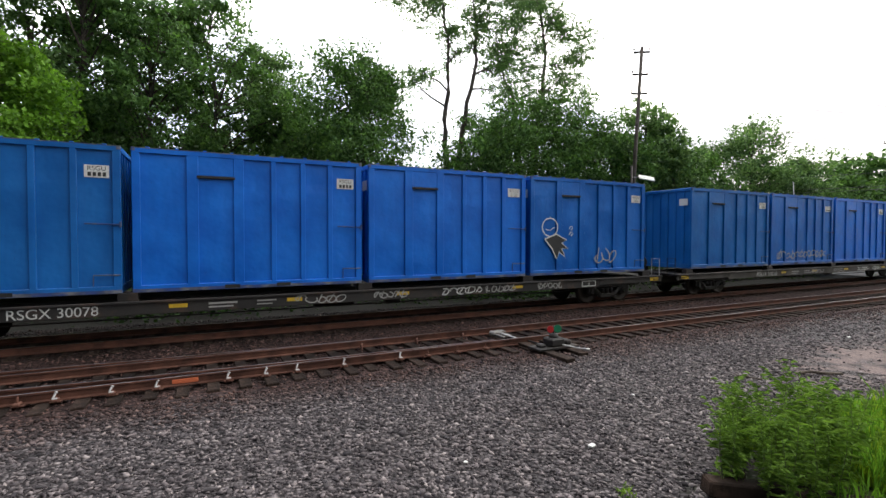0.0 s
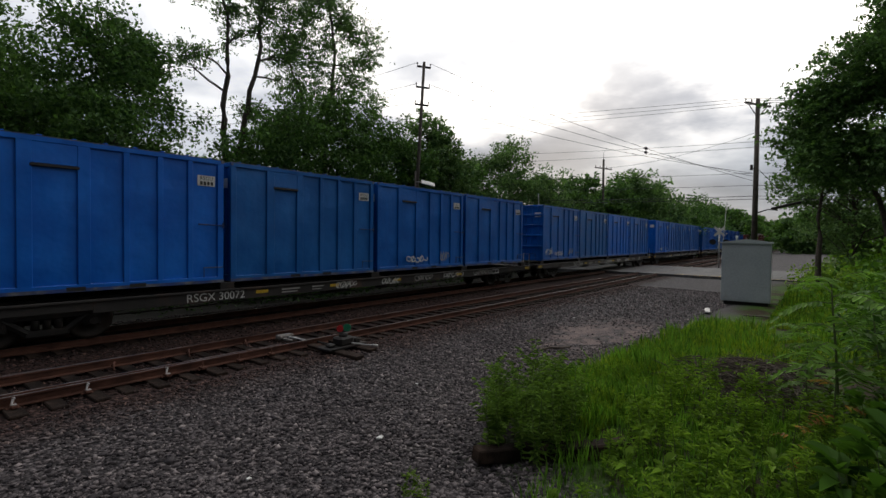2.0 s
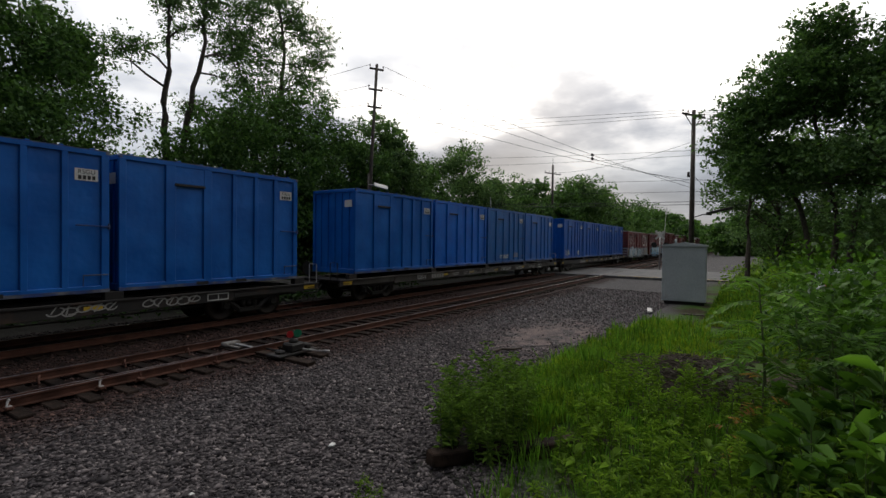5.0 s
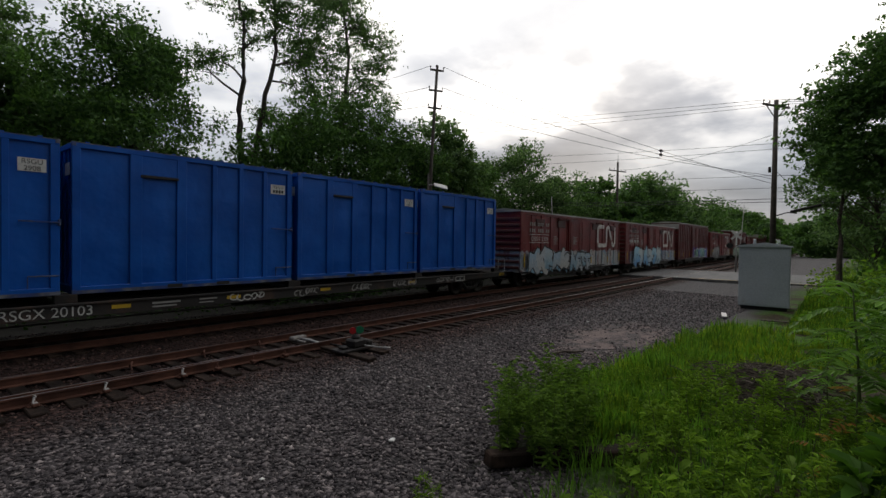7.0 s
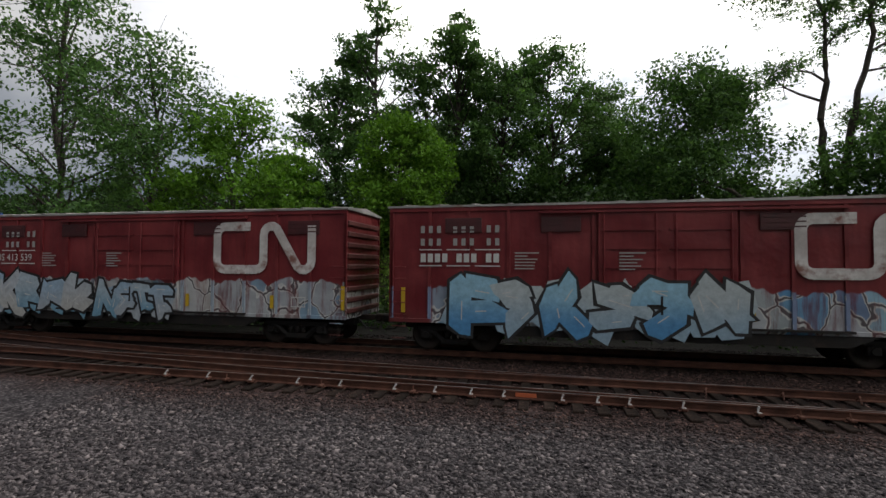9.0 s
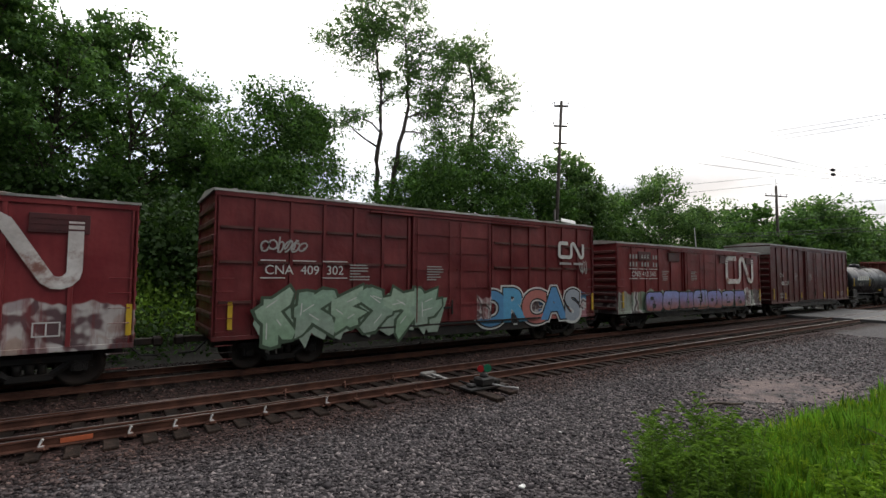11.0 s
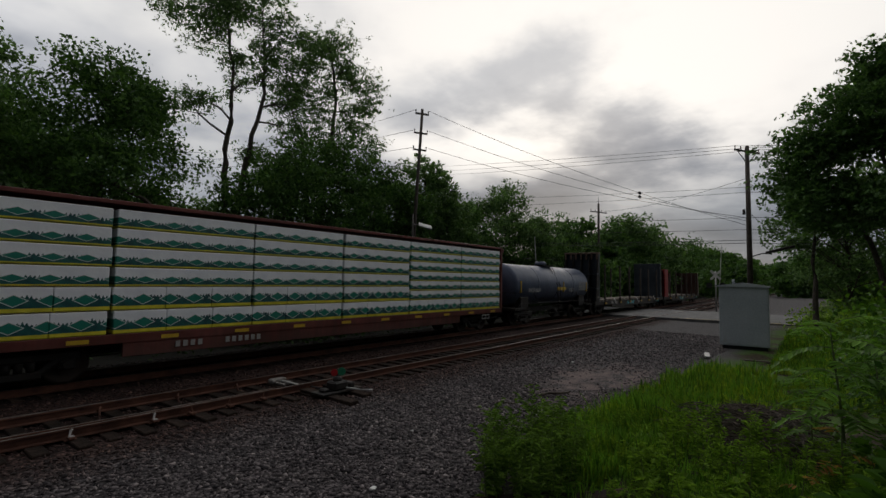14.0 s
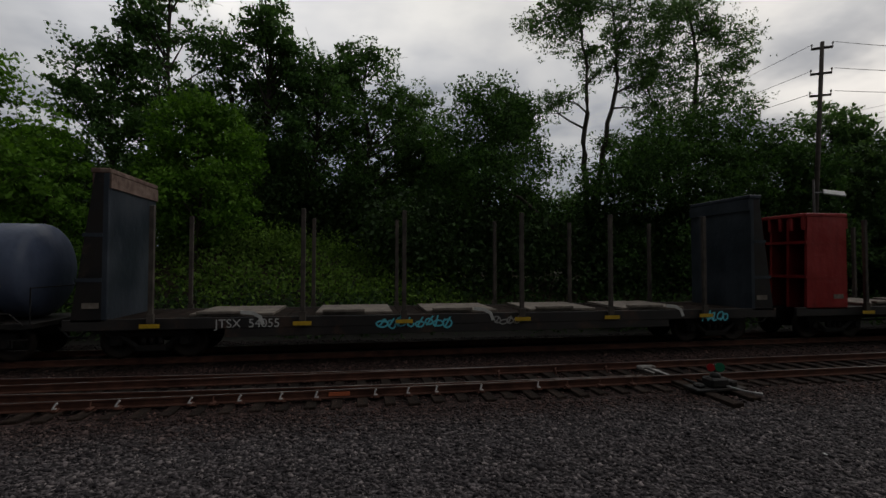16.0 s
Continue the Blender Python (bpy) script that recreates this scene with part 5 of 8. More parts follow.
def piece(car, x0, x1, z0, z1, n, fills, outline, back, seed, y=-1.575, hollow=None, square=0.42):
    """A sprayed mural of fat overlapping letter forms that spell nothing readable."""
    rd = random.Random(seed)
    w = (x1 - x0) / n
    if back:
        bm = bmesh.new()
        for i in range(n + 1):
            blob(bm, x0 + w * i, (z0 + z1) / 2 + rd.uniform(-0.05, 0.12), w * 1.1, (z1 - z0) * rd.uniform(0.9, 1.1), y + 0.002 - 0.0002 * i, rd, 0.05, 0.6)
        part("graffiti_cloud", bm, back, car, "sprayed backdrop")
    for i in range(n):
        cx, cz = x0 + w * (i + 0.5), (z0 + z1) / 2 + rd.uniform(-0.04, 0.06)
        ww, hh, ln = w * rd.uniform(0.88, 1.05), (z1 - z0) * rd.uniform(0.82, 0.98), rd.uniform(-0.15, 0.15)
        sd = rd.uniform(0, 1e6)
        yy = y - 0.0012 * i
        bm = bmesh.new()
        blob(bm, cx, cz, ww, hh, yy - 0.0004, random.Random(sd), 0.05, square, ln)
        letter = part("graffiti_letter", bm, outline, car)
        bm = bmesh.new()
        blob(bm, cx, cz, ww, hh, yy - 0.0008, random.Random(sd), -0.02, square, ln)
        part("letter_fill", bm, fills[i % len(fills)], letter)
        bm = bmesh.new()
        for _ in range(rd.choice((1, 2, 2))):
            hx, hz = cx + rd.uniform(-0.22, 0.22) * w, cz + rd.uniform(-0.28, 0.28) * hh
            blob(bm, hx, hz, w * rd.uniform(0.12, 0.3), hh * rd.uniform(0.08, 0.26), yy - 0.0010, rd, 0.0, 0.7)
        band(bm, [(cx - 0.1 * w, z0 + rd.uniform(0.0, 0.1)), (cx + rd.uniform(-0.2, 0.2) * w, cz - 0.1), (cx + rd.uniform(-0.1, 0.1) * w, cz + 0.12)], 0.05, yy - 0.0011)
        part("letter_hollow", bm, hollow or outline, letter)


def stroke(bm, p, q, w, y, rd, grow=0.0):
    """One fat straight letter stroke with cut, pointed ends."""
    p, q = Vector((p[0], 0, p[1])), Vector((q[0], 0, q[1]))
    d = (q - p).normalized()
    n = Vector((-d.z, 0, d.x))
    h = w / 2 + grow
    cut0, cut1 = rd.uniform(-0.5, 0.5) * w, rd.uniform(-0.5, 0.5) * w
    rim = [p - d * (grow + cut0) + n * h, p - d * (grow + 0.35 * w * rd.random()), p - d * (grow - cut0) - n * h, q + d * (grow + cut1) - n * h, q + d * (grow + 0.5 * w * rd.random()), q + d * (grow - cut1) + n * h]
    bm.faces.new([bm.verts.new((v.x, y, v.z)) for v in rim])


def wild_piece(car, x0, x1, z0, z1, n, fills, outline, shine, seed, y=-1.575, weight=0.34, back=None):
    """A sprayed mural of interlocking angular letter forms that spell nothing readable."""
    rd = random.Random(seed)
    w, h = (x1 - x0) / n, z1 - z0
    shapes = [((0.15, 0, 0.15, 1), (0.15, 0.95, 0.9, 0.95), (0.15, 0.5, 0.8, 0.5)), ((0.1, 0.05, 0.45, 1), (0.45, 1, 0.95, 0.0), (0.2, 0.4, 0.8, 0.4)), ((0.15, 0, 0.15, 1), (0.85, 0, 0.85, 1), (0.15, 0.95, 0.85, 0.1)),
              ((0.9, 0.95, 0.15, 0.9), (0.15, 0.9, 0.85, 0.45), (0.85, 0.45, 0.1, 0.05)), ((0.5, 0, 0.5, 0.95), (0.0, 0.95, 1.0, 0.9), (0.5, 0.1, 0.95, 0.0)), ((0.15, 0, 0.15, 1), (0.15, 0.45, 0.9, 1.0), (0.3, 0.55, 0.95, 0.0))]
    bm = bmesh.new()
    for k in range(2 * n):
        px = x0 + w * (k + 0.5) / 2
        stroke(bm, (px - 0.2 * w, z0 + rd.uniform(-0.05, 0.1) * h), (px + 0.1 * w, z1 - rd.uniform(0.05, 0.3) * h), w * 0.7, y + 0.004 - 0.0001 * k, rd)
    part("graffiti_cloud", bm, back or fills[-1], car, "sprayed backdrop")
    for i in range(n):
        ox, lean, drop = x0 + w * i, rd.uniform(-0.2, 0.2), rd.uniform(-0.06, 0.08) * h
        lines = []
        for a, b, c, d in rd.choice(shapes):
            j = lambda v: v + rd.uniform(-0.2, 0.2)
            a, b, c, d = j(a), j(b), j(c), j(d)
            lines.append(((ox + a * w + lean * b * h, z0 + drop + b * h), (ox + c * w + lean * d * h, z0 + drop + d * h)))
        wt = w * weight * rd.uniform(0.85, 1.2)
        sd = rd.random()
        bm = bmesh.new()
        r1 = random.Random(sd)
        for k, (p, q) in enumerate(lines):
            stroke(bm, p, q, wt, y - 0.0003 * i - 0.0001 * k, r1, 0.085)
        letter = part("graffiti_letter", bm, outline, car)
        bm = bmesh.new()
        r1 = random.Random(sd)
        for k, (p, q) in enumerate(lines):
            stroke(bm, p, q, wt, y - 0.006 - 0.0003 * i - 0.0001 * k, r1)
        part("letter_fill", bm, fills[i % len(fills)], letter)
        bm = bmesh.new()
        for k, (p, q) in enumerate(lines):
            u = rd.uniform(0.1, 0.4)
            m0, m1 = Vector(p).lerp(Vector(q), u), Vector(p).lerp(Vector(q), u + rd.uniform(0.2, 0.5))
            off = Vector((rd.uniform(-0.3, 0.3) * wt, rd.uniform(-0.2, 0.2) * wt))
            band(bm, [m0 + off, m1 + off], 0.03, y - 0.013 - 0.0002 * k)
        part("letter_shine", bm, shine, letter)


M_VENT = surface("dark oxide plate", (0.05, 0.010, 0.012), (0.085, 0.018, 0.02), 3.0, (0.5, 0.7), 0.0, 0.1)
M_LOGO = surface("worn white emblem paint", (0.48, 0.44, 0.42), (0.74, 0.71, 0.69), 1.6, (0.5, 0.7), 0.0, 0.0, 10.0, (0.22, 0.10, 0.08), 0.35)
CAR_A = boxcar(181.46, 197.25, 4.48, "big", "CNIS 413 539", "name", [(-9.0, 9.0, 0.7, 2.1, PAL_SILVER, 1.1, 0.92)], "oxide-red boxcar with silver and blue graffiti below a white emblem", 1, posts=6)
CAR_B = boxcar(198.66, 214.4, 4.48, "big", "", "name", [(-6.5, 9.0, 0.7, 2.0, PAL_BLUE, 1.2, 0.9)], "oxide-red boxcar with blue graffiti along its lower side", 2, posts=6)
CAR_C = boxcar(215.9, 231.63, 5.12, "waist", "", "plain", None, "tall dark-red boxcar with a teal and purple graffiti piece", 3, True, 8, 0.72)
CAR_D = boxcar(233.25, 249.0, 4.48, "big", "CNA 412 428", "mark", [(-7.4, -1.7, 0.7, 2.05, PAL_GREY, 1.0, 0.9), (2.3, 9.0, 0.7, 2.0, PAL_PALE, 0.5, 0.7)], "oxide-red boxcar with grey graffiti and a white emblem", 4, posts=6, tone=1.15)
ORCA = boxcar(250.7, 266.5, 5.06, "waist", "CNA  409  302", "mark", [(1.0, 7.4, 0.7, 2.0, PAL_ORCA, 0.9, 0.8)], "tall dark-red boxcar with mint green and blue-red graffiti", 5, False, 7, 0.8)
for i_, (ch, fill) in enumerate(zip("ORCAS", ((0.08, 0.26, 0.50), (0.10, 0.36, 0.60), (0.48, 0.16, 0.14), (0.09, 0.28, 0.55), (0.34, 0.38, 0.44)))):
    cx = 1.75 + 1.16 * i_
    for mat_, fat_, dy_ in ((M_WHITE, 0.16, 0.0), (M_INK, 0.115, 0.004), (plain("spray " + ch, fill, 0.5), 0.07, 0.008)):
        write("graffiti_letter", ch, 0.92, cx, -1.50 - dy_ - 0.0006 * i_, 1.04 + 0.08 * (i_ % 2), mat_, ORCA, fat_).data.transform(Matrix.Translation((cx, 0, 1.5)) @ Matrix.Diagonal((1.5, 1, 1.3, 1)) @ Matrix.Translation((-cx, 0, -1.5)))
CAR_F = boxcar(268.25, 283.8, 4.42, "big", "CNIS 413 340", "name", [(-8.0, 9.0, 0.7, 1.95, PAL_MINT, 0.35, 0.85)], "oxide-red boxcar with purple and orange graffiti", 6, posts=6)
boxcar(285.45, 301.2, 5.08, "smooth", "CN  406 533", "plain", None, "tall plain dark-red boxcar with a white end band", 7, True, 7, 0.5)

F_TEAL = [fade_paint("sea green spray", (0.02, 0.16, 0.20), (0.10, 0.36, 0.34), 0.9, 2.0), fade_paint("deep green spray", (0.01, 0.14, 0.08), (0.04, 0.26, 0.20), 0.9, 2.0), fade_paint("deep blue spray", (0.01, 0.05, 0.28), (0.04, 0.14, 0.42), 0.9, 2.0)]
F_MINT = [fade_paint("mint spray", (0.22, 0.34, 0.23), (0.31, 0.42, 0.32), 0.9, 2.0), fade_paint("grey mint spray", (0.26, 0.33, 0.27), (0.24, 0.36, 0.27), 0.9, 2.0)]
F_DUSK = [fade_paint("violet to rust spray", (0.24, 0.07, 0.035), (0.22, 0.24, 0.55), 0.9, 1.9), fade_paint("blue to rust spray", (0.28, 0.09, 0.04), (0.26, 0.30, 0.60), 0.9, 1.9)]
M_PURPLE = plain("purple spray", (0.09, 0.03, 0.24), 0.6)
M_SAGE = plain("dark sage spray", (0.05, 0.085, 0.05), 0.6)
F_GREY = [fade_paint("silver spray", (0.16, 0.155, 0.165), (0.31, 0.30, 0.31), 0.9, 2.0), fade_paint("smoke spray", (0.07, 0.07, 0.08), (0.25, 0.245, 0.25), 0.9, 2.0)]
F_ICE = [fade_paint("ice spray", (0.36, 0.40, 0.44), (0.30, 0.42, 0.54), 0.9, 2.0), fade_paint("pale spray", (0.44, 0.44, 0.42), (0.42, 0.46, 0.50), 0.9, 2.0), fade_paint("sky spray", (0.16, 0.32, 0.44), (0.38, 0.46, 0.52), 0.9, 2.0)]
F_SKY = [fade_paint("bright blue spray", (0.08, 0.26, 0.50), (0.28, 0.50, 0.64), 0.9, 2.0), fade_paint("powder blue spray", (0.28, 0.40, 0.50), (0.44, 0.50, 0.52), 0.9, 2.0)]
piece(CAR_C, -0.6, 6.3, 0.98, 2.12, 6, F_TEAL, M_WHITE, M_PURPLE, 5)
wild_piece(ORCA, -6.7, -0.6, 0.98, 2.0, 6, F_MINT, M_SAGE, M_WHITE, 8, weight=0.42)
wild_piece(CAR_D, -6.6, -2.0, 0.95, 2.05, 4, F_GREY, M_INK, M_WHITE, 12, weight=0.5)
wild_piece(CAR_A, -7.0, -1.9, 0.98, 2.0, 5, F_ICE, M_INK, M_WHITE, 13, weight=0.46)
wild_piece(CAR_A, -1.5, 1.6, 0.98, 1.9, 4, [F_ICE[2], F_ICE[0]], M_INK, M_WHITE, 14, y=-1.60, weight=0.4)
wild_piece(CAR_B, -5.8, 2.0, 0.95, 2.0, 6, F_SKY, M_INK, M_WHITE, 15, y=-1.60, weight=0.45)
bm = bmesh.new()
box(bm, -6.95, -6.35, -1.61, -1.60, 1.66, 1.98)
placard = part("placard", bm, M_YELLOW, CAR_D, "yellow stencilled placard")
bars("placard_line", [(-6.88, -6.42, 1.73 + 0.08 * k_, 1.76 + 0.08 * k_) for k_ in range(3)], -1.612, M_INK, placard)
piece(CAR_F, -5.6, 5.3, 0.92, 1.98, 7, F_DUSK, M_INK, None, 11)
scrawl("tag", ORCA, -6.7, -5.4, 3.35, 3.75, -1.50, M_DULL, 3, 0.05, 6)
scrawl("tag", CAR_D, -6.5, -5.4, 3.35, 3.7, -1.50, M_DULL, 4, 0.05, 6)
scrawl("tag", ORCA, 6.9, 7.4, 2.7, 3.4, -1.50, M_DULL, 6, 0.04, 3)


# --- tank cars ---
def tank_car(x0, x1, rad, centre, mat, number, style, label):
    L = (x1 - x0) / 2
    car = thing("tank_car", label, "tank car", "tank cars of the train")
    bm = bmesh.new()
    hl = L - 0.55
    prof = [(-hl - 0.42, 0.06), (-hl - 0.40, rad * 0.3), (-hl - 0.34, rad * 0.55), (-hl - 0.24, rad * 0.76), (-hl - 0.13, rad * 0.89), (-hl - 0.02, rad * 0.97), (-hl + 0.1, rad)]
    lathe(bm, prof + [(-p, q) for p, q in prof[::-1]], 40, "x")
    bm.transform(Matrix.Translation((0, 0, centre)))
    part("tank", bm, mat, car)
    for xx in (-hl * 0.5, 0.0, hl * 0.5):
        bm = bmesh.new()
        lathe(bm, [(xx - 0.03, rad + 0.012), (xx + 0.03, rad + 0.012)], 40, "x")
        bm.transform(Matrix.Translation((0, 0, centre)))
        part("weld_band", bm, mat, car)
    for u in (-1, 1):
        bm = bmesh.new()
        box(bm, u * (hl - 1.1) - 0.5, u * (hl - 1.1) + 0.5, -1.2, 1.2, 0.9, centre - rad * 0.55, 0.03)
        part("saddle", bm, M_STEEL, car)
        bm = bmesh.new()
        a, b = sorted((u * (L - 1.3), u * L))
        box(bm, a, b, -1.45, 1.45, 0.95, 1.08, 0.01)
        part("end_platform", bm, M_STEEL, car)
        bm = bmesh.new()
        sweep(bm, [(u * (L - 0.1), -1.4, 1.08), (u * (L - 0.1), -1.4, 2.0), (u * (L - 0.1), 1.4, 2.0), (u * (L - 0.1), 1.4, 1.08)], 0.02, 6)
        part("end_rail", bm, M_STEEL, car)
        ladder("corner_step", car, u * (L - 0.35), -1.47, 0.4, 0.95, 3, M_STEEL)
    for s in (-1, 1):
        bm = bmesh.new()
        sweep(bm, [(-L + 0.2, s * 1.5, 1.05), (-L + 0.5, s * 1.52, 1.35), (L - 0.5, s * 1.52, 1.35), (L - 0.2, s * 1.5, 1.05)], 0.022, 6)
        for xx in (-hl * 0.6, 0, hl * 0.6):
            tube(bm, (xx, s * 1.52, 1.35), (xx, s * rad * 0.93, centre - rad * 0.35), 0.018, None, 6)
        part("side_handrail", bm, M_STEEL, car)
    bm = bmesh.new()
    box(bm, -0.95, 0.95, -0.7, 0.7, centre + rad + 0.02, centre + rad + 0.07)
    lathe_bm = bmesh.new()
    lathe(lathe_bm, [(centre + rad - 0.1, 0.42), (centre + rad + 0.25, 0.42), (centre + rad + 0.33, 0.3)], 18, "z")
    part("dome", lathe_bm, mat, car)
    part("walkway", bm, M_STEEL, car)
    for s in (-1, 1):
        bm = bmesh.new()
        sweep(bm, [(-0.9, s * 0.85, centre + rad - 0.1), (-0.9, s * 0.85, centre + rad + 0.55), (0.9, s * 0.85, centre + rad + 0.55), (0.9, s * 0.85, centre + rad - 0.1)], 0.018, 6)
        part("safety_rail", bm, M_STEEL, car)
    bm = bmesh.new()
    for dx in (-0.2, 0.2):
        sweep(bm, [(dx, -1.5, 0.6), (dx, -rad - 0.08, centre), (dx, -rad * 0.72, centre + rad * 0.75), (dx, -0.7, centre + rad + 0.05)], 0.016, 5)
    for i in range(8):
        t = i / 7
        sweep(bm, [(-0.2, -1.5 - (rad + 0.08 - 1.5) * t, 0.6 + (centre - 0.6) * t), (0.2, -1.5 - (rad + 0.08 - 1.5) * t, 0.6 + (centre - 0.6) * t)], 0.012, 5)
    part("ladder", bm, M_STEEL, car)
    running_gear(car, L, L - 1.75, 0.35, 1.02)
    yy = -rad - 0.006
    if style == "black":
        bars("name_lettering", [(-4.4 + 0.58 * i, -4.4 + 0.58 * i + 0.46, centre + 0.08, centre + 0.48) for i in range(6)], yy, M_WHITE, car)
        write("reporting_mark", "PROX 61354", 0.20, -3.4, yy, centre - 0.38, M_DULL, car)
        bars("data_plate", [(2.3, 3.2, centre + 0.46, centre + 0.66)], yy, M_WHITE, car)
        bars("yellow_label", [(2.9, 3.9, centre - 1.0, centre - 0.85)], -rad * 0.80, M_YELLOW, car)
    else:
        write("reporting_mark", "SHQX 6009", 0.24, -3.45, yy, centre - 0.42, M_WHITE, car)
        bars("data_lettering", [(3.75 + 0.62 * k_, 4.3 + 0.62 * k_, centre + 0.22 - 0.11 * j, centre + 0.28 - 0.11 * j) for j in range(6) for k_ in range(2)], yy, M_DULL, car)
        bars("product_lettering", [(1.95 + 0.16 * k_ + (0.09 if k_ > 2 else 0), 2.06 + 0.16 * k_ + (0.09 if k_ > 2 else 0), centre - 0.30 - 0.14 * j, centre - 0.20 - 0.14 * j) for j in range(2) for k_ in range(5)], yy, M_DULL, car)
        bars("yellow_label", [(-0.1, 1.4, centre - 0.32, centre - 0.12)], yy, M_YELLOW, car)
    for px in (-hl + 0.4, -0.8 if style == "black" else 1.0, hl - 0.4):
        bm = bmesh.new()
        box(bm, px - 0.06, px + 0.06, yy - 0.012, yy + 0.1, centre - 0.45, centre + 0.25)
        part("reflector", bm, M_YELLOW, car, "yellow reflective strip")
    return ride(car, (x0 + x1) / 2)


M_TANKBLACK = rail_car_paint("black tank paint", (0.007, 0.007, 0.010), (0.015, 0.015, 0.019), None, 0.3, gloss=0.2)
M_TANKGREY = rail_car_paint("slate grey tank paint", (0.060, 0.078, 0.125), (0.095, 0.115, 0.175), None, 0.3)
tank_car(302.6, 315.3, 1.33, 2.47, M_TANKBLACK, "61354", "black", "black tank car with a band of white lettering")
tank_car(340.9, 353.25, 1.33, 2.45, M_TANKGREY, "6009", "grey", "slate-grey tank car with a walkway on top")

# --- centre-beam car with wrapped lumber ---
M_CAROX = rail_car_paint("oxide red flat car paint", (0.10, 0.024, 0.02), (0.17, 0.05, 0.042), None, 0.4)
M_RUST = rail_car_paint("bright red bulkhead paint", (0.22, 0.016, 0.017), (0.33, 0.035, 0.034), None, 0.35)
M_NAVY = rail_car_paint("dark slate bulkhead paint", (0.024, 0.031, 0.042), (0.05, 0.06, 0.075), None, 0.35)
M_BROWN = rail_car_paint("brown bulkhead paint", (0.06, 0.028, 0.022), (0.10, 0.05, 0.04), None, 0.4)


def wrap_material(name, high):
    """White plastic wrap printed with a dark green forest line and a badge over a yellow strip."""
    m, nt, bsdf = material(name)
    co = node(nt, "ShaderNodeTexCoord").outputs["Object"]
    x, y, z = node(nt, "ShaderNodeSeparateXYZ", Vector=co).outputs
    row = node(nt, "ShaderNodeCombineXYZ", X=x, Y=0.0, Z=0.0).outputs[0]
    crest = calc(nt, "MULTIPLY", fractal(nt, row, 2.2 if high > 0.5 else 1.6, 5.0, 0.7), (0.72 if high > 0.5 else 0.9) * high)
    saw = calc(nt, "MULTIPLY", calc(nt, "PINGPONG", x, 0.04), 1.6)
    line = calc(nt, "SUBTRACT", calc(nt, "ADD", crest, (0.27 if high > 0.5 else 0.16) * high), saw)
    forest = step(nt, calc(nt, "SUBTRACT", z, line), -0.006, 0.006, 1.0, 0.0)
    white = ramp(nt, fractal(nt, co, 2.0, 4.0), (0.3, (0.76, 0.79, 0.84)), (0.7, (0.90, 0.92, 0.94)))
    green = ramp(nt, fractal(nt, co, 5.0, 3.0), (0.35, (0.008, 0.05, 0.06)), (0.65, (0.014, 0.12, 0.11)))
    col = blend(nt, forest, white, green)
    # the printed badge, a flat lozenge repeated along the pack
    dx = calc(nt, "ABSOLUTE", calc(nt, "SUBTRACT", calc(nt, "PINGPONG", x, 0.65), 0.325))
    dz = calc(nt, "ABSOLUTE", calc(nt, "SUBTRACT", z, 0.47 * high))
    d = calc(nt, "ADD", calc(nt, "DIVIDE", dx, 0.27), calc(nt, "DIVIDE", dz, 0.24 * high))
    col = blend(nt, step(nt, d, 0.98, 1.02, 1.0, 0.0), col, (0.7, 0.73, 0.73))
    col = blend(nt, step(nt, d, 0.86, 0.9, 1.0, 0.0), col, (0.01, 0.19, 0.14))
    col = blend(nt, step(nt, z, (0.185 if high > 0.5 else 0.13) * high, (0.195 if high > 0.5 else 0.15) * high, 1.0, 0.0), col, ramp(nt, fractal(nt, co, 3.0, 3.0), (0.3, (0.48, 0.44, 0.03)), (0.7, (0.76, 0.70, 0.05))))
    nt.links.new(col, bsdf.inputs["Base Color"])
    bsdf.inputs["Roughness"].default_value = 0.35
    b = node(nt, "ShaderNodeBump", Strength=0.5, Distance=0.03, Height=fractal(nt, co, 5.0, 4.0))
    nt.links.new(b.outputs[0], bsdf.inputs["Normal"])
    return m


M_WRAP = wrap_material("printed lumber wrap, tall packs", 0.6)
M_WRAPLOW = wrap_material("printed lumber wrap, low packs", 0.4)


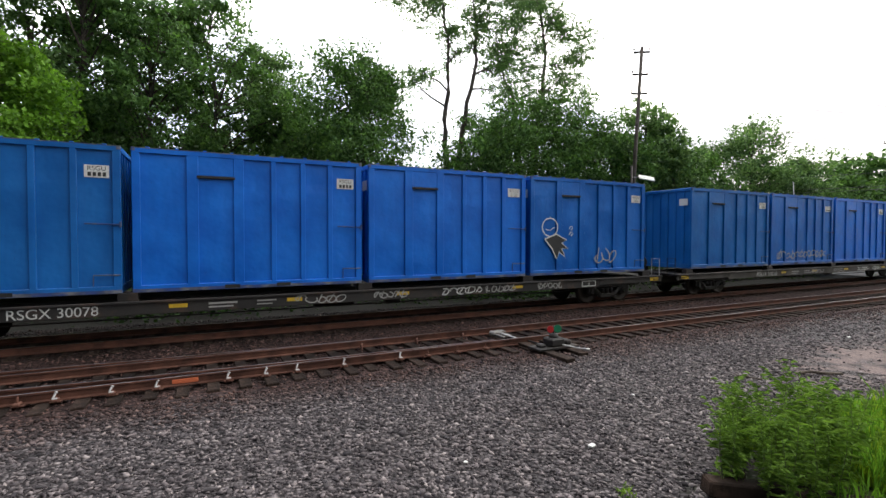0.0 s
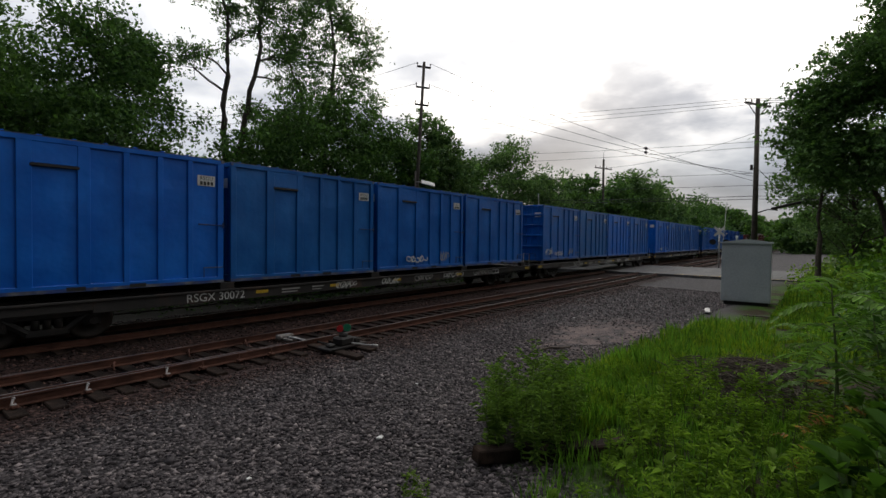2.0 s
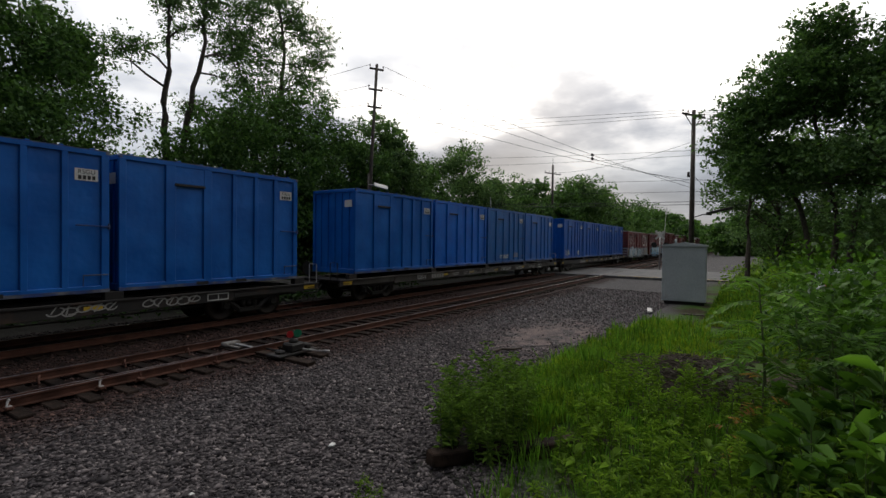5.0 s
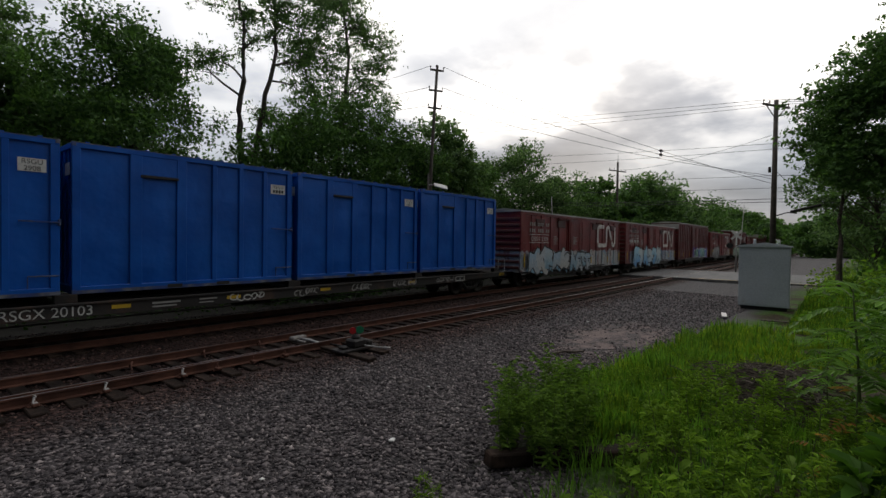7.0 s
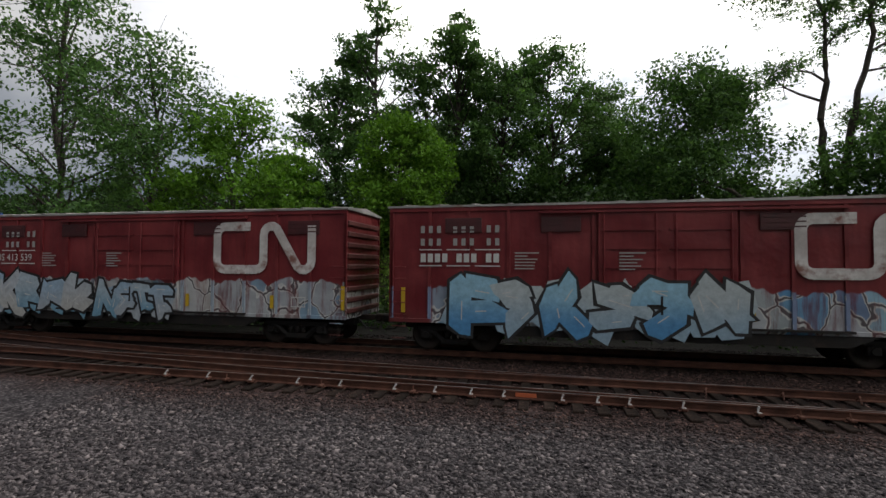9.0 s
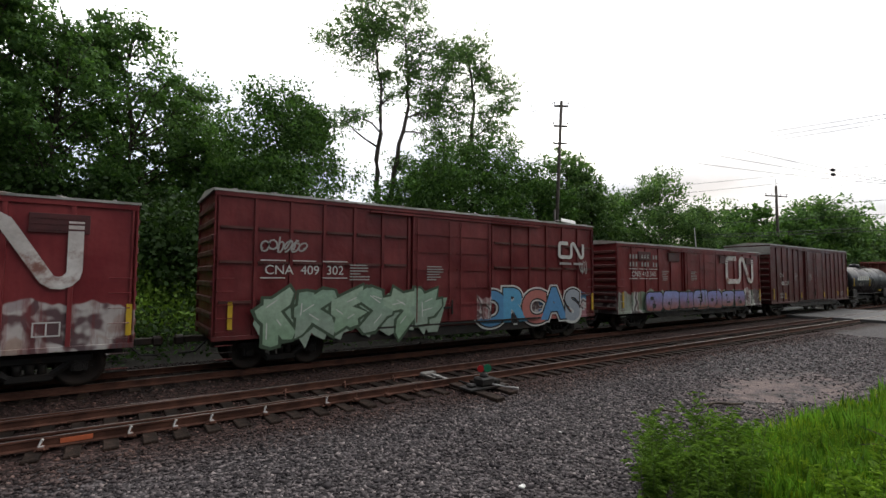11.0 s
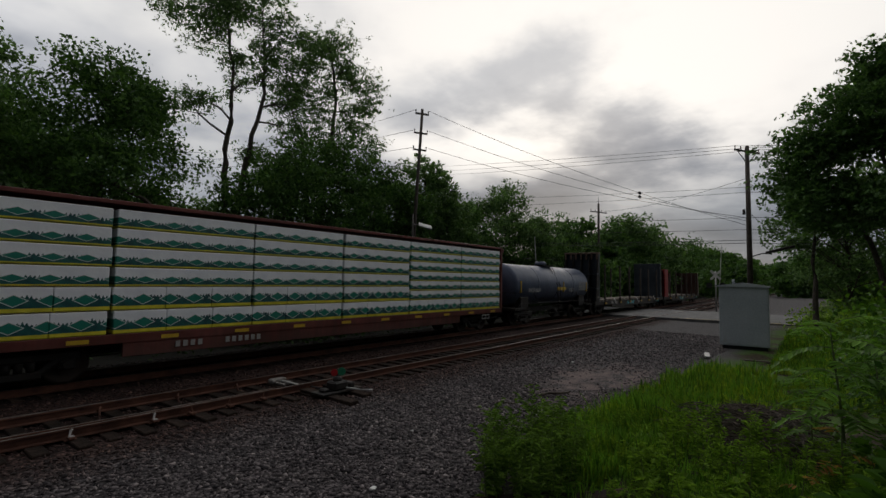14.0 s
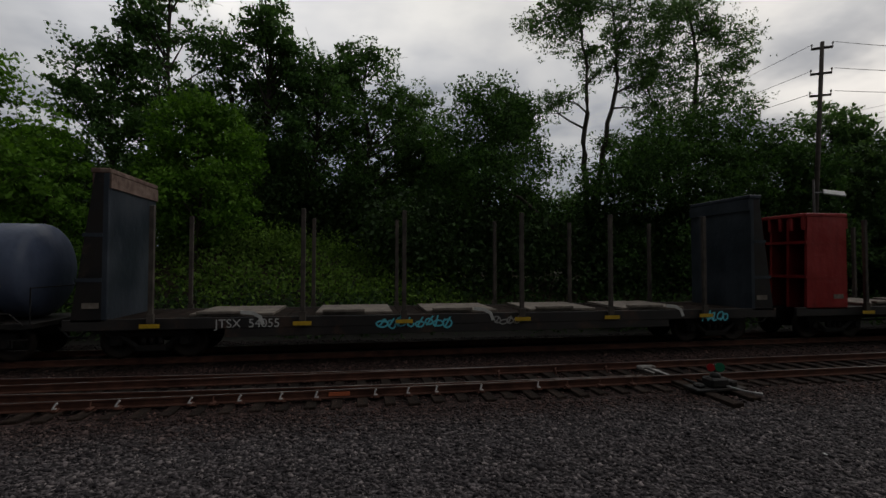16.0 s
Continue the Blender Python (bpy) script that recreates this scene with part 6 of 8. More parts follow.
def centre_beam(x0, x1):
    L, W = (x1 - x0) / 2, 1.48
    xc = (x0 + x1) / 2
    car = thing("centre_beam_car", "oxide-red centre-beam flat car loaded with wrapped lumber", "flat car")
    for u in (-1, 1):
        bm = bmesh.new()
        a, b = sorted((u * L, u * (L - 0.18)))
        box(bm, a, b, -W, W, 1.0, 4.5, 0.02)
        wall_ = part("end_bulkhead", bm, M_CAROX, car)
        for y in (-1.2, -0.6, 0, 0.6, 1.2):
            p, q = sorted((u * L, u * (L + 0.12)))
            bm = bmesh.new()
            box(bm, p, q, y - 0.06, y + 0.06, 1.0, 4.29, 0.01)
            part("brace", bm, M_CAROX, wall_)
        bm = bmesh.new()
        box(bm, min(u * L, u * (L + 0.15)), max(u * L, u * (L + 0.15)), -W, W, 4.3, 4.5, 0.02)
        part("cap_rail", bm, M_CAROX, wall_)
    bm = bmesh.new()
    box(bm, -L, L, -0.22, 0.22, 4.35, 4.5, 0.02)
    for i in range(12):
        xx = -L + 1 + i * (2 * L - 2) / 11
        box(bm, xx - 0.12, xx + 0.12, -0.1, 0.1, 1.1, 4.35)
    part("centre_beam", bm, M_CAROX, car)
    bm = bmesh.new()
    box(bm, -L, L, -W, W, 4.46, 4.56, 0.01)
    part("top_chord", bm, M_CAROX, car)
    bm = bmesh.new()
    for s in (-1, 1):
        y0, y1 = sorted((s * W, s * (W - 0.1)))
        box(bm, -L, L, y0, y1, 0.95, 1.18, 0.01)
        box(bm, -L + 4, L - 4, y0 + 0.02, y1, 0.6, 0.95, 0.01)
    box(bm, -L, L, -W + 0.1, W - 0.1, 1.08, 1.17)
    part("deck", bm, M_CAROX, car)
    running_gear(car, L, L - 2.1, 0.5, 1.08)
    for i in range(11):
        xx = -L + 1 + i * (2 * L - 2) / 10
        bm = bmesh.new()
        box(bm, xx - 0.22, xx + 0.22, -W - 0.008, -W + 0.01, 1.0, 1.1)
        part("reflector", bm, M_YELLOW, car, "yellow reflective strip")
    bars("reporting_bar", [(-6.0 + 0.2 * i, -5.88 + 0.2 * i, 0.74, 0.9) for i in range(4)] + [(-4.6 + 0.2 * i, -4.48 + 0.2 * i, 0.74, 0.9) for i in range(6)], -W - 0.004, M_DULL, car)
    bm = bmesh.new()
    for a in ((9.2, 9.9, 0.98, 1.01), (9.2, 9.9, 1.16, 1.19), (9.2, 9.23, 1.01, 1.16), (9.87, 9.9, 1.01, 1.16), (9.54, 9.57, 1.01, 1.16)):
        box(bm, a[0], a[1], -W - 0.006, -W, a[2] - 0.3, a[3] - 0.3)
    part("service_stencil", bm, M_WHITE, car)
    for u in (-1, 1):
        ladder("corner_step", car, u * (L - 0.3), -W - 0.04, 0.4, 0.9, 3, M_STEEL)
    ride(car, xc)
    r = random.Random(8)
    cols = [(-L + 0.25, -7.6), (-7.52, -3.8), (-3.74, -0.2), (-0.14, 3.5), (3.58, 7.3), (7.36, L - 0.25)]
    for a, b in cols:
        st = thing("lumber_stack", "stack of lumber packs in printed white plastic wrap", "lumber", "lumber stacks on the centre-beam car")
        z = 0.0
        for h in (0.60, 0.60, 0.50, 0.50, 0.49, 0.49) if b < 3.55 else (0.60, 0.42, 0.43, 0.43, 0.43, 0.43, 0.44):
            off = r.uniform(-0.03, 0.03)
            for s in (-1, 1):
                bm = bmesh.new()
                y0, y1 = sorted((s * (W - 0.03), s * 0.25))
                n = max(1, round((b - a) / (1.25 if h > 0.55 else 4.0)))
                for i in range(n):
                    pa, pb = a + (b - a) * i / n, a + (b - a) * (i + 1) / n
                    box(bm, pa + 0.004, pb - 0.004, y0, y1, 0.012, h - 0.012, 0.02)
                ob = part("lumber_pack", bm, M_WRAP if h > 0.55 else M_WRAPLOW, st)
                ob.location = (off, 0, z)
            z += h
        ride(st, xc, 1.175)


centre_beam(316.9, 339.4)


# --- bulkhead flats with stakes ---
def bulkhead_flat(x0, x1, left, right, number, seed, label, stakes):
    """left, right: paint, height, and how far the outer foot, inner face and outer top stand in from the car's end."""
    L, W = (x1 - x0) / 2, 1.45
    r = random.Random(seed)
    car = thing("bulkhead_flat_car", label, "flat car", "bulkhead flat cars of the train")
    for u, (mat, hgt, foot, face, tip) in ((-1, left), (1, right)):
        o, f = L - foot, L - face
        t = L - tip
        bm = bmesh.new()
        a, b = sorted((u * f, u * (f + 0.16)))
        box(bm, a, b, -W, W, 1.1, hgt, 0.02)
        plate = part("bulkhead", bm, mat, car)
        for y in (-1.4, -0.7, 0, 0.7, 1.4):
            bm = bmesh.new()
            vs = []
            for dy in (-0.05, 0.05):
                vs.append([bm.verts.new((u * q, y + dy, z)) for q, z in ((f + 0.14, 1.1), (o, 1.1), (t, hgt - 0.1), (f + 0.14, hgt - 0.1))])
            bm.faces.new(vs[0])
            bm.faces.new(vs[1][::-1])
            for i in range(4):
                bm.faces.new((vs[0][i], vs[1][i], vs[1][(i + 1) % 4], vs[0][(i + 1) % 4]))
            part("brace", bm, M_STEEL if mat is M_NAVY else mat, plate)
        bm = bmesh.new()
        a, b = sorted((u * (f - 0.03), u * (t + 0.1)))
        box(bm, a, b, -W - 0.02, W + 0.02, hgt - 0.1, hgt + 0.03, 0.02)
        for k in range(7):
            yy = -W + 0.1 + k * (2 * W - 0.2) / 6
            a, b = sorted((u * (t - 0.02), u * (t + 0.08)))
            box(bm, a, b, yy - 0.06, yy + 0.06, hgt - 0.55, hgt - 0.1)
        a, b = sorted((u * (f - 0.05), u * (f - 0.002)))
        box(bm, a, b, -W, W, hgt - 0.5, hgt - 0.12)
        part("cap_rail", bm, M_CAPRUST if mat is M_NAVY and u < 0 else mat, plate)
        bm = bmesh.new()
        for zz in (2.2, 3.4):
            w = o + (t - o) * (zz - 1.1) / (hgt - 1.2)
            a, b = sorted((u * (f + 0.14), u * (w + 0.06)))
            box(bm, a, b, -W - 0.01, W + 0.01, zz - 0.05, zz + 0.05)
        part("cross_rail", bm, mat, plate)
        bm = bmesh.new()
        a, b = sorted((u * (f + 0.2), u * (f + 0.6)))
        box(bm, a, b, -W - 0.014, -W - 0.002, 1.45, 1.60)
        part("data_plate", bm, M_DUNNAGE, plate, "pale stencilled plate")
    for s in (-1, 1):
        y0, y1 = sorted((s * W, s * (W - 0.1)))
        bm = bmesh.new()
        box(bm, -L, L, y0, y1, 0.86, 1.16, 0.01)
        part("side_sill", bm, M_DECKD, car)
        bm = bmesh.new()
        box(bm, -L + 4, L - 4, y0 + 0.01, y1, 0.62, 0.858, 0.01)
        part("sill_web", bm, M_DECKD, car)
    for i in range(30):
        bm = bmesh.new()
        a = -L + 1.1 + i * (2 * L - 2.2) / 30
        box(bm, a + 0.01, a + (2 * L - 2.2) / 30 - 0.01, -W + 0.1, W - 0.1, 1.08, 1.15 + r.uniform(-0.008, 0.008))
        part("deck_plank", bm, M_TIE, car)
    for xx in stakes:
        for s in (-1, 1):
            bm = bmesh.new()
            box(bm, xx - 0.09, xx + 0.09, min(s * W, s * (W + 0.12)), max(s * W, s * (W + 0.12)), 0.9, 1.3, 0.01)
            box(bm, xx - 0.06, xx + 0.06, min(s * (W - 0.02), s * (W + 0.1)), max(s * (W - 0.02), s * (W + 0.1)), 1.3, 4.2, 0.01)
            part("stake", bm, M_WOODPOLE, car)
        bm = bmesh.new()
        box(bm, xx - 0.25, xx + 0.25, -W - 0.128, -W - 0.121, 0.92, 1.03)
        part("reflector", bm, M_YELLOW, car, "yellow reflective strip")
    for i, (p_, q_) in enumerate(zip(stakes, stakes[1:])):
        xx = (p_ + q_) / 2
        bm = bmesh.new()
        box(bm, xx - 1.1, xx + 1.1, -1.2, 1.2, 1.16, 1.24, 0.01)
        box(bm, xx - 0.9, xx + 0.3, -1.3, -1.1, 1.24, 1.32, 0.01)
        part("dunnage", bm, M_DUNNAGE, car, "loose pale timber dunnage")
        if i % 2 == 0:
            bm = bmesh.new()
            band(bm, [(xx + 0.3, 1.30), (xx + 0.62, 1.27), (xx + 0.82, 1.16), (xx + 0.9, 0.95)], 0.10, -W - 0.012)
            part("strap", bm, M_WHITE, car, "loose white tie-down strap")
    running_gear(car, L, L - 2.0, 0.45, 1.08)
    if number:
        write("reporting_mark", number, 0.24, -L + 4.6, -W - 0.006, 0.88, M_WHITE, car)
    scrawl("tag", car, -2.6, -0.4, 0.75, 1.08, -W - 0.006, M_CYAN, seed, 0.05, 8)
    scrawl("tag", car, 7.9, 8.9, 0.75, 1.1, -W - 0.006, M_CYAN, seed + 3, 0.05, 5)
    scrawl("tag", car, 0.9, 1.7, 0.8, 1.05, -W - 0.006, M_DULL, seed + 5, 0.04, 4)
    return ride(car, (x0 + x1) / 2)


M_DUNNAGE = surface("pale weathered timber", (0.14, 0.115, 0.095), (0.28, 0.24, 0.20), 3.0, (0.8, 0.95), 0.0, 0.4)
M_CYAN = plain("cyan spray paint", (0.14, 0.68, 0.82), 0.6)
M_CAPRUST = surface("rusted bulkhead cap", (0.10, 0.055, 0.04), (0.24, 0.17, 0.14), 4.0, (0.8, 0.95), 0.0, 0.4)
bulkhead_flat(353.9, 375.4, (M_NAVY, 5.15, 0.2, 1.07, 0.72), (M_NAVY, 4.95, 0.1, 0.95, 0.6), "JTSX  54055", 41, "dark bulkhead flat car with upright wooden stakes and timber dunnage", (-8.6, -4.68, -1.83, 1.76, 4.69, 8.0))
bulkhead_flat(376.2, 397.8, (M_RUST, 4.38, 0.42, 2.1, 0.5), (M_BROWN, 4.38, 0.1, 1.1, 0.6), "", 51, "bulkhead flat car with a bright red bulkhead and bare stakes", (-8.0, -4.8, -1.6, 1.6, 4.8, 8.0))


# ---- road over the tracks ----
def build_road():
    bm = bmesh.new()
    for a, b in ((-120.0, NEAR_Y - GAUGE / 2 - 0.06), (NEAR_Y - GAUGE / 2 + 0.06, NEAR_Y + GAUGE / 2 - 0.06), (NEAR_Y + GAUGE / 2 + 0.06, MAIN_Y - GAUGE / 2 - 0.06), (MAIN_Y - GAUGE / 2 + 0.06, MAIN_Y + GAUGE / 2 - 0.06), (MAIN_Y + GAUGE / 2 + 0.06, 34.0)):
        box(bm, 41.0, 54.0, a, b, -0.4, -0.012, 0.01)
    tagged(new("road", to_mesh(bm, "road", M_ASPHALT)), "pale worn asphalt road crossing the tracks", "road", kind="structure")
    ob = thing("edge_line", "faded yellow painted line at the road's edge", "road marking", m=pose(41.25, 0, 0))
    bm = bmesh.new()
    box(bm, -0.06, 0.06, -14.0, 9.0, -0.011, -0.007)
    part("line", bm, M_YELLOW, ob)


build_road()


# ---- trees ----
def limb(verts, faces, pts, radii, n=6):
    base = len(verts)
    for i, (p, r) in enumerate(zip(pts, radii)):
        d = (Vector(pts[min(i + 1, len(pts) - 1)]) - Vector(pts[max(i - 1, 0)])).normalized()
        q = d.to_track_quat("Z", "Y").to_matrix()
        for k in range(n):
            a = 2 * math.pi * k / n
            verts.append(tuple(Vector(p) + q @ Vector((r * math.cos(a), r * math.sin(a), 0))))
    for i in range(len(pts) - 1):
        for k in range(n):
            faces.append((base + i * n + k, base + i * n + (k + 1) % n, base + (i + 1) * n + (k + 1) % n, base + (i + 1) * n + k))


def tree(x, y, h, r, seed, mat, leaves=9000, bare=0.3, leaf=0.30, lobes=34, label="", spread=0.24, lean=(0, 0), trunk=None, name="tree", squash=0.62, flat=0.0):
    """Tapered trunk, limbs out to lobes of foliage, and a crown of small leaves with gaps."""
    rng = np.random.default_rng(seed)
    rd = random.Random(seed)
    z0 = ground_z(x, y) - 0.1
    ob = thing(name, label, name, "trees along the railway", pose(x, y, z0))
    verts, faces = [], []
    leaves, lobes, leaf, r, spread = int(leaves * 1.9), int(lobes * 1.45), leaf * 0.86, r * 1.12, spread * 1.1
    tr = trunk or 0.013 * h + 0.03
    steps = 7
    spine = [Vector((lean[0] * (i / steps) ** 1.3 + rd.uniform(-1, 1) * 0.02 * h * (i > 0), lean[1] * (i / steps) + rd.uniform(-1, 1) * 0.02 * h * (i > 0), h * 0.97 * i / steps)) for i in range(steps + 1)]
    limb(verts, faces, spine, [tr * (1.25 if i == 0 else 1 - 0.85 * i / steps) for i in range(steps + 1)], 8)

    def spine_at(f):
        f = min(0.999, max(0, f)) * steps
        i = int(f)
        return spine[i].lerp(spine[i + 1], f - i)

    pts = []
    for k in range(lobes):
        f = bare + (1 - bare) * (k + rd.random()) / lobes
        # wide in the middle, narrow at the top
        prof = math.sin(math.pi * min(1, max(0.0, (f - bare) / (1 - bare)) * 0.82 + 0.14)) ** 0.7
        a = rd.uniform(0, 2 * math.pi)
        rr = r * prof * math.sqrt(rd.uniform(0.1, 1.0))
        c = spine_at(f * 0.95) + Vector((rr * math.cos(a), rr * math.sin(a), rd.uniform(-0.03, 0.06) * h))
        size = r * spread * rd.uniform(0.65, 1.35)
        start = spine_at(max(0.12, f - rd.uniform(0.08, 0.22)))
        mid = start.lerp(c, 0.55) + Vector((0, 0, rd.uniform(-0.02, 0.05) * h))
        limb(verts, faces, [start, mid, c], [tr * 0.28, tr * 0.16, tr * 0.05], 5)
        for _ in range(3):
            tip = c + Vector((rd.gauss(0, 1), rd.gauss(0, 1), rd.gauss(0, 0.6))) * size * 0.8
            limb(verts, faces, [mid.lerp(c, 0.6), tip], [tr * 0.08, tr * 0.03], 4)
        n = int(leaves / lobes * rd.uniform(0.6, 1.4))
        sub = np.clip(rng.normal(size=(max(3, n // 26), 3)), -1.35, 1.35) * (0.62, 0.62, 0.45 * squash / 0.62)
        own = sub[rng.integers(0, len(sub), n)] + np.clip(rng.normal(size=(n, 3)), -1.25, 1.25) * (0.27, 0.27, 0.17)
        pts.append(np.array(c) + own * size)
    pts = np.concatenate(pts)
    part("trunk", cloud_mesh("trunk", verts, faces, M_BARK), M_BARK, ob)
    part("crown", quads("crown", leaf_quads(pts, leaf, leaf * 0.55, rng, 0.5, 0.8), mat), mat, ob)
    return ob


def at(az, dist):
    return dist * math.sin(radians(az)), dist * math.cos(radians(az))


def tall(az, dist, el):
    x, y = at(az, dist)
    return x, y, 2.67 + dist * math.tan(radians(el)) - ground_z(x, y)


BROAD = "tall broad-leaved tree with dense dark green crown"
LIT = "low rounded tree with bright yellow-green leaves"
# az, distance, height angle, crown radius, material, leaves, bare trunk, label, spread
ROWS = [
    (-52, 33, 27, 4.6, M_LEAF, 9000, 0.15, BROAD, 0.30), (-44, 30, 22, 4.4, M_LEAF, 9000, 0.12, BROAD, 0.30), (-36.5, 27, 18.0, 2.8, M_LEAF3, 9000, 0.10, LIT, 0.34),
    (-30.5, 28, 13.0, 1.9, M_LEAF3, 7000, 0.08, LIT, 0.34), (-25.5, 38, 23.0, 3.0, M_LEAF, 7000, 0.2, BROAD, 0.28), (-20.5, 38, 29.2, 3.4, M_LEAF, 10000, 0.2, BROAD, 0.26),
    (-17.8, 27.5, 17.5, 2.2, M_LEAF3, 12000, 0.16, LIT, 0.36), (-11.0, 37, 28.8, 3.0, M_LEAF, 10000, 0.2, BROAD, 0.27), (-5.0, 36, 25.0, 3.6, M_LEAF, 9000, 0.2, BROAD, 0.27),
    (0.5, 37, 26.0, 3.4, M_LEAF, 9000, 0.2, BROAD, 0.26), (4.5, 40, 21.5, 3.6, M_LEAF2, 8000, 0.15, BROAD, 0.28), (15.5, 31, 20.8, 3.6, M_LEAF, 22000, 0.14, BROAD, 0.33),
    (8.5, 36, 15.5, 3.0, M_LEAF, 10000, 0.1, BROAD, 0.32), (20.5, 33, 9.5, 1.8, M_LEAF, 5000, 0.1, BROAD, 0.30), (24.5, 42, 8.0, 2.6, M_LEAF2, 5000, 0.1, BROAD, 0.32),
    (33.0, 32, 15.4, 3.6, M_LEAF, 12000, 0.08, BROAD, 0.32), (37.5, 34, 16.0, 3.6, M_LEAF, 12000, 0.08, BROAD, 0.32), (42.0, 35, 15.6, 3.4, M_LEAF, 11000, 0.08, BROAD, 0.32),
    (46.0, 37, 12.0, 3.2, M_LEAF, 8000, 0.08, BROAD, 0.32), (49.3, 40, 14.6, 2.6, M_LEAF2, 9000, 0.1, BROAD, 0.30), (52.5, 42, 10.3, 3.0, M_LEAF2, 7000, 0.06, BROAD, 0.34),
    (55.5, 46, 8.6, 3.4, M_LEAF, 7000, 0.06, BROAD, 0.34), (59.5, 52, 11.8, 4.2, M_LEAF2, 10000, 0.1, BROAD, 0.28), (63.5, 55, 8.2, 3.6, M_LEAF2, 7000, 0.1, BROAD, 0.30),
    (67.0, 62, 6.6, 4.5, M_LEAF, 6000, 0.08, BROAD, 0.34), (71.0, 78, 6.2, 5.0, M_LEAF, 7000, 0.08, BROAD, 0.34), (74.0, 85, 6.9, 6.0, M_LEAF2, 9000, 0.08, BROAD, 0.32),
    (77.0, 100, 4.9, 6.5, M_LEAF, 7000, 0.06, BROAD, 0.34), (79.3, 125, 3.7, 7.5, M_LEAF, 7000, 0.06, BROAD, 0.34), (81.5, 150, 3.0, 8.0, M_LEAF, 7000, 0.06, BROAD, 0.34),
    (83.2, 190, 2.4, 9.0, M_LEAF, 7000, 0.06, BROAD, 0.34), (84.8, 240, 1.9, 10.0, M_LEAF, 7000, 0.06, BROAD, 0.34), (86.3, 330, 1.45, 13.0, M_LEAF, 7000, 0.06, BROAD, 0.34),
    (-15.0, 40, 25.0, 3.6, M_LEAF, 8000, 0.2, BROAD, 0.30), (-8.0, 39, 24.0, 3.4, M_LEAF2, 8000, 0.2, BROAD, 0.30), (9.0, 36, 14.0, 2.2, M_LEAF, 7000, 0.12, BROAD, 0.30),
    (88.0, 260, 1.7, 11.0, M_LEAF, 6000, 0.06, BROAD, 0.34), (90.0, 150, 2.6, 8.0, M_LEAF, 6000, 0.06, BROAD, 0.34),
]
for i, (az, dist, el, rad, mat, n, bare, label, spread) in enumerate(ROWS):
    x, y, h = tall(az, dist, el)
    tree(x, y, h, rad, 100 + i, mat, n, bare, 0.26 if dist < 36 else (0.32 if dist < 60 else (0.6 if dist < 130 else 1.3)), 32, label, spread)

def slender_tree(x0, y, spine, crowns, seed, radius, leaf=0.17, per_lobe=125, turn=0.0, mat=None, puff=1.0, stems=(), label="tall slender tree with bare trunk and open feathery crown"):
    """Thin bare stems whose boughs fork out to many small airy sprays; crowns: (across, height, half width, half height, sprays)."""
    rng, rd = np.random.default_rng(seed), random.Random(seed)
    z0 = ground_z(x0, y) - 0.1
    mat = mat or M_LEAF2
    ob = thing("tree", label, "tree", "trees along the railway", pose(x0, y, z0, 0, 0, turn))
    verts, faces, nodes, axis = [], [], [], []
    for spine in (spine,) + tuple(stems):
        way = [Vector((px, 0.25 * math.sin(i * 1.7 + seed), pz - z0)) for i, (px, pz) in enumerate(spine)]
        way[0].z = 0.0
        fine = [way[i].lerp(way[i + 1], k / 4) + Vector((rd.gauss(0, 0.05), rd.gauss(0, 0.05), 0)) for i in range(len(way) - 1) for k in range(4)] + [way[-1]]
        last = len(fine) - 1
        limb(verts, faces, fine, [radius * (1.3 if i == 0 else 1 - 0.88 * (i / last) ** 1.1) for i in range(last + 1)], 8)
        nodes += [(p, radius * (1 - 0.88 * i / last)) for i, p in enumerate(fine) if i > last * 0.35]
        axis += fine
    sprays = []
    for cx, cz, rx, rz, n in crowns:
        for _ in range(n):
            d = Vector((rd.gauss(0, 1), rd.gauss(0, 1), rd.gauss(0, 1))).normalized() * rd.random() ** 0.4
            sprays.append(Vector((cx + d.x * rx, d.y * min(rx, 2.6), cz - z0 + d.z * rz)))
    sprays.sort(key=lambda p: min((p - q).length for q in axis))
    pts = []
    for p in sprays:
        near = min(nodes, key=lambda q: (q[0] - p).length + (1.5 if q[0].z > p.z else 0.0))
        r0 = max(0.012, near[1] * 0.55)
        mid = near[0].lerp(p, 0.5) + Vector((rd.gauss(0, 0.12), rd.gauss(0, 0.12), rd.uniform(0.0, 0.25)))
        limb(verts, faces, [near[0], mid, p], [r0, r0 * 0.8, r0 * 0.6], 5)
        nodes += [(mid, r0 * 0.8), (p, r0 * 0.6)]
        for _ in range(3):
            limb(verts, faces, [p, p + Vector((rd.gauss(0, 0.45), rd.gauss(0, 0.45), rd.gauss(0.05, 0.3)))], [r0 * 0.4, 0.006], 4)
        n = int(per_lobe * rd.uniform(0.5, 1.5))
        k = max(4, n // 9)
        sub = rng.normal(size=(k, 3)) * (0.46 * puff, 0.46 * puff, 0.26 * puff)
        own = sub[rng.integers(0, k, n)] + rng.normal(size=(n, 3)) * (0.13, 0.13, 0.07)
        pts.append(np.array(p) + own)
    part("trunk", cloud_mesh("trunk", verts, faces, M_BARK), M_BARK, ob)
    part("crown", quads("crown", leaf_quads(np.concatenate(pts), leaf, leaf * 0.5, rng, 0.4, 0.8), mat), mat, ob)


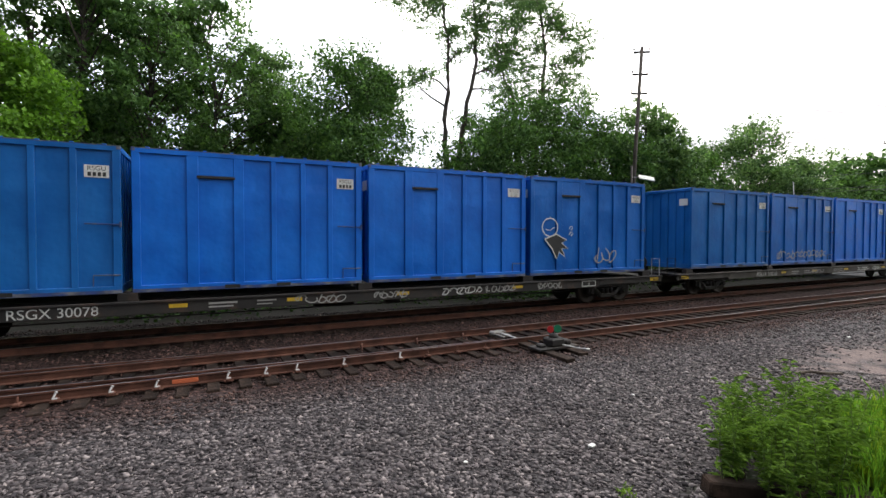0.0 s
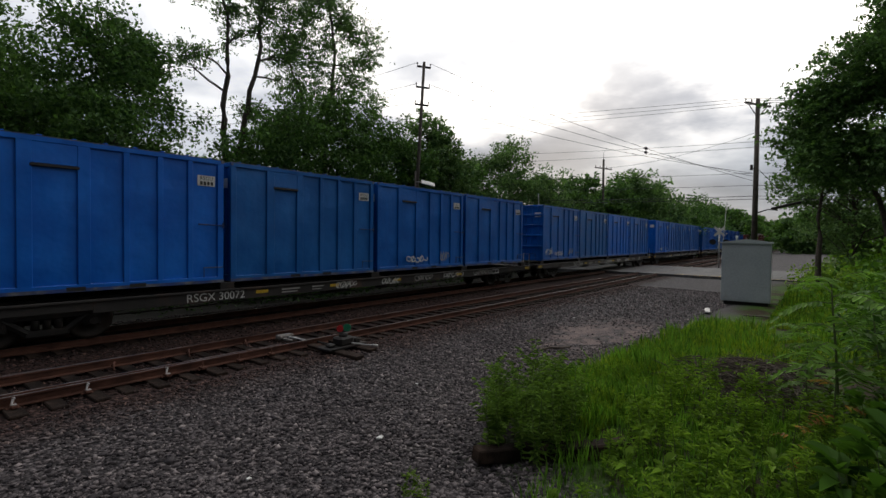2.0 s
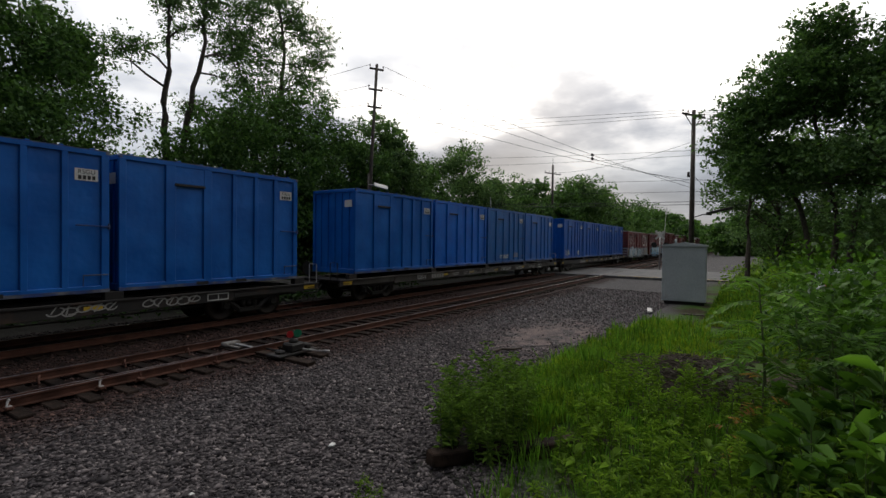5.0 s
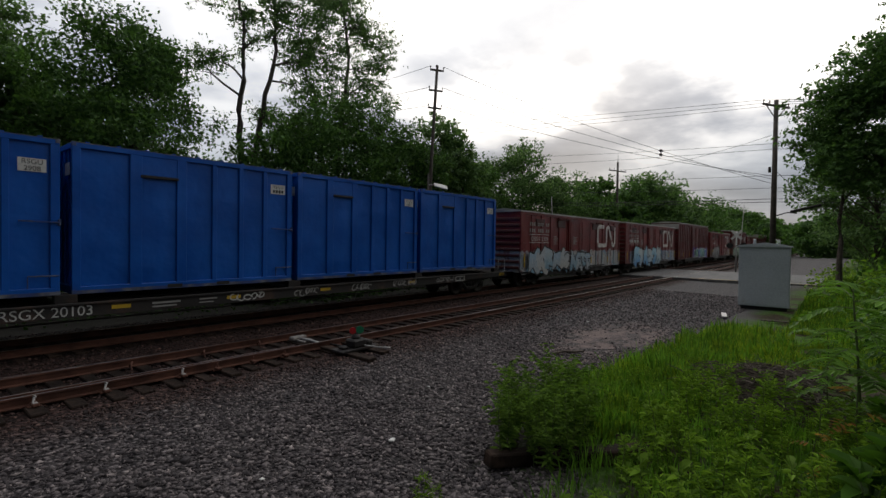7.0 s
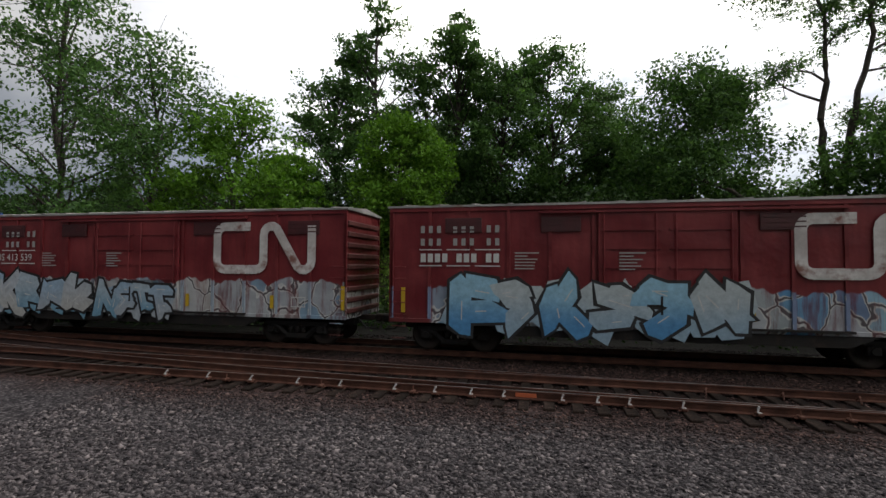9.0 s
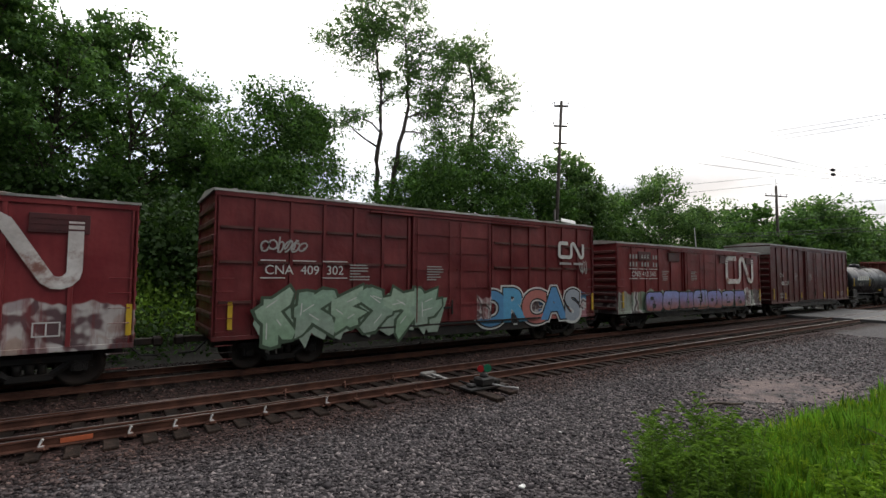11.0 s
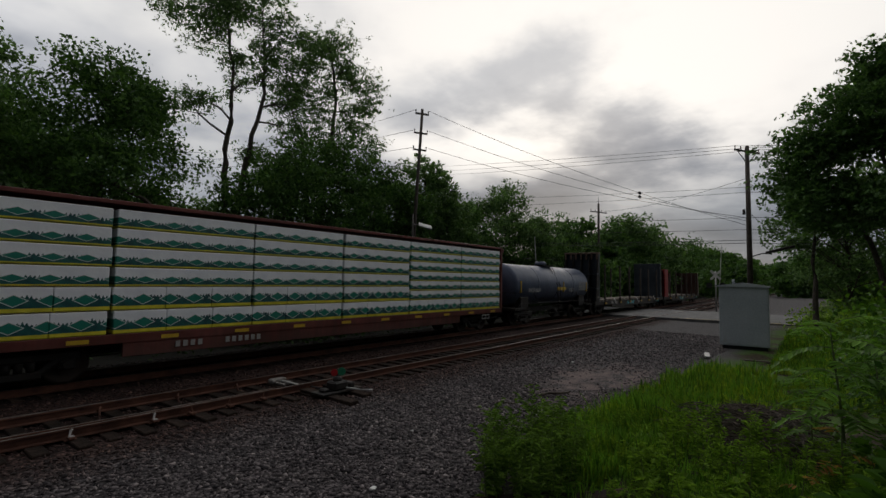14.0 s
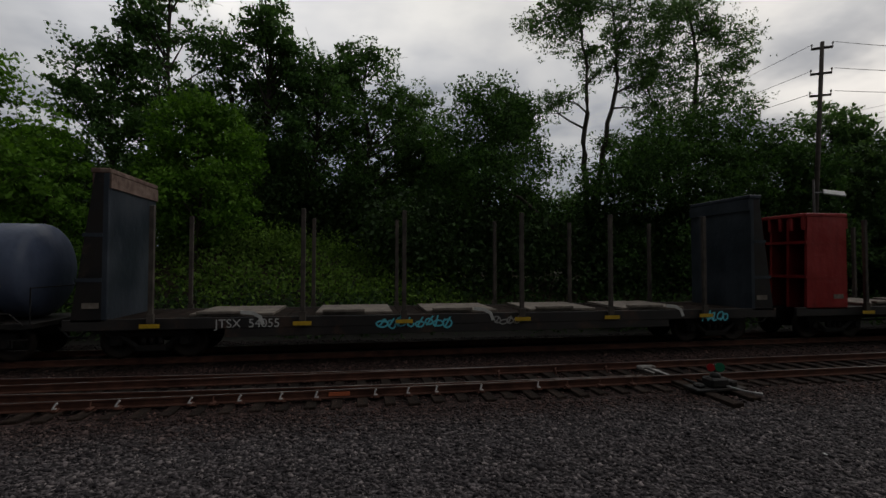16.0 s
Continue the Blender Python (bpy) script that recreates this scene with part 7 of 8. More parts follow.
# the tall thin trees with open feathery crowns
slender_tree(14.4, 28.0, [(0.0, 1.5), (-0.15, 7.3), (-0.4, 10.4), (-0.2, 14.0), (-0.5, 17.6), (-0.9, 20.5)], [(-2.8, 17.8, 2.1, 1.7, 34), (-1.0, 19.6, 2.0, 2.0, 42), (-2.1, 12.9, 1.0, 1.0, 12), (-0.1, 15.6, 0.9, 1.6, 14)], 301, 0.24)
slender_tree(15.0, 28.4, [(0.0, 1.5), (0.3, 8.0), (0.6, 10.8), (1.5, 14.8), (1.6, 18.0), (1.3, 22.3)], [(1.2, 21.0, 2.4, 2.2, 46), (3.6, 18.6, 2.2, 1.7, 44), (1.6, 17.0, 1.1, 1.8, 16), (0.9, 10.6, 0.8, 1.2, 8), (3.0, 14.2, 1.3, 1.9, 20)], 302, 0.24)
slender_tree(21.8, 29.5, [(0.0, 1.7), (0.7, 8.0), (0.9, 12.5), (1.7, 17.0), (1.1, 20.8), (1.2, 22.0)], [(0.6, 20.2, 2.6, 2.3, 60), (3.6, 18.2, 2.4, 2.6, 56), (2.5, 14.2, 3.0, 1.9, 54), (-0.5, 16.5, 1.8, 2.0, 30)], 303, 0.24)
slender_tree(20.8, 29.0, [(0.0, 1.7), (-0.2, 7.5), (-0.6, 12.0), (-1.9, 15.8), (-2.2, 17.6)], [(-1.6, 16.4, 1.4, 1.4, 20), (-0.8, 13.0, 1.5, 1.4, 22)], 304, 0.17)
# a leaning dead limb over the grass
bm = bmesh.new()
sweep(bm, [(0, 0, 0.0), (-0.5, 0, 1.6), (-1.4, 0.2, 2.9), (-2.7, 0.3, 4.2), (-4.4, 0.5, 5.7), (-6.4, 0.6, 6.6)], 0.11, 7)
tagged(new("leaning_trunk", to_mesh(bm, "leaning_trunk", M_BARK)), "dark leaning bare tree trunk behind the tracks", "tree trunk").matrix_basis = pose(13.6, 26.0, ground_z(13.6, 26.0))

# the broad trees beyond the cabinet
for az, dist, el, r, seed, n, bare in ((104.0, 33, 20.0, 5.0, 403, 12000, 0.2), (92.5, 44, 11.5, 3.6, 404, 9000, 0.15), (96.0, 48, 9.0, 5.0, 405, 8000, 0.08), (103.0, 46, 9.0, 5.0, 406, 7000, 0.08), (111.0, 36, 18.0, 5.0, 407, 9000, 0.2)):
    x, y, h = tall(az, dist, el)
    tree(x, y, h, r, seed, M_LEAF2, n, bare, 0.27, 34, "spreading feathery-leaved tree with several dark stems", 0.25, squash=0.4)


slender_tree(32.9, -2.9, [(0.9, 0.4), (1.2, 4.0), (0.4, 8.5), (-0.3, 12.0), (0.2, 14.6)],
             [(-2.8, 9.3, 1.9, 2.0, 60), (-0.7, 11.6, 2.2, 2.0, 70), (0.6, 13.9, 1.7, 1.2, 36), (2.6, 11.0, 2.3, 2.6, 70), (-2.0, 6.9, 2.4, 1.3, 44), (4.6, 12.6, 2.0, 2.4, 50), (1.8, 7.4, 2.6, 1.4, 44)],
             401, 0.17, 0.22, 190, -90.0, M_LEAF, 1.25, ([(0.4, 0.4), (-0.2, 4.2), (-1.6, 7.6), (-2.6, 10.0)], [(1.6, 0.4), (2.0, 4.5), (2.6, 9.0), (4.2, 13.2)], [(-2.8, 0.4), (-2.9, 4.0), (-2.6, 8.0)]), "spreading feathery-leaved tree with several dark stems")


def woodland(name, x0, x1, y0, y1, top, n, leaf, seed, label, mat):
    """Undergrowth and the wood's edge behind the single trees: mounds of leaves with an uneven crest."""
    rng = np.random.default_rng(seed)
    k = int(n / 160)
    mx, my = rng.uniform(x0, x1, k), rng.uniform(y0, y1, k)
    mz = np.array([ground_z(a, b) for a, b in zip(mx, my)]) + top * rng.random(k) ** 0.8
    own = rng.integers(0, k, n)
    p = np.stack([mx[own], my[own], mz[own]], 1) + rng.normal(size=(n, 3)) * (0.9, 0.6, 0.55)
    tagged(new(name, quads(name, leaf_quads(p, leaf, leaf * 0.6, rng, 0.3), mat)), label, "undergrowth", kind="stuff")


# patches of the darkened leaves have shade from trees and train coloured in
woodland("trackside_weeds", -45, 60, 19.4, 22.5, 0.7, 40000, 0.20, 60, "low dark weeds along the track shoulder", M_LEAF_SHADED)
woodland("undergrowth", -48, -14, 29.0, 33, 5.0, 34000, 0.30, 61, "dense dark undergrowth at the wood's edge", M_LEAF_SHADED)
woodland("undergrowth", -14, 2, 33.0, 36, 5.5, 22000, 0.30, 62, "dense dark undergrowth at the wood's edge", M_LEAF_SHADED)
woodland("undergrowth", 1, 44, 24.5, 30, 4.6, 60000, 0.28, 63, "dense dark undergrowth at the wood's edge", M_LEAF_SHADED)
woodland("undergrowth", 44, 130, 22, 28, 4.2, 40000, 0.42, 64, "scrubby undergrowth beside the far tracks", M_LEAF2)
woodland("wood_edge", -75, 4, 42, 52, 10.0, 36000, 0.62, 65, "dark wall of far woodland", M_LEAF_SHADED)
woodland("wood_edge", 4, 70, 42, 52, 6.0, 34000, 0.62, 75, "dark wall of far woodland", M_LEAF_SHADED)
woodland("wood_edge", 130, 420, 20, 34, 6.5, 26000, 1.1, 66, "hazy far woodland along the tracks", M_LEAF)
woodland("verge_scrub", 32, 75, -30, -2.5, 2.4, 30000, 0.42, 67, "green scrub along the far verge", M_LEAF3)
woodland("verge_scrub", 55, 160, -45, -4, 7.0, 26000, 0.8, 68, "dark scrub and trees beyond the road", M_LEAF)
woodland("verge_scrub", 33, 40.4, -9, 0.6, 0.6, 12000, 0.22, 76, "low green weeds beside the road", M_BROAD)
woodland("verge_thicket", 8.6, 15.5, -4.4, -1.5, 1.15, 22000, 0.13, 70, "dense dark leafy thicket on the verge", M_SHRUB)
woodland("meadow_bank", -16, 5, 22.5, 28.5, 0.22, 34000, 0.20, 69, "green grassy mound behind the tracks", M_BUSH)


# ---- poles and wires ----
def crossarm(parent, z, half, turn, pins, back=0.0):
    bm = bmesh.new()
    box(bm, -half, half, -0.06, 0.06, z - 0.06, z + 0.06, 0.01)
    bm.transform(Matrix.Rotation(radians(turn), 4, "Z"))
    arm = part("crossarm", bm, M_WOODPOLE, parent)
    for u in pins:
        bm = bmesh.new()
        lathe(bm, [(z + 0.06, 0.02), (z + 0.16, 0.022), (z + 0.18, 0.05), (z + 0.24, 0.055), (z + 0.28, 0.03)], 10, "z")
        bm.transform(Matrix.Rotation(radians(turn), 4, "Z") @ Matrix.Translation((u * half, 0, 0)))
        part("insulator", bm, M_GLASS_INS, arm)
    return arm


def pole(az, dist, el, label, r=0.16, lean=0.0):
    """lean: degrees off the upright, to the right as seen across the tracks."""
    x, y, h = tall(az, dist, el)
    side = Vector((math.cos(radians(az)), -math.sin(radians(az)), 0))
    foot = Vector((x, y, 0)) - side * h * math.sin(radians(lean))
    foot.z = ground_z(x, y)
    ob = thing("utility_pole", label, "utility pole", "utility poles", Matrix.Translation(foot) @ Matrix.Rotation(radians(lean), 4, Vector((0, 0, 1)).cross(side)))
    bm = bmesh.new()
    tube(bm, (0, 0, -0.3), (0, 0, h), r * 1.15, r * 0.72, 12)
    part("pole_shaft", bm, M_WOODPOLE, ob)
    return ob, x, y, h


p1, P1X, P1Y, P1H = pole(49.0, 34, 20.3, "tall weathered wooden utility pole with staggered crossarms", 0.14, 2.7)
for i, (dz, u) in enumerate(((0.25, 0.55), (1.7, 0.7), (2.95, 0.7))):
    crossarm(p1, P1H - dz - 0.1, 0.5, -38, (-0.95, 0.95))
p2, P2X, P2Y, P2H = pole(85.0, 37, 14.1, "dark wooden utility pole with a crossarm and street light", 0.17)
crossarm(p2, P2H - 0.35, 1.2, -30, (-0.95, -0.5, 0.5, 0.95))
bm = bmesh.new()
for s in (-1, 1):
    sweep(bm, [(0, 0, P2H - 1.2), (s * 0.76, -s * 0.44, P2H - 0.42)], 0.03, 5)
part("arm_brace", bm, M_WOODPOLE, p2)
bm = bmesh.new()
tube(bm, (-0.1, 0.25, P2H - 4.6), (-0.1, 0.25, P2H - 4.25), 0.09, 0.08, 12)
part("junction_can", bm, M_STEEL, p2)
bm = bmesh.new()
sweep(bm, [(0, 0, 4.7), (0.2, -0.7, 4.95), (0.3, -1.2, 4.9)], 0.04, 6)
arm_ = part("lamp_arm", bm, M_STEEL, p2)
bm = bmesh.new()
box(bm, -0.28, 0.28, -2.5, -0.9, -0.07, 0.09, 0.05)
bm.transform(Matrix.Translation((0.1, 0, 4.75)) @ Matrix.Rotation(radians(-14), 4, "X"))
part("lamp_head", bm, M_STEEL, arm_, "flat dark street-light head")
p3, P3X, P3Y, P3H = pole(70.2, 62, 9.15, "distant wooden utility pole with one crossarm", 0.17)
crossarm(p3, P3H - 1.1, 1.5, -20, (-0.95, -0.4, 0.4, 0.95))
bm = bmesh.new()
tube(bm, (0, 0, P3H), (0, 0, P3H + 0.9), 0.03, 0.02, 6)
part("pole_top_pin", bm, M_STEEL, p3)
# short post with a tilted pale lamp head
x, y = at(48.1, 31)
ob = thing("yard_light", "slim grey post carrying a tilted white lamp head", "lamp post", m=pose(x, y, ground_z(x, y)))
zt = 2.67 + 31 * math.tan(radians(8.0)) - ground_z(x, y)
bm = bmesh.new()
tube(bm, (0, 0, 0), (0, 0, zt), 0.075, 0.06, 10)
part("post", bm, M_DECK, ob)
bm = bmesh.new()
box(bm, 0.25, 1.15, -0.3, 0.3, -0.03, 0.05, 0.02)
bm.transform(Matrix.Translation((0, -0.2, zt - 0.65)) @ Matrix.Rotation(radians(-38), 4, "Z") @ Matrix.Rotation(radians(12), 4, "Y") @ Matrix.Rotation(radians(28), 4, "X"))
part("lamp_head", bm, M_PLATE, ob, "white lamp head")
bm = bmesh.new()
sweep(bm, [(0, 0, zt - 0.7), (0.3, -0.35, zt - 0.7)], 0.03, 6)
part("bracket", bm, M_CLIP, ob)


def wire(a, b, sag, r=0.018, beads=()):
    pts = []
    for i in range(17):
        t = i / 16
        p = Vector(a).lerp(Vector(b), t)
        p.z -= 4 * sag * t * (1 - t)
        pts.append(p)
    bm = bmesh.new()
    sweep(bm, pts, r, 4)
    ob = tagged(new("overhead_wire", to_mesh(bm, "overhead_wire", M_WIRE)), "thin black overhead wire between poles", "wire", "overhead wires")
    for t in beads:
        bm = bmesh.new()
        p = pts[int(t * 16)]
        lathe(bm, [(-0.22, 0.05), (-0.1, 0.10), (0.1, 0.10), (0.22, 0.05)], 8, "x")
        bm.transform(Matrix.Translation(p))
        part("strain_insulator", bm, M_WIRE, ob)


def far_point(az, dist, el):
    x, y = at(az, dist)
    return (x, y, 2.67 + dist * math.tan(radians(el)))


g1, g2, g3 = ground_z(P1X, P1Y), ground_z(P2X, P2Y), ground_z(P3X, P3Y)
top2 = P2H + g2 - 0.1
for j, (el_, sag) in enumerate(((13.5, 0.3), (13.0, 0.4), (12.6, 0.5))):
    wire(far_point(41, 78, el_ - 0.5), (P2X - 0.95 + 0.95 * j, P2Y + 0.55 - 0.55 * j, top2), sag, 0.014)
for j, (dz, z2) in enumerate(((0.1, 5.3), (1.6, 5.0), (2.9, 4.8))):
    wire((P1X + 0.4, P1Y - 0.3, P1H + g1 - dz), (P2X, P2Y + 0.15, P2H + g2 - z2), 0.5, 0.014, (0.72,) if j in (0, 1) else ())
    wire((P1X - 0.4, P1Y + 0.3, P1H + g1 - dz), far_point(20 - 4 * j, 75, 13 - j), 1.5, 0.016)
wire((P3X, P3Y, P3H + g3 - 1.0), (P2X, P2Y + 0.2, P2H + g2 - 2.2), 0.5, 0.014)
# lines that run past on the far side of the tracks
for j, (el_, drop) in enumerate(((10.45, 3.0), (9.4, 3.35), (7.85, 5.05), (6.75, 5.85), (5.55, 6.55), (5.35, 6.75))):
    wire(far_point(44, 80, el_ - 0.6), (P2X, P2Y + 0.1, P2H + g2 - drop + 0.25), 0.5, 0.013 if j < 4 else 0.018)
    wire((P2X, P2Y, P2H + g2 - drop + 0.25), (52.0, -42.0, 10.5 - 0.5 * j), 1.0, 0.014)
for j in range(3):
    wire((P2X - 0.95 + 0.95 * j, P2Y + 0.55 - 0.55 * j, top2), (58.0, -42.0, 13.0 - 0.2 * j), 0.8, 0.015)
wire((P2X, P2Y - 0.15, P2H + g2 - 4.6), (P2X + 3.0, P2Y - 5.0, 1.5), 0.0, 0.016)
wire((P2X, P2Y - 0.15, P2H + g2 - 2.6), (P2X + 2.0, P2Y - 9.0, 5.2), 0.5, 0.016)


# ---- signal cabinet ----
def cabinet():
    ob = thing("signal_cabinet", "grey steel railway signal cabinet with a low gabled roof", "signal cabinet", m=pose(24.4, 2.42, ground_z(24.4, 2.4), 0, 0, 3))
    w, d, h = 0.92, 1.9, 2.75
    bm = bmesh.new()
    box(bm, 0.12, d - 0.12, -w + 0.08, w - 0.1, 0.0, 0.16)
    part("plinth", bm, M_BLACK, ob)
    bm = bmesh.new()
    box(bm, 0, d, -w, w, 0.16, h, 0.015)
    part("body", bm, M_CABINET, ob)
    bm = bmesh.new()
    prof = [(-w - 0.06, h - 0.03), (-w - 0.06, h + 0.03), (0, h + 0.17), (w + 0.06, h + 0.03), (w + 0.06, h - 0.03)]
    rings = [[bm.verts.new((xx, y, z)) for y, z in prof] for xx in (-0.07, d + 0.07)]
    for i in range(5):
        bm.faces.new((rings[0][i], rings[0][(i + 1) % 5], rings[1][(i + 1) % 5], rings[1][i]))
    bm.faces.new(rings[0])
    bm.faces.new(rings[1][::-1])
    part("roof", bm, M_CABINET, ob)
    bm = bmesh.new()
    box(bm, -0.012, 0.0, -w + 0.06, w - 0.06, 0.24, h - 0.1, 0.004)
    dr = part("end_panel", bm, M_CABINET, ob)
    bm = bmesh.new()
    tube(bm, (0.3, w * 0.4, h + 0.1), (0.3, w * 0.4, h + 0.32), 0.05, 0.05, 8)
    part("vent_pipe", bm, M_CABINET, ob)


cabinet()


# ---- crossing signals far off ----
def crossing_signal(x, y, turn):
    ob = thing("crossing_signal", "grey level-crossing signal mast with paired lamps and crossed boards", "crossing signal", "crossing signals", pose(x, y, -0.2, 0, 0, turn))
    bm = bmesh.new()
    tube(bm, (0, 0, 0), (0, 0, 4.3), 0.07, None, 10)
    part("mast", bm, M_CLIP, ob)
    for a in (-45, 45):
        bm = bmesh.new()
        box(bm, -0.65, 0.65, -0.10, -0.08 if a > 0 else -0.085, -0.11, 0.11)
        bm.transform(Matrix.Translation((0, 0.005 * (a > 0), 3.9)) @ Matrix.Rotation(radians(a), 4, "Y"))
        part("crossbuck_board", bm, M_PLATE, ob, "white crossed board")
    bm = bmesh.new()
    sweep(bm, [(-0.6, -0.1, 2.8), (0.6, -0.1, 2.8)], 0.03, 6)
    part("lamp_arm", bm, M_STEEL, ob)
    for u in (-0.6, 0.6):
        bm = bmesh.new()
        lathe(bm, [(-0.22, 0.30), (-0.20, 0.30), (-0.16, 0.15), (0.05, 0.12)], 16, "y")
        bm.transform(Matrix.Translation((u, 0, 2.8)))
        part("signal_lamp", bm, M_BLACK, ob)
    bm = bmesh.new()
    tube(bm, (0.25, 0.1, 1.0), (0.6, 0.1, 7.0), 0.045, 0.03, 6)
    part("raised_gate_arm", bm, M_PLATE, ob, "raised white gate arm")




# ---- parked vehicle beyond the shrubs ----
def parked_suv(x, y, turn):
    ob = thing("parked_suv", "grey sport utility vehicle parked beyond the shrubs", "car", m=pose(x, y, ground_z(x, y), 0, 0, turn))
    bm = bmesh.new()
    prof = [(-2.3, 0.45), (-2.35, 0.95), (-2.2, 1.15), (-1.95, 1.75), (-1.6, 1.85), (0.5, 1.82), (1.1, 1.2), (2.2, 1.05), (2.35, 0.8), (2.3, 0.45)]
    sides = [[bm.verts.new((u, s * (0.92 if v < 1.2 else 0.74), v)) for u, v in prof] for s in (-1, 1)]
    bm.faces.new(sides[0])
    bm.faces.new(sides[1][::-1])
    for i in range(len(prof)):
        k = (i + 1) % len(prof)
        bm.faces.new((sides[0][i], sides[1][i], sides[1][k], sides[0][k]))
    part("body", bm, M_SUV, ob)
    bm = bmesh.new()
    vs = [bm.verts.new(v) for v in ((-2.215, -0.72, 1.22), (-2.215, 0.72, 1.22), (-2.02, 0.64, 1.68), (-2.02, -0.64, 1.68))]
    bm.faces.new(vs)
    part("rear_window", bm, M_BLACK, ob)
    for s in (-1, 1):
        bm = bmesh.new()
        box(bm, -2.40, -2.2, s * 0.82 - 0.10, s * 0.82 + 0.10, 0.95, 1.35, 0.02)
        part("tail_light", bm, M_RED, ob, "red tail light")
        for u in (-1.4, 1.4):
            bm = bmesh.new()
            lathe(bm, [(-0.12, 0.30), (-0.1, 0.36), (0.1, 0.36), (0.12, 0.30)], 18, "y")
            bm.transform(Matrix.Translation((u, s * 0.85, 0.36)))
            w = part("tyre", bm, M_BLACK, ob)
            bm = bmesh.new()
            lathe(bm, [(-0.01, 0.2), (0.01, 0.2)], 14, "y")
            bm.transform(Matrix.Translation((u, s * 0.98, 0.36)))
            part("rim", bm, M_CLIP, w)


M_SUV = surface("silver-grey car paint", (0.22, 0.24, 0.27), (0.30, 0.32, 0.35), 1.0, (0.25, 0.35), 0.3, 0.0)
parked_suv(26.0, -3.4, 4)
crossing_signal(56.5, 8.0, -80)
crossing_signal(39.0, 19.3, 95)


# ---- verge: grass, weeds, shrubs ----
def scatter_grass(name, n, pick, hmin, hmax, seed, label, mat):
    rng = np.random.default_rng(seed)
    pts = []
    while len(pts) < n:
        p = pick(rng)
        if p is not None:
            pts.append((p[0], p[1], ground_z(*p)))
    p = np.array(pts)
    a = rng.uniform(0, 2 * math.pi, n)
    h = rng.uniform(hmin, hmax, n) * np.array([0.95 + 1.1 * noise.noise((q[0] * 1.3, q[1] * 1.3, 5)) for q in pts])
    side = np.stack([np.cos(a), np.sin(a), np.zeros(n)], 1) * rng.uniform(0.004, 0.011, n)[:, None] * (1 + p[:, :1] * 0.06)
    bend = np.stack([np.sin(a) * rng.normal(0, 1, n), np.cos(a) * rng.normal(0, 1, n), np.zeros(n)], 1) * (h * 0.35)[:, None]
    top = p + bend + np.stack([np.zeros(n), np.zeros(n), h], 1)
    mid = p + bend * 0.35 + np.stack([np.zeros(n), np.zeros(n), h * 0.55], 1)
    tagged(new(name, quads(name, np.stack([p - side * 0.6, mid - side, top, mid + side], 1), mat)), label, "grass", kind="stuff")


def verge_pick(rng):
    x = 6.6 + 26 * rng.random() ** 1.6
    edge = 4.35 - 0.085 * (x - 6)
    low = 1.7 if x < 13 else -1.5
    y = edge - (edge - low) * rng.random() ** 1.2
    if rng.random() > smooth(edge - y + 0.9 * noise.noise((x * 0.8, y * 0.8, 7)) + 0.4 * noise.noise((x * 3.1, y * 3.1, 4)), -0.05, 0.7):
        return None
    if y > 1.2 and rng.random() < smooth(x, 16.0, 19.5):
        return None
    if noise.noise((x * 0.8, y * 0.8, 2)) < -0.25 and y < 2.4:
        return None
    return (x, y)


scatter_grass("grass", 56000, verge_pick, 0.05, 0.24, 71, "bright green grass on the verge", M_GRASS)
scatter_grass("grass", 14000, verge_pick, 0.12, 0.42, 73, "darker tufts of weedy grass on the verge", M_WEED)
scatter_grass("grass", 7000, lambda rng: (4.4 + 4.5 * rng.random(), 2.5 - 4.3 * rng.random()), 0.10, 0.35, 72, "long green grass under the weeds", M_WEED)


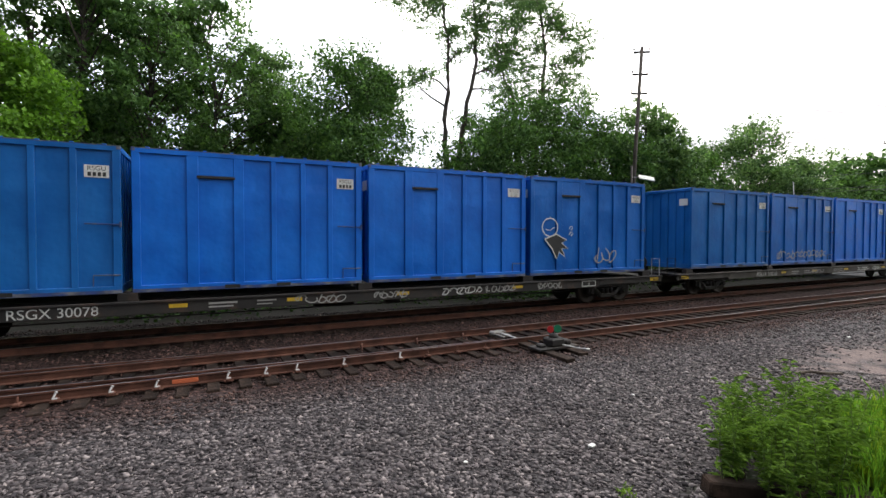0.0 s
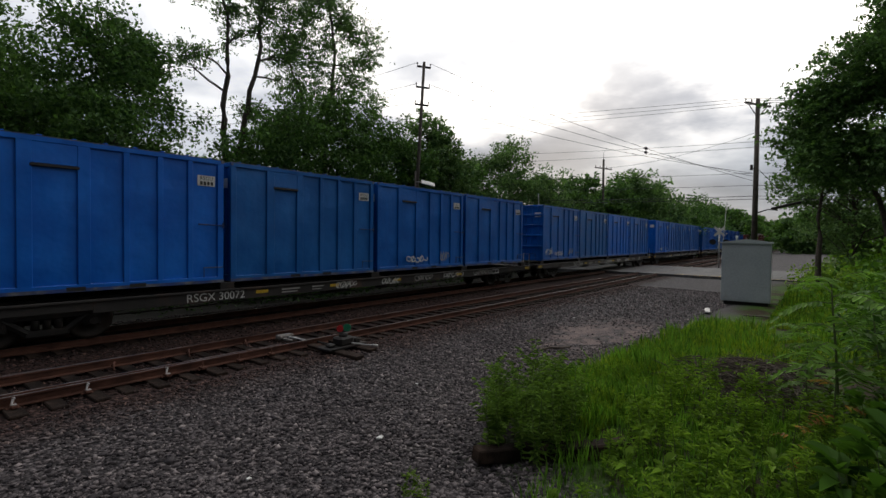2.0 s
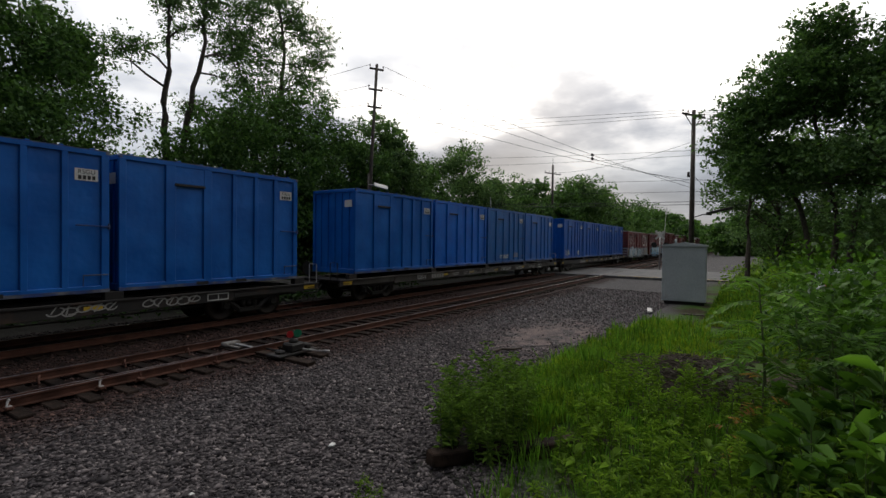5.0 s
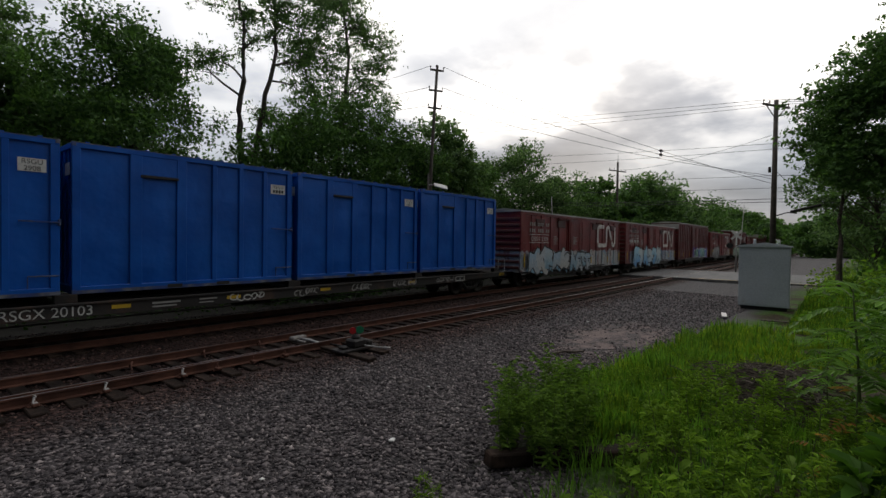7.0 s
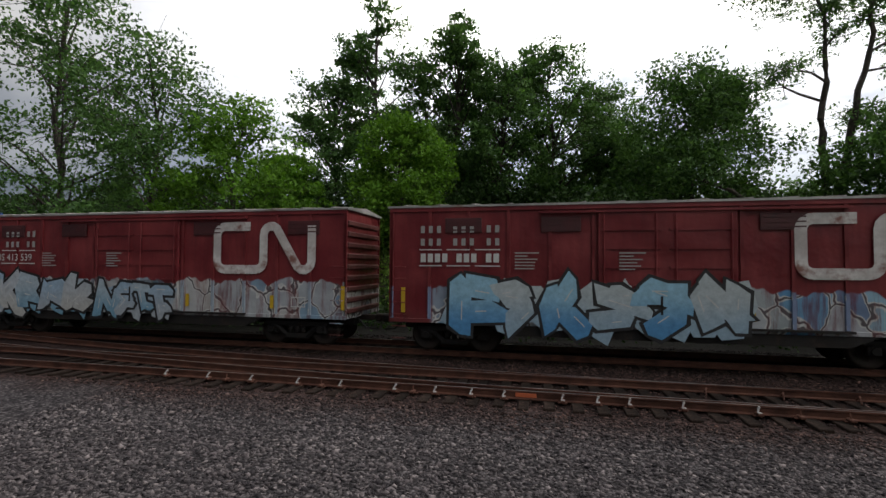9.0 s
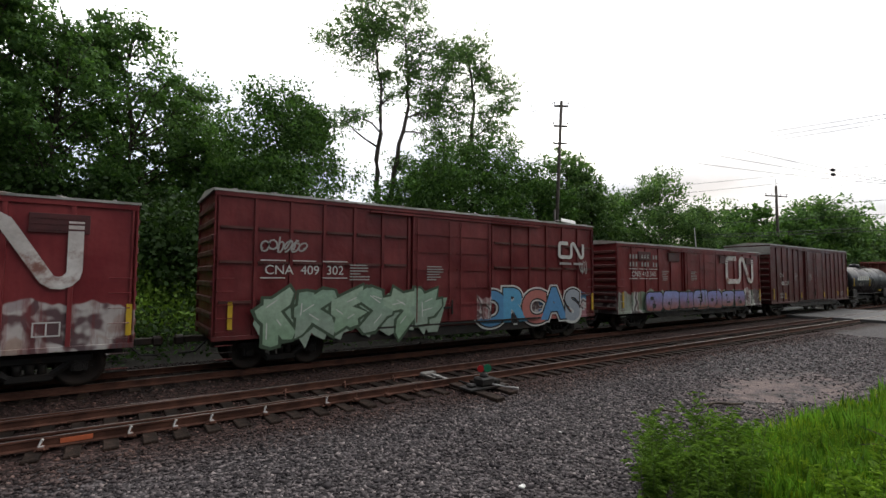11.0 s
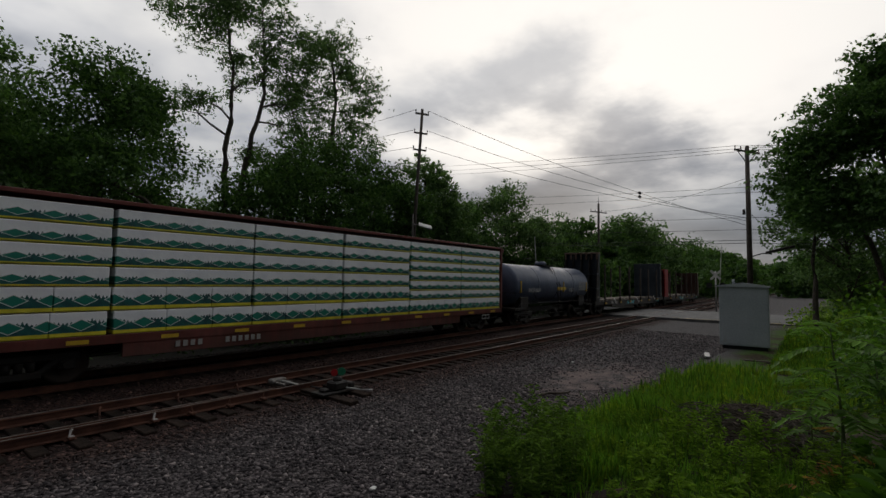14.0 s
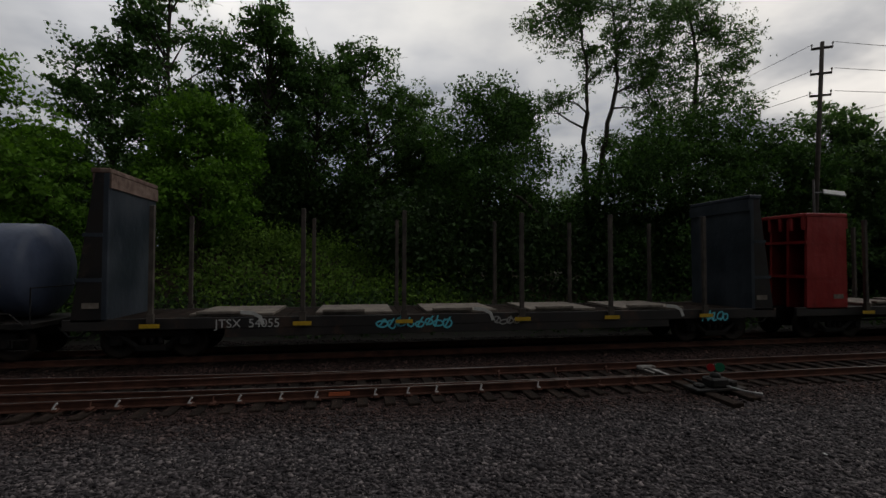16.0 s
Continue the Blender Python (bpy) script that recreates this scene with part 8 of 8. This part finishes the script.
def stalk_mesh(name, h, pairs, length, width, droop, seed, top_heavy=False, branches=0):
    """An upright weed: stem and leaves in whorls. Returns stem and foliage meshes."""
    rd = random.Random(seed)
    verts, faces = [], []
    spine = [Vector((0.05 * h * math.sin(3 * t + seed), 0.05 * h * math.cos(2.3 * t + seed) - 0.05 * h, h * t)) for t in (0, 0.25, 0.5, 0.75, 1.0)]
    limb(verts, faces, spine, [0.007, 0.006, 0.005, 0.004, 0.002], 5)
    leaves = []

    def add(base, way, ln, wd):
        way = way.normalized()
        s = way.cross(Vector((0, 0, 1)))
        s = s.normalized() if s.length > 1e-3 else Vector((1, 0, 0))
        tip = base + way * ln - Vector((0, 0, droop * ln * 0.5))
        fold = Vector((0, 0, 0.22 * wd))
        q1 = base + way * ln * 0.32 + Vector((0, 0, 0.05 * ln)) + fold
        q2 = base + way * ln * 0.68 - Vector((0, 0, droop * ln * 0.2)) + fold
        leaves.append((base, q1 + s * wd / 2, q2 + s * wd * 0.36, tip, q2 - s * wd * 0.36, q1 - s * wd / 2))

    def along(t):
        f = t * 4
        i = min(3, int(f))
        return spine[i].lerp(spine[i + 1], f - i)

    for k in range(pairs):
        t = 0.12 + 0.88 * (k + rd.random()) / pairs
        b = along(min(0.999, t))
        for _ in range(2):
            a = rd.uniform(0, 2 * math.pi)
            up = rd.uniform(0.0, 0.7) + (0.6 if t > 0.85 else 0)
            sc = (1 - 0.55 * t) * rd.uniform(0.7, 1.25) if not top_heavy else (0.5 + 0.6 * t) * rd.uniform(0.7, 1.2)
            add(b, Vector((math.cos(a), math.sin(a), up)), length * sc, width * sc)
    for k in range(branches):
        t = rd.uniform(0.35, 0.9)
        b = along(t)
        a = rd.uniform(0, 2 * math.pi)
        e = b + Vector((math.cos(a) * 0.22 * h, math.sin(a) * 0.22 * h, 0.2 * h))
        for j in range(8):
            c = b.lerp(e, (j + 1) / 8)
            a2 = rd.uniform(0, 2 * math.pi)
            add(c, Vector((math.cos(a2), math.sin(a2), 0.4)), length * 0.6, width * 0.6)
    return cloud_mesh(name + "_stem", verts, faces, M_WEEDSTEM), np.array([[tuple(v) for v in q] for q in leaves])


M_WEEDSTEM = surface("green stem", (0.045, 0.07, 0.02), (0.09, 0.12, 0.04), 5.0, (0.6, 0.8), 0.0, 0.0)


def frond_mesh(name, h, fronds, length, pairs, leaf, seed):
    """A young feathery-leaved shrub: stems with long leaves of paired leaflets."""
    rd = random.Random(seed)
    verts, faces, leaves = [], [], []
    spine = [Vector((0.10 * h * math.sin(2 * t + seed) * t, 0.08 * h * math.cos(2 * t + seed) * t, h * t)) for t in (0, 0.3, 0.6, 0.85, 1.0)]
    limb(verts, faces, spine, [0.022, 0.018, 0.014, 0.010, 0.006], 6)
    for k in range(fronds):
        t = 0.25 + 0.75 * (k + rd.random() * 0.8) / fronds
        f = min(0.999, t) * 4
        b = spine[int(f)].lerp(spine[min(4, int(f) + 1)], f - int(f))
        a = k * 2.4 + rd.uniform(-0.4, 0.4)
        out = Vector((math.cos(a), math.sin(a), 0))
        ln = length * rd.uniform(0.7, 1.15) * (0.75 if t > 0.9 else 1)
        rise = rd.uniform(0.25, 0.6) + (0.4 if t > 0.88 else 0)
        pts = [b + out * ln * s + Vector((0, 0, ln * (rise * s - 0.75 * s * s))) for s in (0, 0.25, 0.5, 0.75, 1.0)]
        limb(verts, faces, pts, [0.006, 0.005, 0.004, 0.003, 0.002], 4)
        side = Vector((-out.y, out.x, 0))
        for j in range(pairs):
            s = 0.15 + 0.85 * (j + 0.5) / pairs
            g = s * 4
            c = pts[min(3, int(g))].lerp(pts[min(4, int(g) + 1)], g - int(g))
            size = leaf * (1 - 0.5 * abs(s - 0.45)) * rd.uniform(0.85, 1.15)
            for u in (-1, 1):
                way = (side * u + out * 0.35 + Vector((0, 0, rd.uniform(-0.35, 0.1)))).normalized()
                wd = way.cross(Vector((0, 0, 1))).normalized() * size * 0.17
                bow = Vector((0, 0, size * 0.03))
                leaves.append((c, c + way * size * 0.3 + wd + bow, c + way * size * 0.65 + wd * 0.8 - bow, c + way * size - Vector((0, 0, size * 0.14)), c + way * size * 0.65 - wd * 0.8 - bow, c + way * size * 0.3 - wd + bow))
    return cloud_mesh(name + "_stem", verts, faces, M_WEEDSTEM), np.array([[tuple(v) for v in q] for q in leaves])


def plants(name, label, group, variants, places, mat, seed):
    rd = random.Random(seed)
    firsts = []
    for stem, leaf in variants:
        me = quads("foliage", leaf, mat)
        firsts.append((stem, me))
    made = {}
    for x, y, s in places:
        i = rd.randrange(len(firsts))
        m = pose(x, y, ground_z(x, y) - 0.01, rd.uniform(-7, 7), rd.uniform(-7, 7), rd.uniform(0, 360)) @ Matrix.Scale(s, 4)
        if i not in made:
            ob = thing(name, label, name.replace("_", " "), group)
            part("stem", firsts[i][0], M_WEEDSTEM, ob)
            part("foliage", firsts[i][1], mat, ob)
            made[i] = ob
            ob.matrix_basis = m
        else:
            c = copy_thing(made[i], m)
            c.matrix_basis = m


pr = random.Random(5)
tall_weeds = [stalk_mesh("weed", 1.0, 34, 0.17, 0.046, 0.5, s, False, 5) for s in (1, 2, 3)]
narrow_weeds = [stalk_mesh("weed", 0.70, 26, 0.16, 0.030, 0.5, s, False, 3) for s in (4, 5, 6)]
broad_weeds = [stalk_mesh("weed", 0.55, 11, 0.19, 0.095, 0.6, s, True) for s in (7, 8, 9)]
fronds = [frond_mesh("shrub", 2.0, 15, 0.75, 11, 0.20, s) for s in (1, 2, 3)]

spots = []
for _ in range(66):
    a, q = pr.uniform(0, 2 * math.pi), math.sqrt(pr.random())
    spots.append((6.15 + 1.0 * q * math.cos(a) + 0.25 * math.sin(a), 3.15 + 0.62 * q * math.sin(a), pr.uniform(0.45, 1.15)))
plants("tall_weed", "tall grey-green bushy weed beside the gravel", "tall weeds", tall_weeds, spots, M_BUSH, 1)
spots = [(pr.uniform(4.3, 9.5), pr.uniform(-1.6, 2.0), pr.uniform(0.5, 1.15)) for _ in range(205)] + [(pr.uniform(7.0, 12), pr.uniform(2.0, 3.5), pr.uniform(0.3, 0.65)) for _ in range(85)]
spots += [(pr.uniform(3.75, 3.95), pr.uniform(3.15, 3.5), pr.uniform(0.35, 0.6)) for _ in range(5)]
plants("leafy_weed", "narrow-leaved green weed on the verge", "leafy weeds", narrow_weeds, spots, M_BROAD, 2)
vr = np.random.default_rng(31)
spots = [p + (pr.uniform(0.22, 0.5),) for p in (verge_pick(vr) for _ in range(900)) if p is not None and p[0] < 17][:260]
plants("verge_weed", "small yellow-green leafy weed in the grass", "verge weeds", narrow_weeds[:2] + broad_weeds[:1], spots, M_GRASS, 9)
spots = [(pr.uniform(4.2, 8.5), pr.uniform(-1.8, 2.2), pr.uniform(0.45, 0.85)) for _ in range(85)]
plants("broad_weed", "low broad-leaved green weed on the verge", "broad weeds", broad_weeds, spots, M_BROAD, 3)
plants("feathery_shrub", "young bright green shrub with long feathery leaves", "feathery shrubs", fronds, [(8.3, -0.25, 1.08), (9.0, 0.05, 0.7)], M_LEAF3, 4)
spots = [(9.6, -0.85, 0.82), (8.2, -1.05, 0.77), (10.6, -1.0, 0.90), (9.2, -1.7, 0.95), (7.5, -1.4, 0.77), (10.8, -1.9, 0.99), (8.4, -2.1, 0.95), (7.0, -1.9, 0.86), (12.4, -1.6, 0.86), (9.8, -2.7, 1.03), (7.7, -2.8, 1.03), (13.6, -2.1, 0.86), (6.4, -1.5, 0.65), (11.8, -2.7, 0.95), (6.2, -2.4, 0.90)]
plants("feathery_shrub", "deep green shrub with long feathery leaves", "feathery shrubs", fronds, spots, M_SHRUB, 5)
spots = [(pr.uniform(4.7, 7.6), pr.uniform(-1.9, -0.3), pr.uniform(1.0, 1.7)) for _ in range(40)]
plants("broad_weed", "waist-high broad-leaved dark green weed on the verge", "broad weeds", broad_weeds, spots, M_SHRUB, 6)
big_leaves = [stalk_mesh("shrub", 1.5, 9, 0.42, 0.12, 0.9, s, True) for s in (21, 22)]
plants("large_leaved_shrub", "shrub with long drooping pointed green leaves", "large-leaved shrubs", big_leaves, [(6.0, -1.0, 0.95), (6.6, -1.5, 1.15), (5.6, -1.5, 0.9), (7.4, -1.9, 1.3), (5.3, -0.9, 0.7)], M_WEED, 8)
plants("dying_shrub", "small shrub with yellow and rust-coloured dying leaves", "dying shrubs", [frond_mesh("shrub", 1.0, 4, 0.45, 7, 0.16, 11)], [(7.7, -0.2, 0.9), (6.9, 0.2, 0.6)], M_DRY, 7)

# ---- old ties, brush pile, litter ----
for x, y, ln, turn, tilt in ((5.55, 2.95, 1.5, -32, 4), (5.95, 2.35, 1.2, -50, -5), (5.35, 3.35, 0.5, 15, 3)):
    bm = bmesh.new()
    box(bm, -ln / 2, ln / 2, -0.11, 0.11, -0.02, 0.17, 0.02)
    for v in bm.verts:
        v.co += Vector((noise.noise(v.co * 5), noise.noise(v.co * 5 + Vector((3, 0, 0))), noise.noise(v.co * 5 + Vector((0, 7, 0))))) * 0.025
    tagged(new("old_tie", to_mesh(bm, "old_tie", M_TIE)), "rotting dark discarded railway tie among weeds", "tie", "discarded ties").matrix_basis = pose(x, y, ground_z(x, y), 0, tilt, turn)
verts, faces = [], []
for _ in range(800):
    x, y = pr.gauss(10.2, 1.3), pr.gauss(0.95, 0.5)
    a = pr.uniform(0, math.pi)
    ln, z = pr.uniform(0.25, 0.8), ground_z(x, y) + pr.uniform(0.02, 0.48) * math.exp(-((x - 10.4) / 1.3) ** 2)
    d = Vector((math.cos(a), math.sin(a), pr.uniform(-0.25, 0.35))) * ln / 2
    c = Vector((x, y, z + 0.05))
    limb(verts, faces, [c - d, c + Vector((0, 0, 0.04)), c + d], [0.014, 0.010, 0.004], 4)
tagged(new("brush_pile", cloud_mesh("brush_pile", verts, faces, M_TWIG)), "heap of dead brown twigs on the verge", "brush pile", kind="stuff")


def stick(x, y, ln, turn, r, label):
    bm = bmesh.new()
    sweep(bm, [(-ln / 2, 0, r), (-ln * 0.2, 0.04 * ln, r * 2.2), (ln * 0.15, -0.02 * ln, r * 1.6), (ln / 2, 0.05 * ln, r)], r, 6)
    tagged(new("fallen_branch", to_mesh(bm, "fallen_branch", M_TWIG)), label, "branch", "fallen branches").matrix_basis = pose(x, y, ground_z(x, y), 0, 0, turn)


stick(11.5, 5.3, 0.95, -30, 0.03, "dark fallen branch lying on the gravel")
stick(9.9, 5.8, 0.55, -60, 0.018, "short dark twig lying on the gravel")
for x, y, s, rz in ((4.68, 4.82, 0.055, 20), (16.5, 6.9, 0.05, 50), (2.9, 5.2, 0.03, 10), (6.9, 6.1, 0.035, 70)):
    bm = bmesh.new()
    box(bm, -s, s, -s * 0.6, s * 0.6, 0.0, s * 0.5, s * 0.12)
    for v in bm.verts:
        v.co += Vector((noise.noise(v.co * 30), noise.noise(v.co * 30 + Vector((5, 0, 0))), noise.noise(v.co * 30 + Vector((0, 9, 0))) * 0.5)) * s * 0.4
    tagged(new("litter", to_mesh(bm, "litter", M_PLATE)), "crumpled scrap of white litter on the gravel", "litter", "scraps of litter").matrix_basis = pose(x, y, ground_z(x, y) + 0.03, 0, 0, rz)
for x, y, ln, rz, mat, lab in ((20.6, 1.55, 1.1, -60, M_WOODPOLE, "pale weathered plank lying in the grass"), (21.5, 3.4, 1.6, 10, M_CLIP, "pale bent strip lying by the cabinet")):
    bm = bmesh.new()
    box(bm, -ln / 2, ln / 2, -0.09, 0.09, 0.0, 0.045, 0.006)
    tagged(new("plank", to_mesh(bm, "plank", mat)), lab, "plank").matrix_basis = pose(x, y, ground_z(x, y) + 0.05, 0, 2, rz)

# ---- crushed stone ----
scatter_stones("gravel", 56000, -9.5, 13.5, 2.3, 9.3, 0.016, 0.046, lambda x, y: not (y < 3.9 and x > 5.6) and (x * x + y * y) > 9 and ((x - 14.2) / 3.6) ** 2 + ((y - 5.3) / 1.4) ** 2 > 0.6 + 0.7 * noise.noise((x, y, 1)) + 1.2 * noise.noise((x * 7, y * 7, 2)), "loose grey crushed stone of the yard", 81, 1.35)
scatter_stones("gravel", 15000, 13.3, 31, 2.6, 9.3, 0.022, 0.05, lambda x, y: y > 4.5 - 0.085 * (x - 6) and ((x - 14.2) / 3.6) ** 2 + ((y - 5.3) / 1.4) ** 2 > 0.6 + 0.7 * noise.noise((x, y, 1)) + 1.2 * noise.noise((x * 7, y * 7, 2)), "scattered grey stones of the far yard", 84)
scatter_stones("gravel", 16000, -12, 22, 9.1, 14.4, 0.022, 0.045, lambda x, y: True, "rust-tinted track ballast between the rails", 82)
scatter_stones("gravel", 9000, -12, 26, 15.9, 18.6, 0.03, 0.055, lambda x, y: True, "track ballast behind the main track", 83)


def motions():
    """The train rolls by at a steady pace, its wheels turning."""
    ends = (0.0, 4.0, 8.0, 12.0, 16.0)
    for ob, x, y, z in TRAIN:
        walk(ob, [(t, pose(x - SPEED * t, y, z)) for t in ends])
    lead = {}
    for w, side in WHEELS:
        if side not in lead:
            u = -0.89 if side == 0 else 0.89
            walk(w, [(i / FPS, pose(u, 0, 0.5) @ Matrix.Rotation(-SPEED / 0.5 * i / FPS, 4, "Y")) for i in range(481)])
            lead[side] = w
        else:
            w.rotation_mode = "QUATERNION"
            w.animation_data_create()
            w.animation_data.action = lead[side].animation_data.action
            w.animation_data.action_slot = lead[side].animation_data.action_slot


motions()
